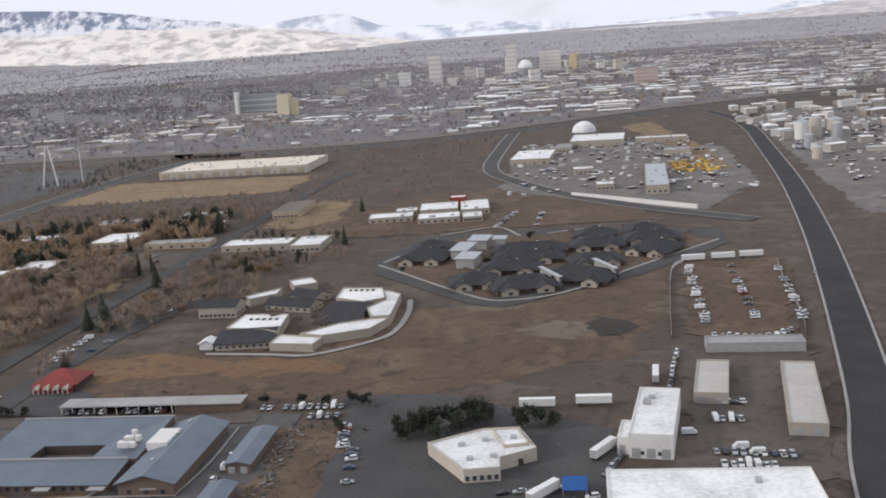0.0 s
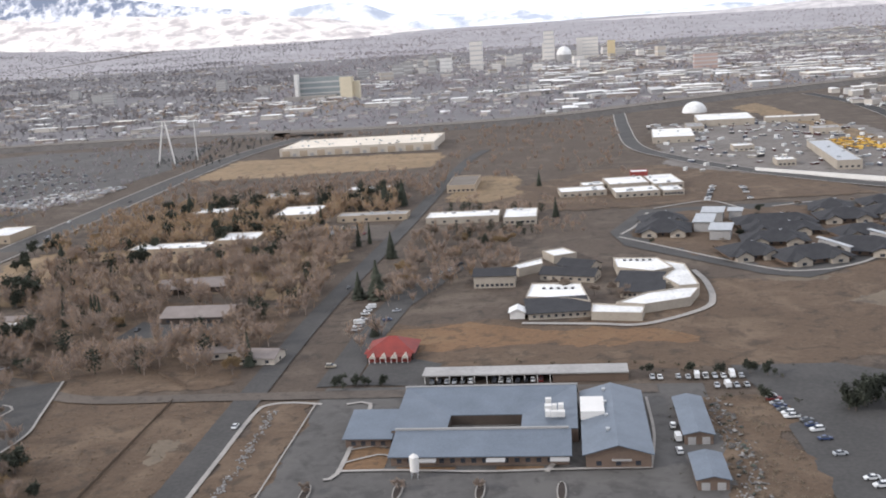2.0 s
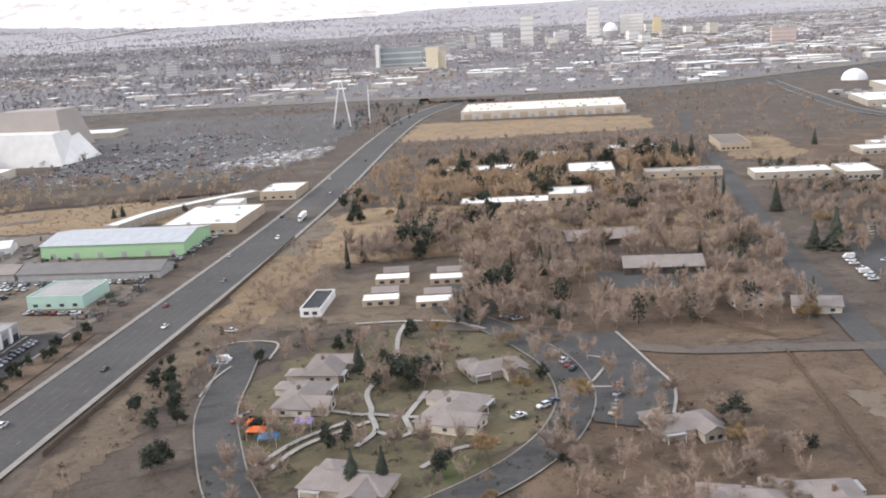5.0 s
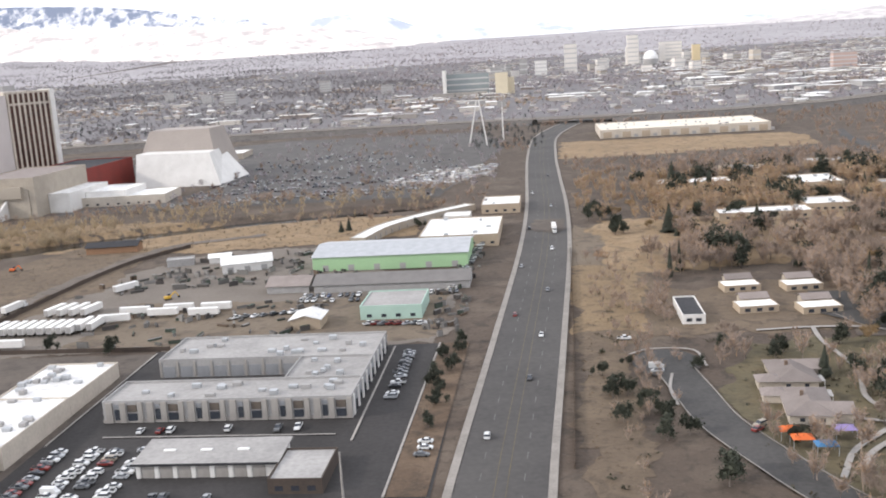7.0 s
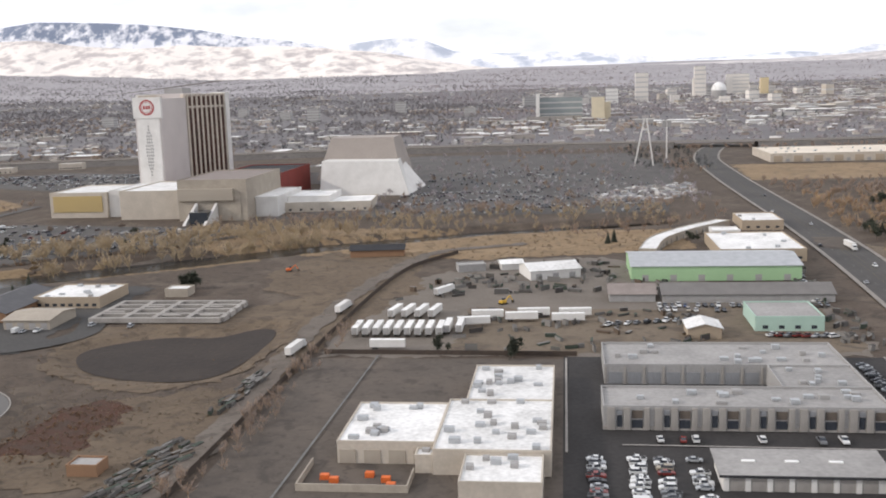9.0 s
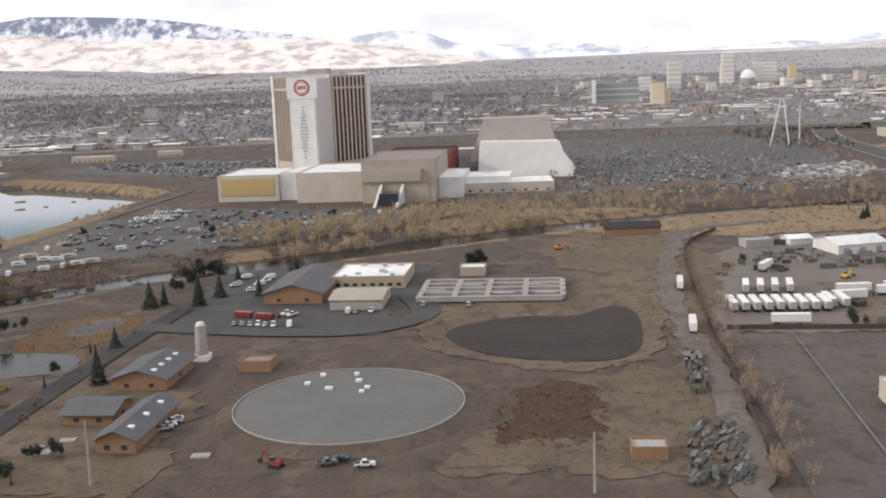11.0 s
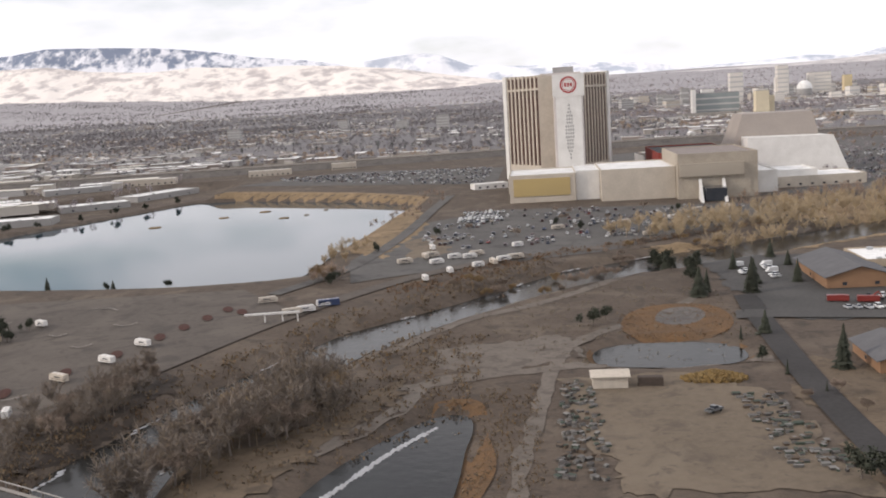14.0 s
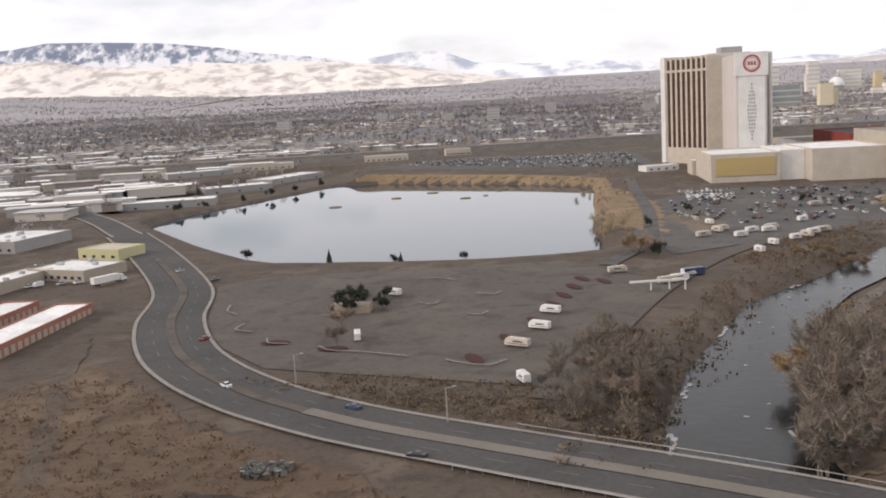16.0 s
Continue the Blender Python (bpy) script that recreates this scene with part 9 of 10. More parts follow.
def car(kind, paint):
    m = PAINTS[paint]
    nm = {"sedan": "car", "suv": "car", "pickup": "pickup_truck", "van": "van"}[kind]
    root = thing(nm, f"{paint} {dict(sedan='four door saloon car', suv='sport utility car', pickup='pickup truck with open bed', van='windowless panel van')[kind]}", "car", 0, -3000, 0)
    if kind == "sedan":
        part("body", loft([(-2.3, 0.8, 0.75, 0.35, 0.85), (-2.0, 0.9, 0.86, 0.25, 0.95), (1.2, 0.9, 0.86, 0.25, 0.92), (2.1, 0.88, 0.8, 0.25, 0.75), (2.35, 0.75, 0.65, 0.35, 0.6)]), m, root)
        part("cabin", loft([(-1.7, 0.82, 0.66, 0.92, 0.95), (-1.0, 0.82, 0.66, 0.92, 1.38), (0.35, 0.82, 0.66, 0.92, 1.4), (1.15, 0.82, 0.7, 0.9, 0.94)]), M_glass, root)
        part("roof", Shape().box(-0.95, -0.62, 1.38, 0.3, 0.62, 1.43), m, root)
    elif kind == "suv":
        part("body", loft([(-2.3, 0.88, 0.85, 0.4, 1.1), (-2.1, 0.94, 0.92, 0.3, 1.15), (1.1, 0.94, 0.92, 0.3, 1.12), (2.1, 0.92, 0.86, 0.3, 0.95), (2.35, 0.82, 0.76, 0.4, 0.8)]), m, root)
        part("cabin", loft([(-2.2, 0.88, 0.78, 1.1, 1.15), (-1.9, 0.88, 0.76, 1.1, 1.7), (0.3, 0.88, 0.76, 1.1, 1.72), (1.1, 0.88, 0.8, 1.08, 1.14)]), M_glass, root)
        part("roof", Shape().box(-1.85, -0.72, 1.7, 0.28, 0.72, 1.76), m, root)
    elif kind == "pickup":
        part("body", loft([(-2.7, 0.95, 0.95, 0.5, 1.05), (1.2, 0.97, 0.95, 0.4, 1.1), (2.4, 0.95, 0.9, 0.4, 1.05), (2.7, 0.88, 0.82, 0.45, 0.85)]), m, root)
        part("cabin", loft([(-0.7, 0.9, 0.8, 1.05, 1.6), (0.5, 0.9, 0.8, 1.05, 1.75), (1.2, 0.9, 0.84, 1.08, 1.15)]), M_glass, root)
        part("roof", Shape().box(-0.7, -0.76, 1.72, 0.5, 0.76, 1.8), m, root)
        part("bed", Shape().box(-2.6, -0.8, 1.02, -0.8, 0.8, 1.07), M_rubber, root, "dark load bed")
    else:
        part("body", loft([(-2.7, 0.95, 0.92, 0.4, 2.2), (1.3, 0.97, 0.92, 0.35, 2.25), (1.9, 0.97, 0.9, 0.35, 1.35), (2.6, 0.9, 0.84, 0.4, 1.1)]), m, root)
        part("windscreen", loft([(1.32, 0.9, 0.86, 1.35, 2.1), (1.86, 0.92, 0.86, 1.3, 1.4)]), M_glass, root)
    wheels(root, (-1.45, 1.45), 0.86 if kind == "sedan" else 0.9, 1.0 if kind == "sedan" else 1.1)
    return root


CARS = [car(k, p) for k, p in (("sedan", "white"), ("sedan", "silver"), ("sedan", "black"), ("sedan", "grey"), ("sedan", "red"), ("sedan", "blue"), ("suv", "white"), ("suv", "black"), ("suv", "silver"), ("suv", "tan"), ("pickup", "white"), ("pickup", "grey"), ("pickup", "red"))]
WHITE_CARS = [CARS[0], CARS[6], CARS[10], car("van", "white"), CARS[1]]
POOL = CARS + [CARS[0], CARS[1], CARS[2], CARS[3], CARS[6], CARS[6], CARS[8], CARS[10], CARS[11]]
FAR[0] = True
FAR_CARS = {src.name: car(k, p) for src, (k, p) in zip(CARS + [WHITE_CARS[3]], (("sedan", "white"), ("sedan", "silver"), ("sedan", "black"), ("sedan", "grey"), ("sedan", "red"), ("sedan", "blue"), ("suv", "white"), ("suv", "black"), ("suv", "silver"), ("suv", "tan"), ("pickup", "white"), ("pickup", "grey"), ("pickup", "red"), ("van", "white")))}
FAR[0] = False


def trailer(label="white box semi trailer"):
    root = thing("semi_trailer", label, "trailer", 0, -3000, 0)
    part("box", Shape().box(-7, -1.28, 1.1, 7, 1.28, 4.0), M_white, root)
    part("roof", Shape().box(-6.95, -1.24, 4.0, 6.95, 1.24, 4.06), M_white_roof, root)
    part("rear_door", Shape().box(-7.06, -1.2, 1.15, -7.0, 1.2, 3.95), M_grey_wall, root)
    part("landing_gear", Shape().box(3.4, -0.9, 0, 3.6, -0.7, 1.1).box(3.4, 0.7, 0, 3.6, 0.9, 1.1), M_rubber, root)
    wheels(root, (-5.6, -4.4), 1.0, 1.5)
    return root


def semi():
    root = thing("semi_truck", "white semi truck with a long white trailer", "truck", 0, -3000, 0)
    part("trailer_box", Shape().box(-9, -1.28, 1.1, 5, 1.28, 4.0), M_white, root)
    part("cab", loft([(5.6, 1.2, 1.15, 0.6, 3.4), (7.4, 1.2, 1.15, 0.6, 3.3), (7.8, 1.2, 1.1, 0.6, 2.0), (9.2, 1.0, 0.9, 0.6, 1.7)]), PAINTS["white"], root)
    part("windscreen", Shape().box(7.5, -1.0, 2.1, 7.9, 1.0, 2.9), M_glass, root)
    wheels(root, (-7.4, -6.2, 4.2, 5.4, 8.2), 1.0, 1.5)
    return root


def motorhome(k):
    root = thing("motorhome", ("white motorhome with a dark stripe", "white travel trailer on two wheels", "beige motorhome with roof vents")[k], "camper", 0, -3000, 0)
    L = (3.7, 3.0, 4.1)[k]
    body = (M_white, M_white, M_cream)[k]
    part("body", loft([(-L, 1.05, 1.0, 0.6, 2.7), (L * 0.75, 1.1, 1.0, 0.5, 2.8), (L, 1.05, 0.9, 0.6, 1.9 if k != 1 else 2.5)]), body, root)
    for s in (-1, 1):
        part("window_strip", Shape().box(-L * 0.55, s * 1.07 - 0.03, 1.6, L * 0.25, s * 1.07 + 0.03, 2.0), M_glass, root)
    part("stripe", Shape().box(-L * 0.95, -1.11, 1.0, L * 0.7, 1.11, 1.2), (M_brown_roof, PAINTS["blue"], M_dark_wall)[k], root)
    for i in range(3):
        part("roof_vent", Shape().box(-L * 0.6 + i * L * 0.5, -0.3, 2.65, -L * 0.6 + i * L * 0.5 + 0.7, 0.3, 2.95), M_white, root)
    wheels(root, (-L * 0.4, L * 0.6) if k != 1 else (-0.6, 0.3), 0.95, 1.0)
    return root


SEMI, TRAILER, RVS = semi(), trailer(), [motorhome(i) for i in range(3)]


def place(src, x, y, rz, group=""):
    src = FAR_CARS.get(src.name, src) if y > 320 else src
    ob = copy_thing(src, pose(x, y, float(H(x, y)) + 0.42, 0, 0, rz))
    if group:
        tagged(ob, group=group)
    return ob


def row(x0, y0, x1, y1, n, rz, pool=None, fill=0.85, group="parked cars", jitter=0.35):
    for i in range(n):
        if random.random() > fill:
            continue
        t = (i + 0.5) / n
        place(random.choice(pool or POOL), x0 + (x1 - x0) * t + random.uniform(-jitter, jitter), y0 + (y1 - y0) * t + random.uniform(-jitter, jitter), rz + random.choice((0, 180)) + random.uniform(-4, 4), group)


row(-218, 371.5, -172, 371.5, 15, 90, fill=0.9, group="cars under the carport")
row(-133, 372, -96, 372, 11, 90, WHITE_CARS, 0.9); row(-110, 362, -96, 362, 4, 90, WHITE_CARS)
row(-92, 352, -88, 330, 7, 10); row(-84, 330, -80, 300, 8, 10, fill=0.7); row(-76, 288, -74, 278, 2, 10)
row(-30, 292, -8, 296, 4, 15); row(-25, 283, 5, 290, 4, 15, fill=0.6); row(4, 300, 12, 320, 5, 60)
row(-128, 330, -128, 300, 3, 90, WHITE_CARS)
row(34, 340, 60, 318, 5, 0, WHITE_CARS); row(46, 350, 64, 350, 6, 90, WHITE_CARS); row(42, 322, 70, 318, 9, 90); row(44, 312, 62, 310, 7, 90, WHITE_CARS); row(34, 380, 42, 430, 9, 80); row(54, 366, 60, 366, 3, 0)
for i in range(5):
    row(60 + i * 0.6, 470 + i * 24, 62 + i, 488 + i * 24, 4, 0, WHITE_CARS, 0.9); row(84 + i, 470 + i * 24, 86 + i, 488 + i * 24, 4, 0, fill=0.7); row(106 + i * 2, 470 + i * 24, 108 + i * 2, 488 + i * 24, 3, 0, WHITE_CARS)
row(86, 446, 98, 456, 5, 90); row(60, 450, 90, 446, 9, 90, WHITE_CARS)
row(-262, 440, -262, 482, 8, 10, WHITE_CARS); row(-250, 450, -245, 490, 8, 10, fill=0.5); row(-240, 520, -222, 575, 9, 40); row(-300, 665, -340, 668, 12, 90, fill=0.6); row(-300, 684, -340, 688, 12, 90, fill=0.5)
row(-376, 452, -340, 452, 9, 90, fill=0.35)
row(-412, 300, -398, 316, 4, 40); row(-400, 360, -392, 340, 5, 70); row(-500, 300, -498, 306, 2, 40); row(-522, 352, -522, 360, 2, 0, WHITE_CARS); row(-530, 382, -530, 394, 3, 0, WHITE_CARS); row(-420, 404, -412, 398, 3, 20); row(-382, 300, -378, 330, 4, 60)
row(-612, 330, -612, 385, 16, 0, fill=0.8); row(-596, 285, -596, 300, 3, 0)
for i, x in enumerate((-708, -697, -690, -681)):
    row(x, 262, x, 296, 11, 0, WHITE_CARS if i % 2 else None, 0.9)
row(-700, 310, -630, 310, 22, 90, fill=0.2); row(-668, 262, -640, 262, 9, 90, fill=0.6)
row(-676, 474, -600, 474, 26, 90, fill=0.85); row(-676, 466, -640, 464, 12, 90, fill=0.7); row(-640, 424, -610, 422, 9, 30, fill=0.8); row(-605, 470, -596, 580, 24, 0, fill=0.7); row(-700, 440, -660, 450, 10, 60, fill=0.7)
row(-965, 428, -946, 430, 6, 90, WHITE_CARS); row(-1005, 412, -975, 408, 9, 100, WHITE_CARS, 0.9); row(-1012, 470, -1010, 500, 8, 20, WHITE_CARS, 0.8); row(-1022, 480, -1022, 505, 6, 20, WHITE_CARS, 0.8); row(-985, 428, -978, 424, 2, 60)
row(-930, 440, -880, 436, 8, 90, fill=0.3)
row(-60, 735, -48, 795, 12, 0, fill=0.7); row(-30, 730, -26, 790, 12, 0, fill=0.6)
row(-984, 296, -983, 306, 4, 30, WHITE_CARS)
row(-1500, 478, -1470, 486, 9, 60, WHITE_CARS, 0.8); row(-1520, 540, -1480, 530, 10, 70, fill=0.5)
for i in range(6):
    row(-1165, 690 + i * 9, -1135, 688 + i * 9, 10, 80, WHITE_CARS if i % 2 else None, 0.75, "hotel car park")
for y_ in (600, 618, 640, 660, 680, 700):
    row(-1150 + (y_ - 600) * 0.3, y_, -985 + (y_ - 600) * 0.3, y_ + 6, 42, 85, None, 0.10, "hotel car park")
# moving traffic, standing still
for x, y, rz, c in ((-578, 300, 90, 6), (-566, 350, -90, 2), (-562, 400, -90, 0), (-573, 430, 90, 4), (-559, 470, -90, 3), (-572, 520, 90, 1), (-556, 560, -90, 6), (-569, 620, 90, 7), (-555, 700, -90, 1), (-568, 760, 90, 0), (-556, 850, -90, 2), (-1374, 372, 75, 4), (-1310, 296, 152, 5), (-1430, 505, 60, 1), (-1405, 480, 60, 3), (-1350, 318, 135, 0), (-1290, 262, 160, 2), (-262, 392, 0, 9), (-283, 330, 90, 0), (-282, 520, 90, 3), (132, 560, 80, 1)):
    place(CARS[c], x, y, rz, "street traffic")
place(SEMI, -554, 612, -88, "street traffic"); place(SEMI, -822, 400, 84); place(SEMI, -818, 468, 84)
place(SEMI, -1455, 482, 62)
# trailers of the haulage yard
for i in range(9):
    place(TRAILER, -803 + i * 4.4, 428, 90, "haulage trailers")
for i in range(4):
    place(TRAILER, -792 + i * 6, 458, 80, "haulage trailers")
for x, y, rz in ((-765, 432, 90), (-760, 432, 90), (-755, 440, 10), (-750, 452, 4), (-730, 455, 4), (-735, 448, 4), (-712, 455, 4), (-775, 500, 60), (-715, 446, 2), (-786, 404, 0), (70, 600, 5), (88, 602, 4), (105, 604, 4), (30, 395, 85), (-18, 366, 0), (4, 368, 0), (6, 322, 58), (-14, 290, 52)):
    place(TRAILER, x, y, rz, "haulage trailers")
# campers
for x, y, rz, k in ((-1318, 433, 150, 1), (-1258, 394, 150, 0), (-1262, 372, 150, 0), (-1269, 351, 150, 2), (-1321, 366, 100, 0), (-1267, 315, 110, 1), (-1207, 441, 20, 0), (-1202, 451, 20, 1), (-1229, 462, 20, 2), (-1212, 437, 20, 2)):
    place(RVS[k], x, y, rz, "campers")
for x, y in ((-1164, 497), (-1154, 514), (-1141, 526), (-1134, 533), (-1123, 545), (-1171, 558), (-1163, 540), (-1147, 552), (-1123, 582), (-1155, 553), (-1144, 560), (-1168, 562), (-1129, 540), (-1180, 545), (-1100, 640), (-1060, 650), (-1050, 600), (-1030, 660), (-1170, 585), (-1010, 690), (-990, 700)):
    place(random.choice(RVS), x, y, random.choice((20, 30, 110)), "campers")
bus = thing("bus", "blue tarpaulin covered camper", "camper", -1200, 452, None, 20)
part("body", Shape().box(-4.5, -1.3, 0.5, 4.5, 1.3, 3.2), PAINTS["blue"], bus)

for x, y, w, d in ((-1015.3, 283.4, 4.5, 3), (-1011.5, 280.3, 5, 4), (-1008.7, 289.1, 4.5, 3), (-966.4, 278.5, 5, 3)):
    pad = tagged(part("concrete_pad", Shape().box(-w / 2, -d / 2, -0.3, w / 2, d / 2, 0.5), M_concrete), "low pale concrete access slab in the ground", "slab", "access slabs")
    pad.matrix_world = pose(x, y, float(H(x, y)), 0, 0, 8)
# machines, stacks and poles
def excavator(x, y, rz, m, label):
    r = thing("excavator", label, "machine", x, y, None, rz)
    for k in (-1.1, 1.1):
        part("track", Shape().add([(x, k + d, z) for d in (-0.3, 0.3) for x, z in ((-1.5, 0), (1.5, 0), (1.9, 0.4), (1.5, 0.8), (-1.5, 0.8), (-1.9, 0.4))], [(0, 1, 2, 3, 4, 5), (11, 10, 9, 8, 7, 6)] + [(i, 6 + i, 6 + (i + 1) % 6, (i + 1) % 6) for i in range(6)]), M_rubber, r)
    part("body", Shape().box(-1.6, -1.2, 0.9, 1.2, 1.2, 2.0), m, r)
    part("cab", Shape().box(0.1, 0.1, 2.0, 1.3, 1.2, 3.0), M_glass, r)
    part("boom", Shape().bar((1.0, -0.3, 1.8), (3.8, -0.3, 3.8), 0.22).bar((3.8, -0.3, 3.8), (5.2, -0.3, 1.4), 0.18), m, r)
    part("bucket", Shape().box(4.9, -0.8, 0.5, 5.8, 0.2, 1.4), M_rubber, r)
for x, y, rz, m, lab in ((-944, 272, 160, M_redwall, "dull red excavator at rest"), (-722, 352, 90, M_yellow, "yellow loader by a wall"), (-870, 560, 10, M_orange, "orange excavator at rest"), (-990, 422, 5, M_redwall, "red fire engine sized machine"), (-745, 480, 40, M_yellow, "yellow excavator at rest")):
    excavator(x, y, rz, m, lab)
place(CARS[10], -921, 272, 10); place(CARS[11], -931, 273, 25); place(CARS[2], -928, 276, 170); place(CARS[11], -1066, 303, 40)
for x, y in ((-1000, 424), (-990, 421)):
    r = thing("fire_truck", "red fire truck beside a yard", "truck", x, y, None, -14)
    part("body", loft([(-4, 1.2, 1.15, 0.6, 2.6), (2.2, 1.25, 1.15, 0.6, 2.7), (3.8, 1.2, 1.1, 0.6, 2.5)]), PAINTS["red"], r)
    part("windscreen", Shape().box(3.3, -1.0, 1.6, 3.85, 1.0, 2.3), M_glass, r)
    wheels(r, (-2.4, 2.6), 1.05, 1.3)
P_straw = palette("golden_straw", [(0.194, 0.126, 0.050), (0.166, 0.108, 0.043), (0.216, 0.148, 0.065), (0.137, 0.094, 0.043)], 1.0)
P_stack = palette("stacked_goods", [(0.119, 0.112, 0.105), (0.070, 0.063, 0.059), (0.168, 0.161, 0.150), (0.056, 0.070, 0.055), (0.105, 0.077, 0.056), (0.084, 0.077, 0.070), (0.210, 0.199, 0.185)])
def stacks(label, poly, n, w0, w1, h0, h1, seed, ang=None):
    r = np.random.default_rng(seed)
    xs_, ys_ = [p[0] for p in poly], [p[1] for p in poly]
    x, y = r.uniform(min(xs_), max(xs_), n * 3), r.uniform(min(ys_), max(ys_), n * 3)
    k = np.where(poly_distance(x, y, poly) < 0)[0][:n]
    x, y = x[k], y[k]; m = len(x)
    box_stuff("stacked_goods", x, y, plain(x, y) + 1.2, r.uniform(w0, w1, m), r.uniform(0.5, 1.6, m), r.uniform(h0, h1, m) - 1.2 + 0.3, r.uniform(0, 3.1, m) if ang is None else np.full(m, ang) + r.normal(0, 0.1, m), np.full(m, 0.1), P_stack, P_stack, label, "goods")
stacks("stacked pipes and scrap along a yard edge", [(-1108, 262), (-1094, 255), (-1096, 330), (-1104, 336)], 170, 0.5, 1.8, 0.25, 0.6, 1)
stacks("stacked pipes and fittings along a yard edge", [(-1056, 262), (-1042, 262), (-1046, 318), (-1058, 318)], 170, 0.6, 2.2, 0.25, 0.6, 2, 0.1)
stacks("rows of stacked blocks", [(-842, 262), (-826, 262), (-824, 305), (-836, 305)], 120, 2, 5, 0.4, 1.0, 3, 1.2)
stacks("rows of stacked blocks", [(-833, 325), (-826, 325), (-824, 372), (-830, 372)], 40, 3, 6, 0.6, 1.5, 4, 1.5)
stacks("building goods in a contractor yard", [(-805, 480), (-760, 575), (-690, 580), (-650, 510), (-760, 500)], 130, 2, 7, 0.6, 2.6, 5)
stacks("goods and plant in a dusty yard", [(-760, 400), (-650, 405), (-655, 465), (-760, 470)], 80, 2, 6, 0.6, 2.4, 6)
stacks("scrap along an avenue frontage", [(-612, 400), (-594, 400), (-594, 590), (-606, 590)], 70, 1.5, 5, 0.6, 2.2, 7)
box = np.random.default_rng(77)
a, r = box.uniform(0, 6.283, 260), box.uniform(0, 1, 260) ** 0.6
x, y = -1061 + 9.0 * r * np.cos(a), 332 + 4.0 * r * np.sin(a)
box_stuff("straw_heap", x, y, plain(x, y) + 1.2, box.uniform(1, 2.4, 260), box.uniform(0.6, 1.4, 260), 2.2 * (1 - r) - 0.6, box.uniform(0, 3.1, 260), np.full(260, 0.5), P_straw, P_straw, "long heap of golden straw and cuttings in a yard", "heap")
stacks("heap of pale rubble", ellipse(-1322, 256, 6, 5), 90, 0.5, 1.6, 0.3, 1.3, 8)
stacks("rubble and litter in a vacant strip", [(-113, 270), (-106, 270), (-106, 345), (-113, 345)], 60, 0.5, 2, 0.3, 0.8, 9)
def pole(x, y, h, label="pale utility pole", arm=0.0, r=0.22):
    p = thing("light_pole", label, "pole", x, y)
    part("shaft", Shape().tube(0, 0, -0.5, h, r, r * 0.6, 8), M_concrete, p)
    if arm:
        bracket = part("arm", Shape().bar((0, 0, h - 0.2), (arm, 0, h + 0.3), 0.08), M_concrete, p)
        part("lamp", Shape().box(arm - 0.4, -0.2, h + 0.15, arm + 0.5, 0.2, h + 0.4), M_steel, bracket)
for x, y, h in ((-988, 260, 17), (-864, 258, 15), (-613, 258, 15)):
    pole(x, y, h, "tall pale utility pole", 0, 0.4)
for x, y in ((-1330, 318), (-1285, 284)):
    pole(x, y, 9, "street lamp with a short arm", 2.0)
# pale stones in the ditch
P_rock = palette("pale_stones", [(0.24, 0.23, 0.22), (0.19, 0.18, 0.17), (0.30, 0.29, 0.28)])
rk = np.random.default_rng(31)
for label, n, x0, dx, y0, y1 in (("pale stones along a dry ditch", 260, -272, 0.9, 236, 346), ("pale rubble along a weedy strip", 160, -110.5, 2.2, 262, 350)):
    y = rk.uniform(y0, y1, n)
    x = x0 + dx * np.sin(y * 0.09) + rk.normal(0, dx, n)
    w = rk.uniform(0.3, 0.9, n)
    box_stuff("ditch_stones", x, y, plain(x, y) + 1.5, w, w * rk.uniform(0.5, 1.0, n), rk.uniform(0.1, 0.5, n) - 1.3, rk.uniform(0, 3, n), rk.uniform(0.1, 0.3, n), P_rock, P_rock, label, "stones")
# fences
def fence(pts, h, material, label, step=4.0):
    line = smooth_line(pts, step)
    f = thing("fence", label, "fence", line[0].x, line[0].y)
    o = f.matrix_world.translation
    s = Shape()
    vs = []
    for q in line:
        z = H(q.x, q.y) - o.z
        vs += [(q.x - o.x, q.y - o.y, z), (q.x - o.x, q.y - o.y, z + h), (q.x - o.x + .1, q.y - o.y + .1, z + h), (q.x - o.x + .1, q.y - o.y + .1, z)]
    s.add(vs, [(4 * i + j, 4 * i + 4 + j, 4 * i + 5 + j, 4 * i + 1 + j) for i in range(len(line) - 1) for j in range(3)])
    part("board_screen", s, material, f)
    for q in line[::2]:
        part("post", Shape().box(q.x - o.x - 0.1, q.y - o.y - 0.1, H(q.x, q.y) - o.z, q.x - o.x + 0.1, q.y - o.y + 0.1, H(q.x, q.y) - o.z + h + 0.2), M_wood, f)
fence([(-553, 278), (-549, 412), (-546, 560)], 1.9, M_wood, "dark wooden fence beside a pavement")
fence([(-820, 262), (-813, 453), (-803, 559), (-780, 610)], 2.2, M_dark_wall, "dark screened yard fence")
fence([(-318, 372), (-345, 400), (-352, 440)], 1.6, M_wood, "dark wire fence across a lot")
fence([(-810, 398), (-712, 396)], 2.0, M_dark_wall, "dark screened yard fence")
fence([(-316, 262), (-318, 358)], 1.0, M_wood, "low dark fence across a fallow field")
fence([(66, 602), (55.6, 582), (47.2, 509), (41.8, 448)], 2.0, M_white, "pale screened fence along a vehicle lot")
fence([(118, 594), (113.5, 555), (107, 478), (100, 440)], 2.0, M_concrete, "pale screened fence along a vehicle lot")
road("painted_line", [(-792, 262), (-788, 395)], 0.7, M_line, "long white painted line on an asphalt lot")
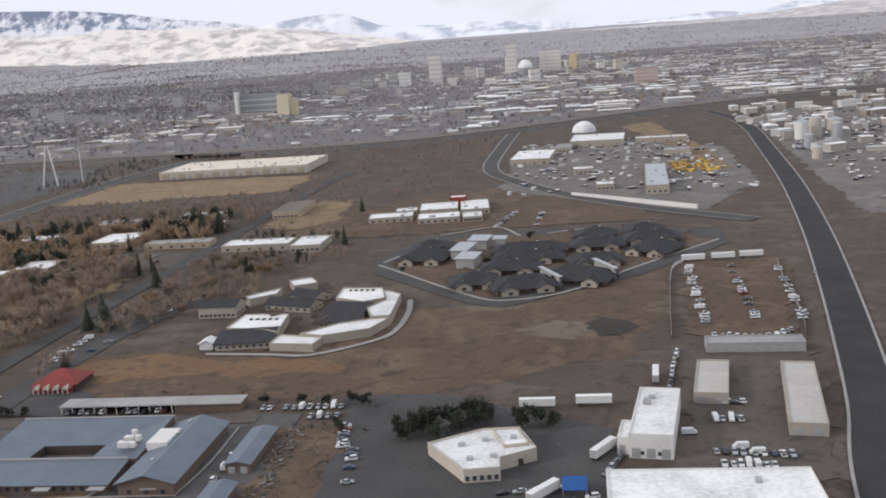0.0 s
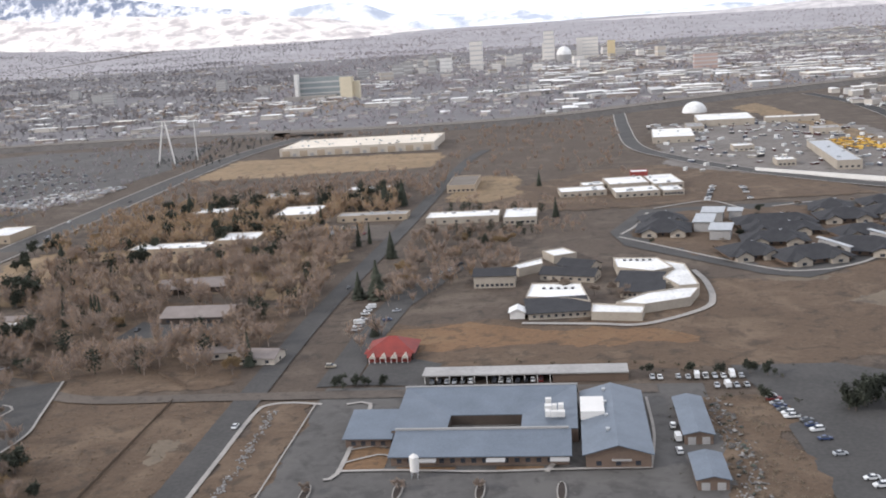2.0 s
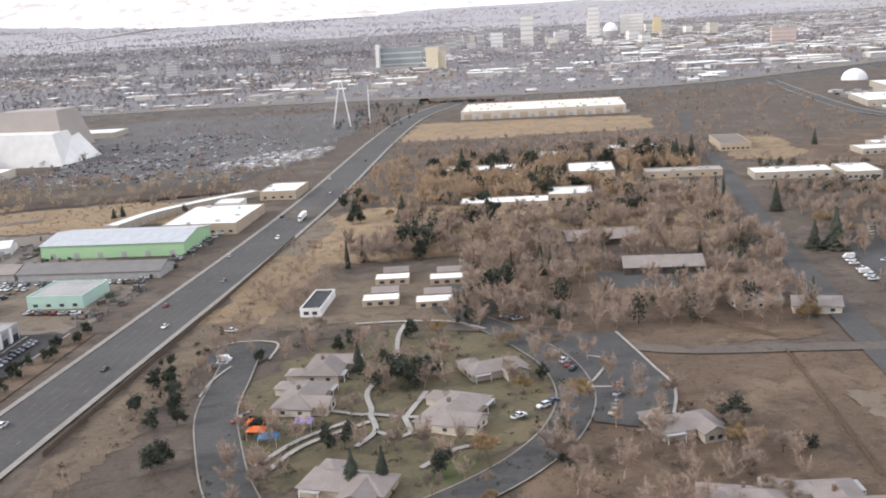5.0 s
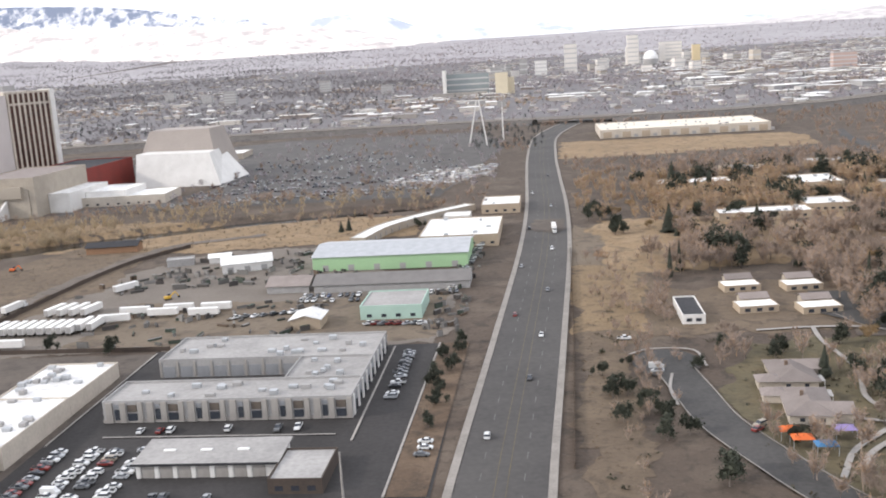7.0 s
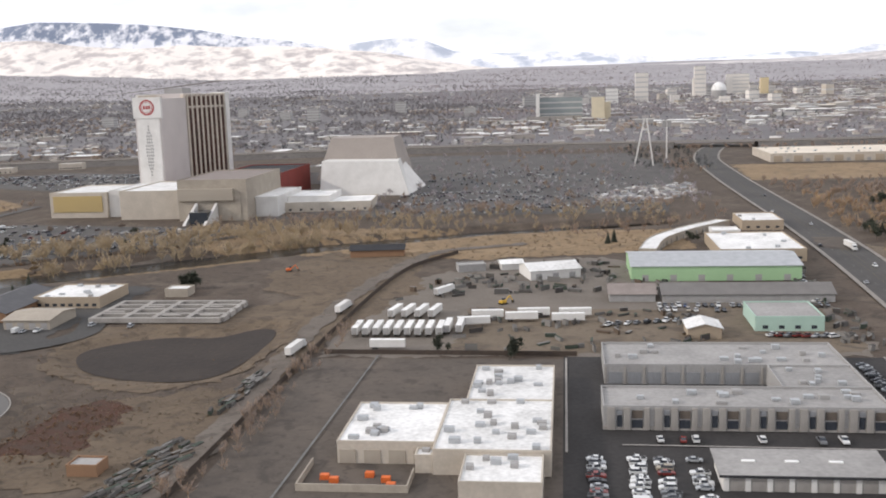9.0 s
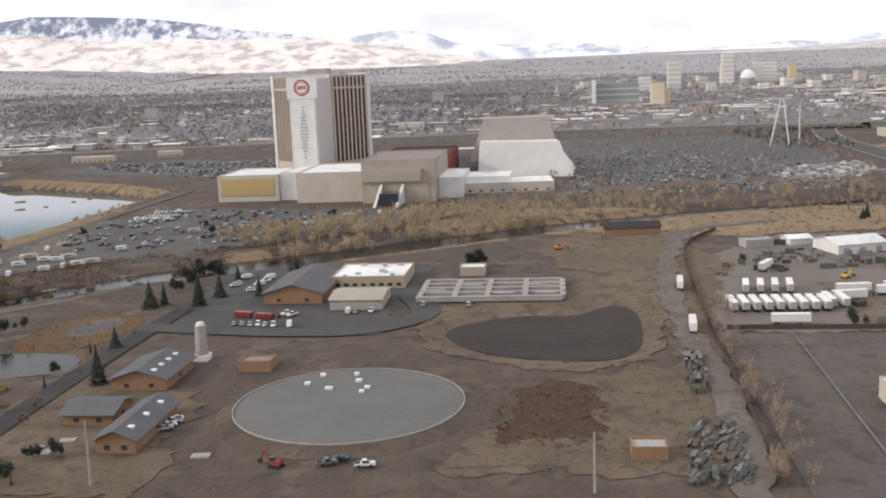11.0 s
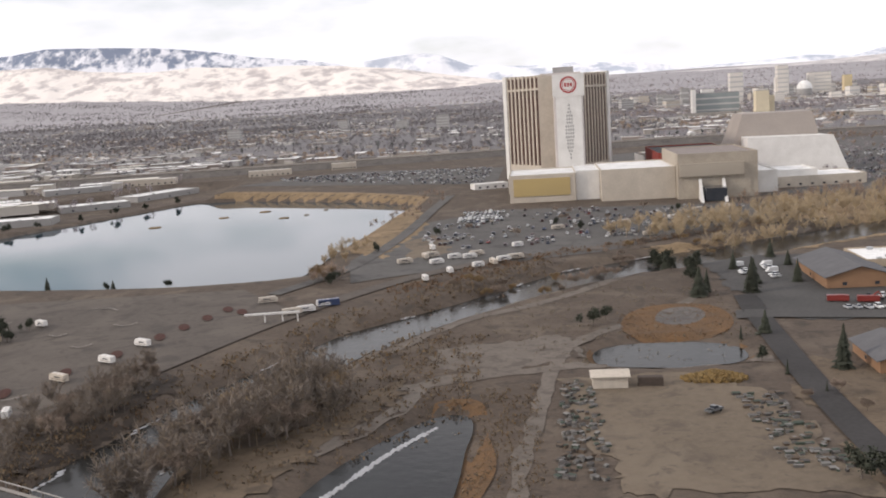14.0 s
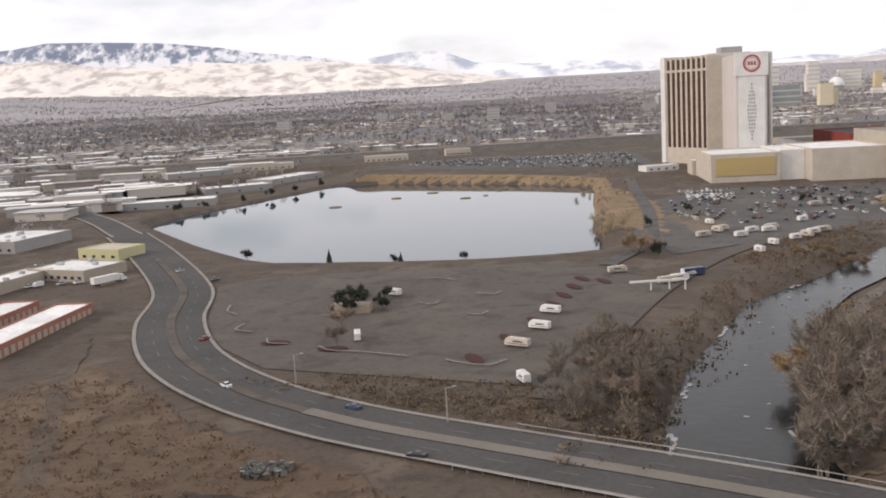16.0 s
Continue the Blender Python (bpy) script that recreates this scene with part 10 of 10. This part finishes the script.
# islands on the lake
for x, y, a in ((-1411, 788, 6), (-1371, 836, 5), (-1345, 868, 6), (-1314, 812, 5), (-1299, 826, 2.5), (-1290, 858, 2.5), (-1284, 876, 2.5)):
    r = tagged(part("lake_raft", Shape().tube(x, y, LAKE_Z - 1.5, LAKE_Z + 0.5, a, a * 0.8, 14), M_straw), "small grassy target island in the lake", "island", group="lake islands")
    if a < 3:
        pole(x, y, 4, "thin marker on an island", 0, 0.12)
# camper bays
for x, y in ((-1236, 446), (-1244, 452), (-1248, 437), (-1252.5, 422), (-1256.6, 407), (-1263.4, 383), (-1272, 361), (-1281.6, 339)):
    patch("planting_bed", ellipse(x, y, 6.0, 2.2, 14, 112), M_redgravel, "narrow red gravel bed between camper bays", category="bed")
for x, y in ((-1348, 365), (-1327, 355)):
    patch("planting_bed", ellipse(x, y, 5, 3, 16), M_redgravel, "red gravel island", category="bed")

for pts in ([(-1290, 338), (-1285, 334), (-1277, 331), (-1272, 336)], [(-1352, 370), (-1350, 364), (-1343, 362)], [(-1366, 392), (-1367, 384), (-1360, 380)], [(-1332, 358), (-1327, 352), (-1318, 350), (-1302, 343)], [(-1381, 424), (-1379, 414), (-1374, 408)], [(-1310, 463), (-1302, 463), (-1296, 458)],
            [(-1306, 416), (-1301, 413), (-1299, 418)], [(-1287, 396), (-1282, 394), (-1280, 399)], [(-1340, 402), (-1334, 399), (-1331, 404)], [(-1345, 440), (-1339, 437), (-1336, 442)], [(-1285, 430), (-1279, 427), (-1276, 432)]):
    LAYER[0] += 0.004
    tagged(part("kerb", ribbon_shape(smooth_line(pts, 2), -0.3, 0.3, 0.4 + LAYER[0], 0.3), M_footway), "pale curved kerb of a camper bay", "kerb", kind="structure")

# the patterns that the copies were made from are not part of the place
for stock in (*BARE, *GOLD, *SPRUCE, *SLIM, *PINE, *CARS, *FAR_CARS.values(), WHITE_CARS[3], SEMI, TRAILER, *RVS):
    for piece in (*stock.children_recursive, stock):
        bpy.data.objects.remove(piece)

# ---- scale: the whole layout to the scale of the flight ----
for ob in scene.objects:
    if ob.parent is None and ob.type in ("MESH", "EMPTY"):
        ob.matrix_basis = Matrix.Scale(SCALE, 4) @ ob.matrix_basis
